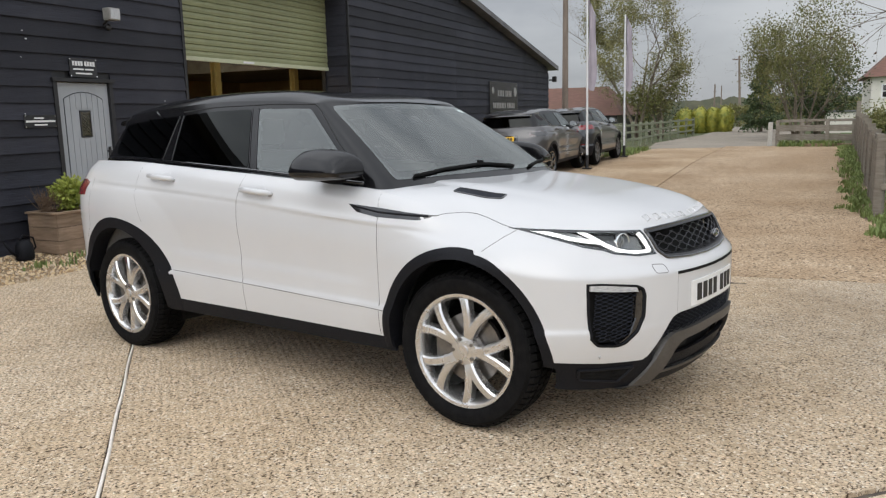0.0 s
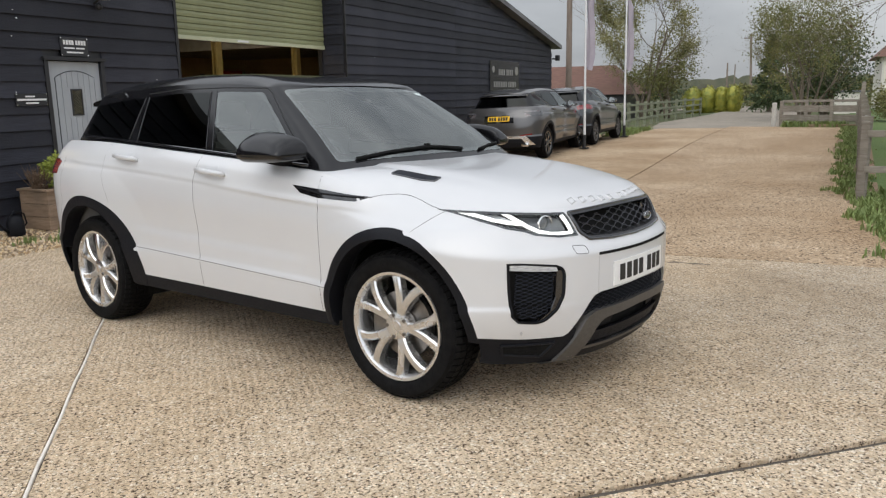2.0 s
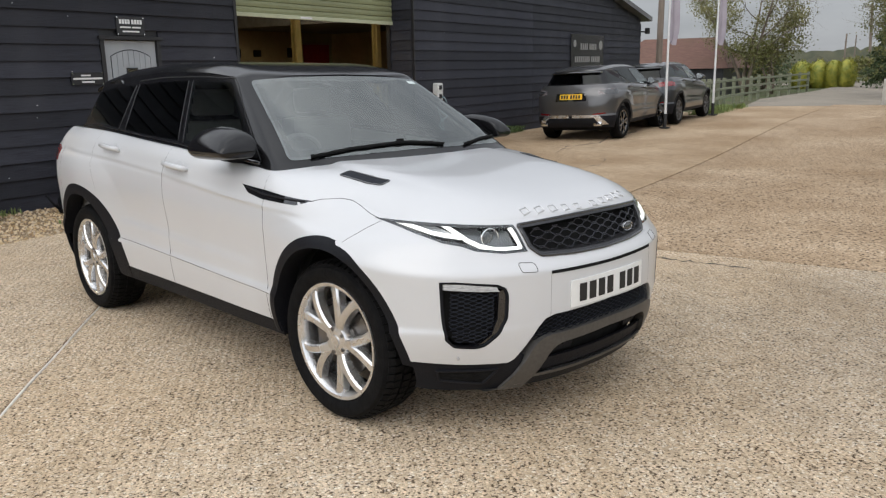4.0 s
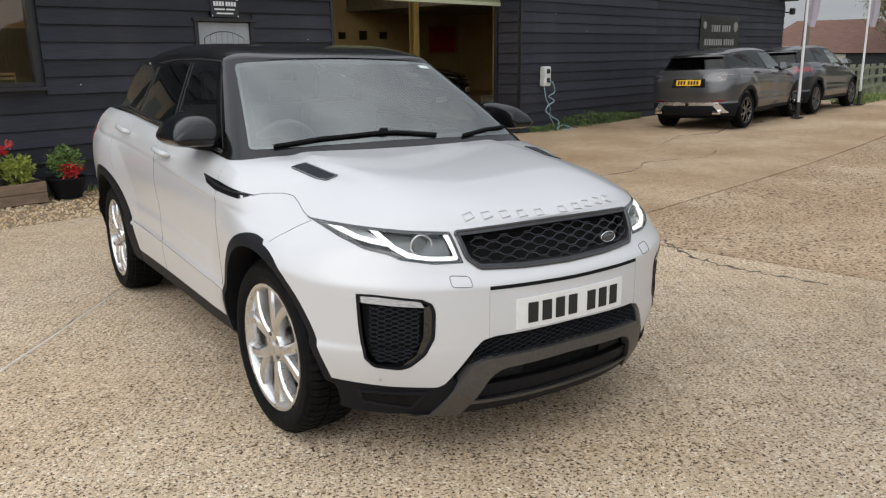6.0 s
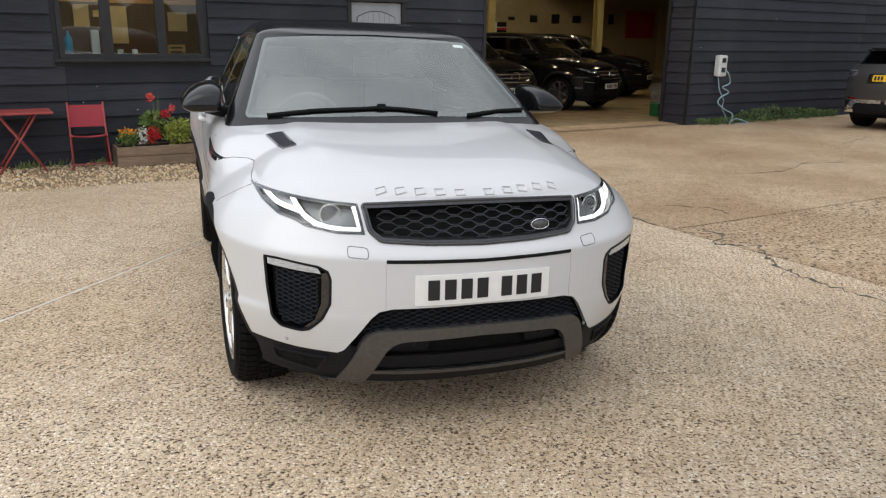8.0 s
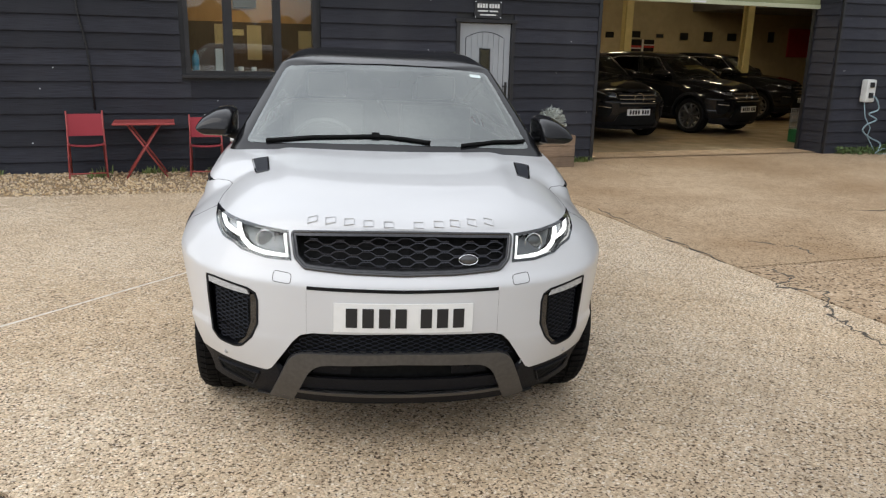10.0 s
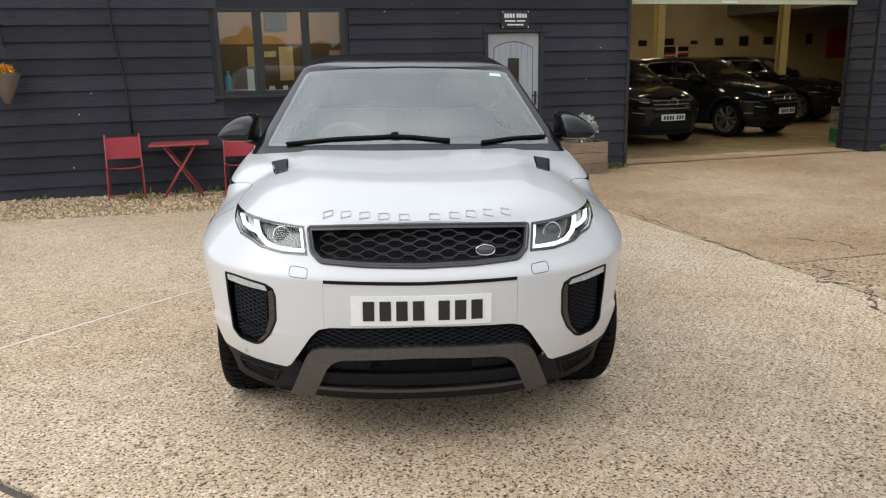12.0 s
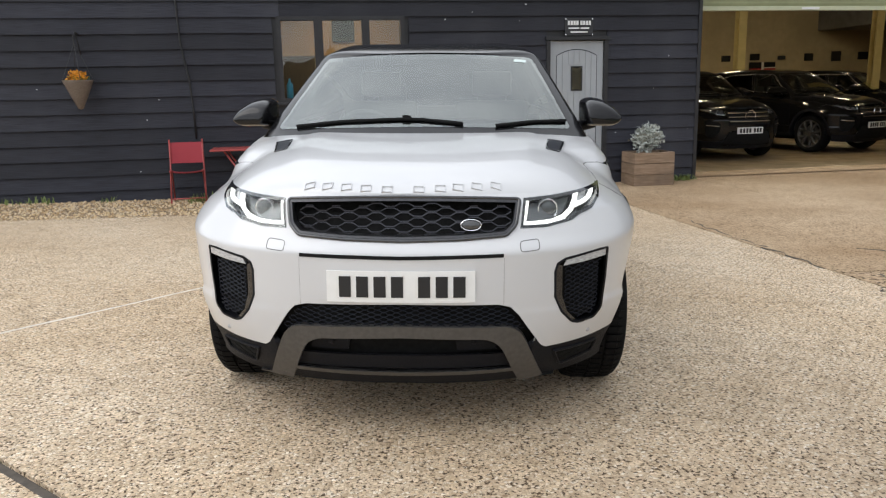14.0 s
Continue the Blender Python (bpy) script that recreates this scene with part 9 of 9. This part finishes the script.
def hipped(parent, u0, u1, v0, v1, z0, z1, hip, over=0.3):
    bm = bmesh.new()
    a = [bm.verts.new(p) for p in ((u0 - over, v0 - over, z0), (u1 + over, v0 - over, z0), (u1 + over, v1 + over, z0), (u0 - over, v1 + over, z0))]
    if v1 - v0 > u1 - u0:
        m = (u0 + u1) / 2
        r = [bm.verts.new((m, v0 + hip, z1)), bm.verts.new((m, v1 - hip, z1))]
        bm.faces.new((a[0], a[1], r[0]))
        bm.faces.new((a[2], a[3], r[1]))
        bm.faces.new((a[1], a[2], r[1], r[0]))
        bm.faces.new((a[3], a[0], r[0], r[1]))
    else:
        m = (v0 + v1) / 2
        r = [bm.verts.new((u0 + hip, m, z1)), bm.verts.new((u1 - hip, m, z1))]
        bm.faces.new((a[3], a[0], r[0]))
        bm.faces.new((a[1], a[2], r[1]))
        bm.faces.new((a[0], a[1], r[1], r[0]))
        bm.faces.new((a[2], a[3], r[0], r[1]))
    bm.faces.new(a[::-1])
    bmesh.ops.recalc_face_normals(bm, faces=list(bm.faces))
    return part("roof", bm, M["red_tile"], parent, "red-brown clay tile roof")


shed = new("farm_shed", None)
shed.matrix_world = BARN
tagged(shed, "low farm building with a red tile roof behind the trees", "house")
part("wall", boxes(((40.0, 8.4, -0.3), (46.0, 15.0, 1.3))), M["trim_black"], shed)
part("white_gable", boxes(((39.9, 10.2, -0.3), (39.98, 11.7, 1.2))), M["render_white"], shed)
hipped(shed, 40.0, 46.0, 8.4, 15.0, 1.25, 2.95, 1.2)

house = new("house", None)
house.matrix_world = BARN
tagged(house, "cream rendered house with a red-brown tile roof beyond the lawn", "house")
hu0, hu1, hv0, hv1 = 46.5, 54.0, -15.0, -4.5
part("wall", boxes(((hu0, hv0, -0.4), (hu1, hv1, 3.1))), M["render_white"], house)
hipped(house, hu0, hu1, hv0, hv1, 3.05, 5.8, 2.3, 0.4)
part("chimney", boxes(((50, -8.2, 4.2), (50.6, -7.5, 5.8)), bevel=0.02), M["red_tile"], house)
for v, z, w, hh in ((-5.9, 1.85, 0.9, 0.8), (-5.95, 0.0, 0.85, 1.2), (-8.4, 1.85, 0.9, 0.8), (-8.4, 0.4, 1.0, 0.9), (-4.98, 0.5, 0.4, 0.6)):
    wn_ = new("window", None)
    wn_.parent = house
    wn_.matrix_basis = pose(hu0, v, z)
    part("frame", boxes(((-0.06, 0, 0), (-0.003, w, 0.07)), ((-0.06, 0, hh - 0.07), (-0.003, w, hh)), ((-0.06, 0, 0.07), (-0.003, 0.07, hh - 0.07)), ((-0.06, w - 0.07, 0.07), (-0.003, w, hh - 0.07)), ((-0.05, w / 2 - 0.03, 0.07), (-0.003, w / 2 + 0.03, hh - 0.07)), ((-0.045, 0.07, hh / 2 - 0.02), (-0.003, w - 0.07, hh / 2 + 0.02))), M["sign_white"], wn_)
    part("pane", boxes(((-0.02, 0.07, 0.07), (-0.004, w - 0.07, hh - 0.07))), M["gloss_black"], wn_)
lean = new("white_shed", None)
lean.matrix_world = BARN
tagged(lean, "small white outbuilding behind the shrubs", "shed")
part("wall", boxes(((43.0, -3.7, -0.3), (44.6, -2.2, 1.15)), bevel=0.02), M["render_white"], lean)
part("roof", boxes(((42.9, -3.85, 1.15), (44.7, -2.05, 1.25)), bevel=0.02), M["roof_sheet"], lean)

# a rough hedge beyond the road
def hedge_place(rd):
    v = -10 + 14.5 * rd.random()
    top = 1.75 + 0.7 * noise.noise(Vector((v * 0.7, 1.5, 0))) + 0.35 * noise.noise(Vector((v * 2.3, 4.0, 0))) + max(0.0, -v - 1.5) * 0.16
    z = top * rd.random() ** 0.7
    x, y = uv(58 + rd.uniform(-0.8, 0.8), v)
    return Vector((x, y, lie(x, y) + z)), Vector((0, 0, 0.2))


me = leaf_cloud(9000, 0.2, hedge_place)
me.materials.append(M["leaf_olive"])
tagged(new("rough_hedge", me), "rough olive hedge beyond the public road", "hedge", kind="stuff")

# far woods and hedgerows, in front and all round
M["far_wood"] = shade("distant_woodland", (0.05, 0.058, 0.035), (0.085, 0.085, 0.05), rough=0.95, scale=0.35, bump=0.0, stain=(0.1, 0.09, 0.055), stain_scale=0.1)


def woods(name, r, a0, a1, hh, n, seed, label):
    rnd = random.Random(seed)
    bm = bmesh.new()
    lo, hi = [], []
    for k in range(n + 1):
        a = radians(a0 + (a1 - a0) * k / n)
        rr = r * (1 + 0.05 * noise.noise(Vector((k * 0.05, seed, 0))))
        h = hh * (0.75 + 0.35 * noise.noise(Vector((k * 0.11, seed, 2))) + 0.22 * noise.noise(Vector((k * 0.6, seed, 5))))
        lo.append((bm.verts.new((rr * math.cos(a), rr * math.sin(a), -1)), bm.verts.new((1.12 * rr * math.cos(a), 1.12 * rr * math.sin(a), -1))))
        hi.append((bm.verts.new((rr * 1.02 * math.cos(a), rr * 1.02 * math.sin(a), max(0.4, h))), bm.verts.new((1.1 * rr * math.cos(a), 1.1 * rr * math.sin(a), max(0.4, h)))))
    for k in range(n):
        bm.faces.new((lo[k][0], lo[k + 1][0], hi[k + 1][0], hi[k][0]))
        bm.faces.new((hi[k][0], hi[k + 1][0], hi[k + 1][1], hi[k][1]))
        bm.faces.new((hi[k][1], hi[k + 1][1], lo[k + 1][1], lo[k][1]))
    return tagged(link(name, bm, M["far_wood"], smooth=60), label, "woodland", kind="stuff")


woods("far_woods", 260, -60, 75, 6.5, 420, 3, "distant dark woodland on the skyline")
woods("hedgerow", 120, 10, 26, 2.6, 160, 5, "olive hedgerow along the road")
# unseen trees, added to darken what glass and paint reflect
woods("field_trees", 42, 150, 320, 4.6, 200, 8, "unseen row of dark trees added behind the yard for reflections")
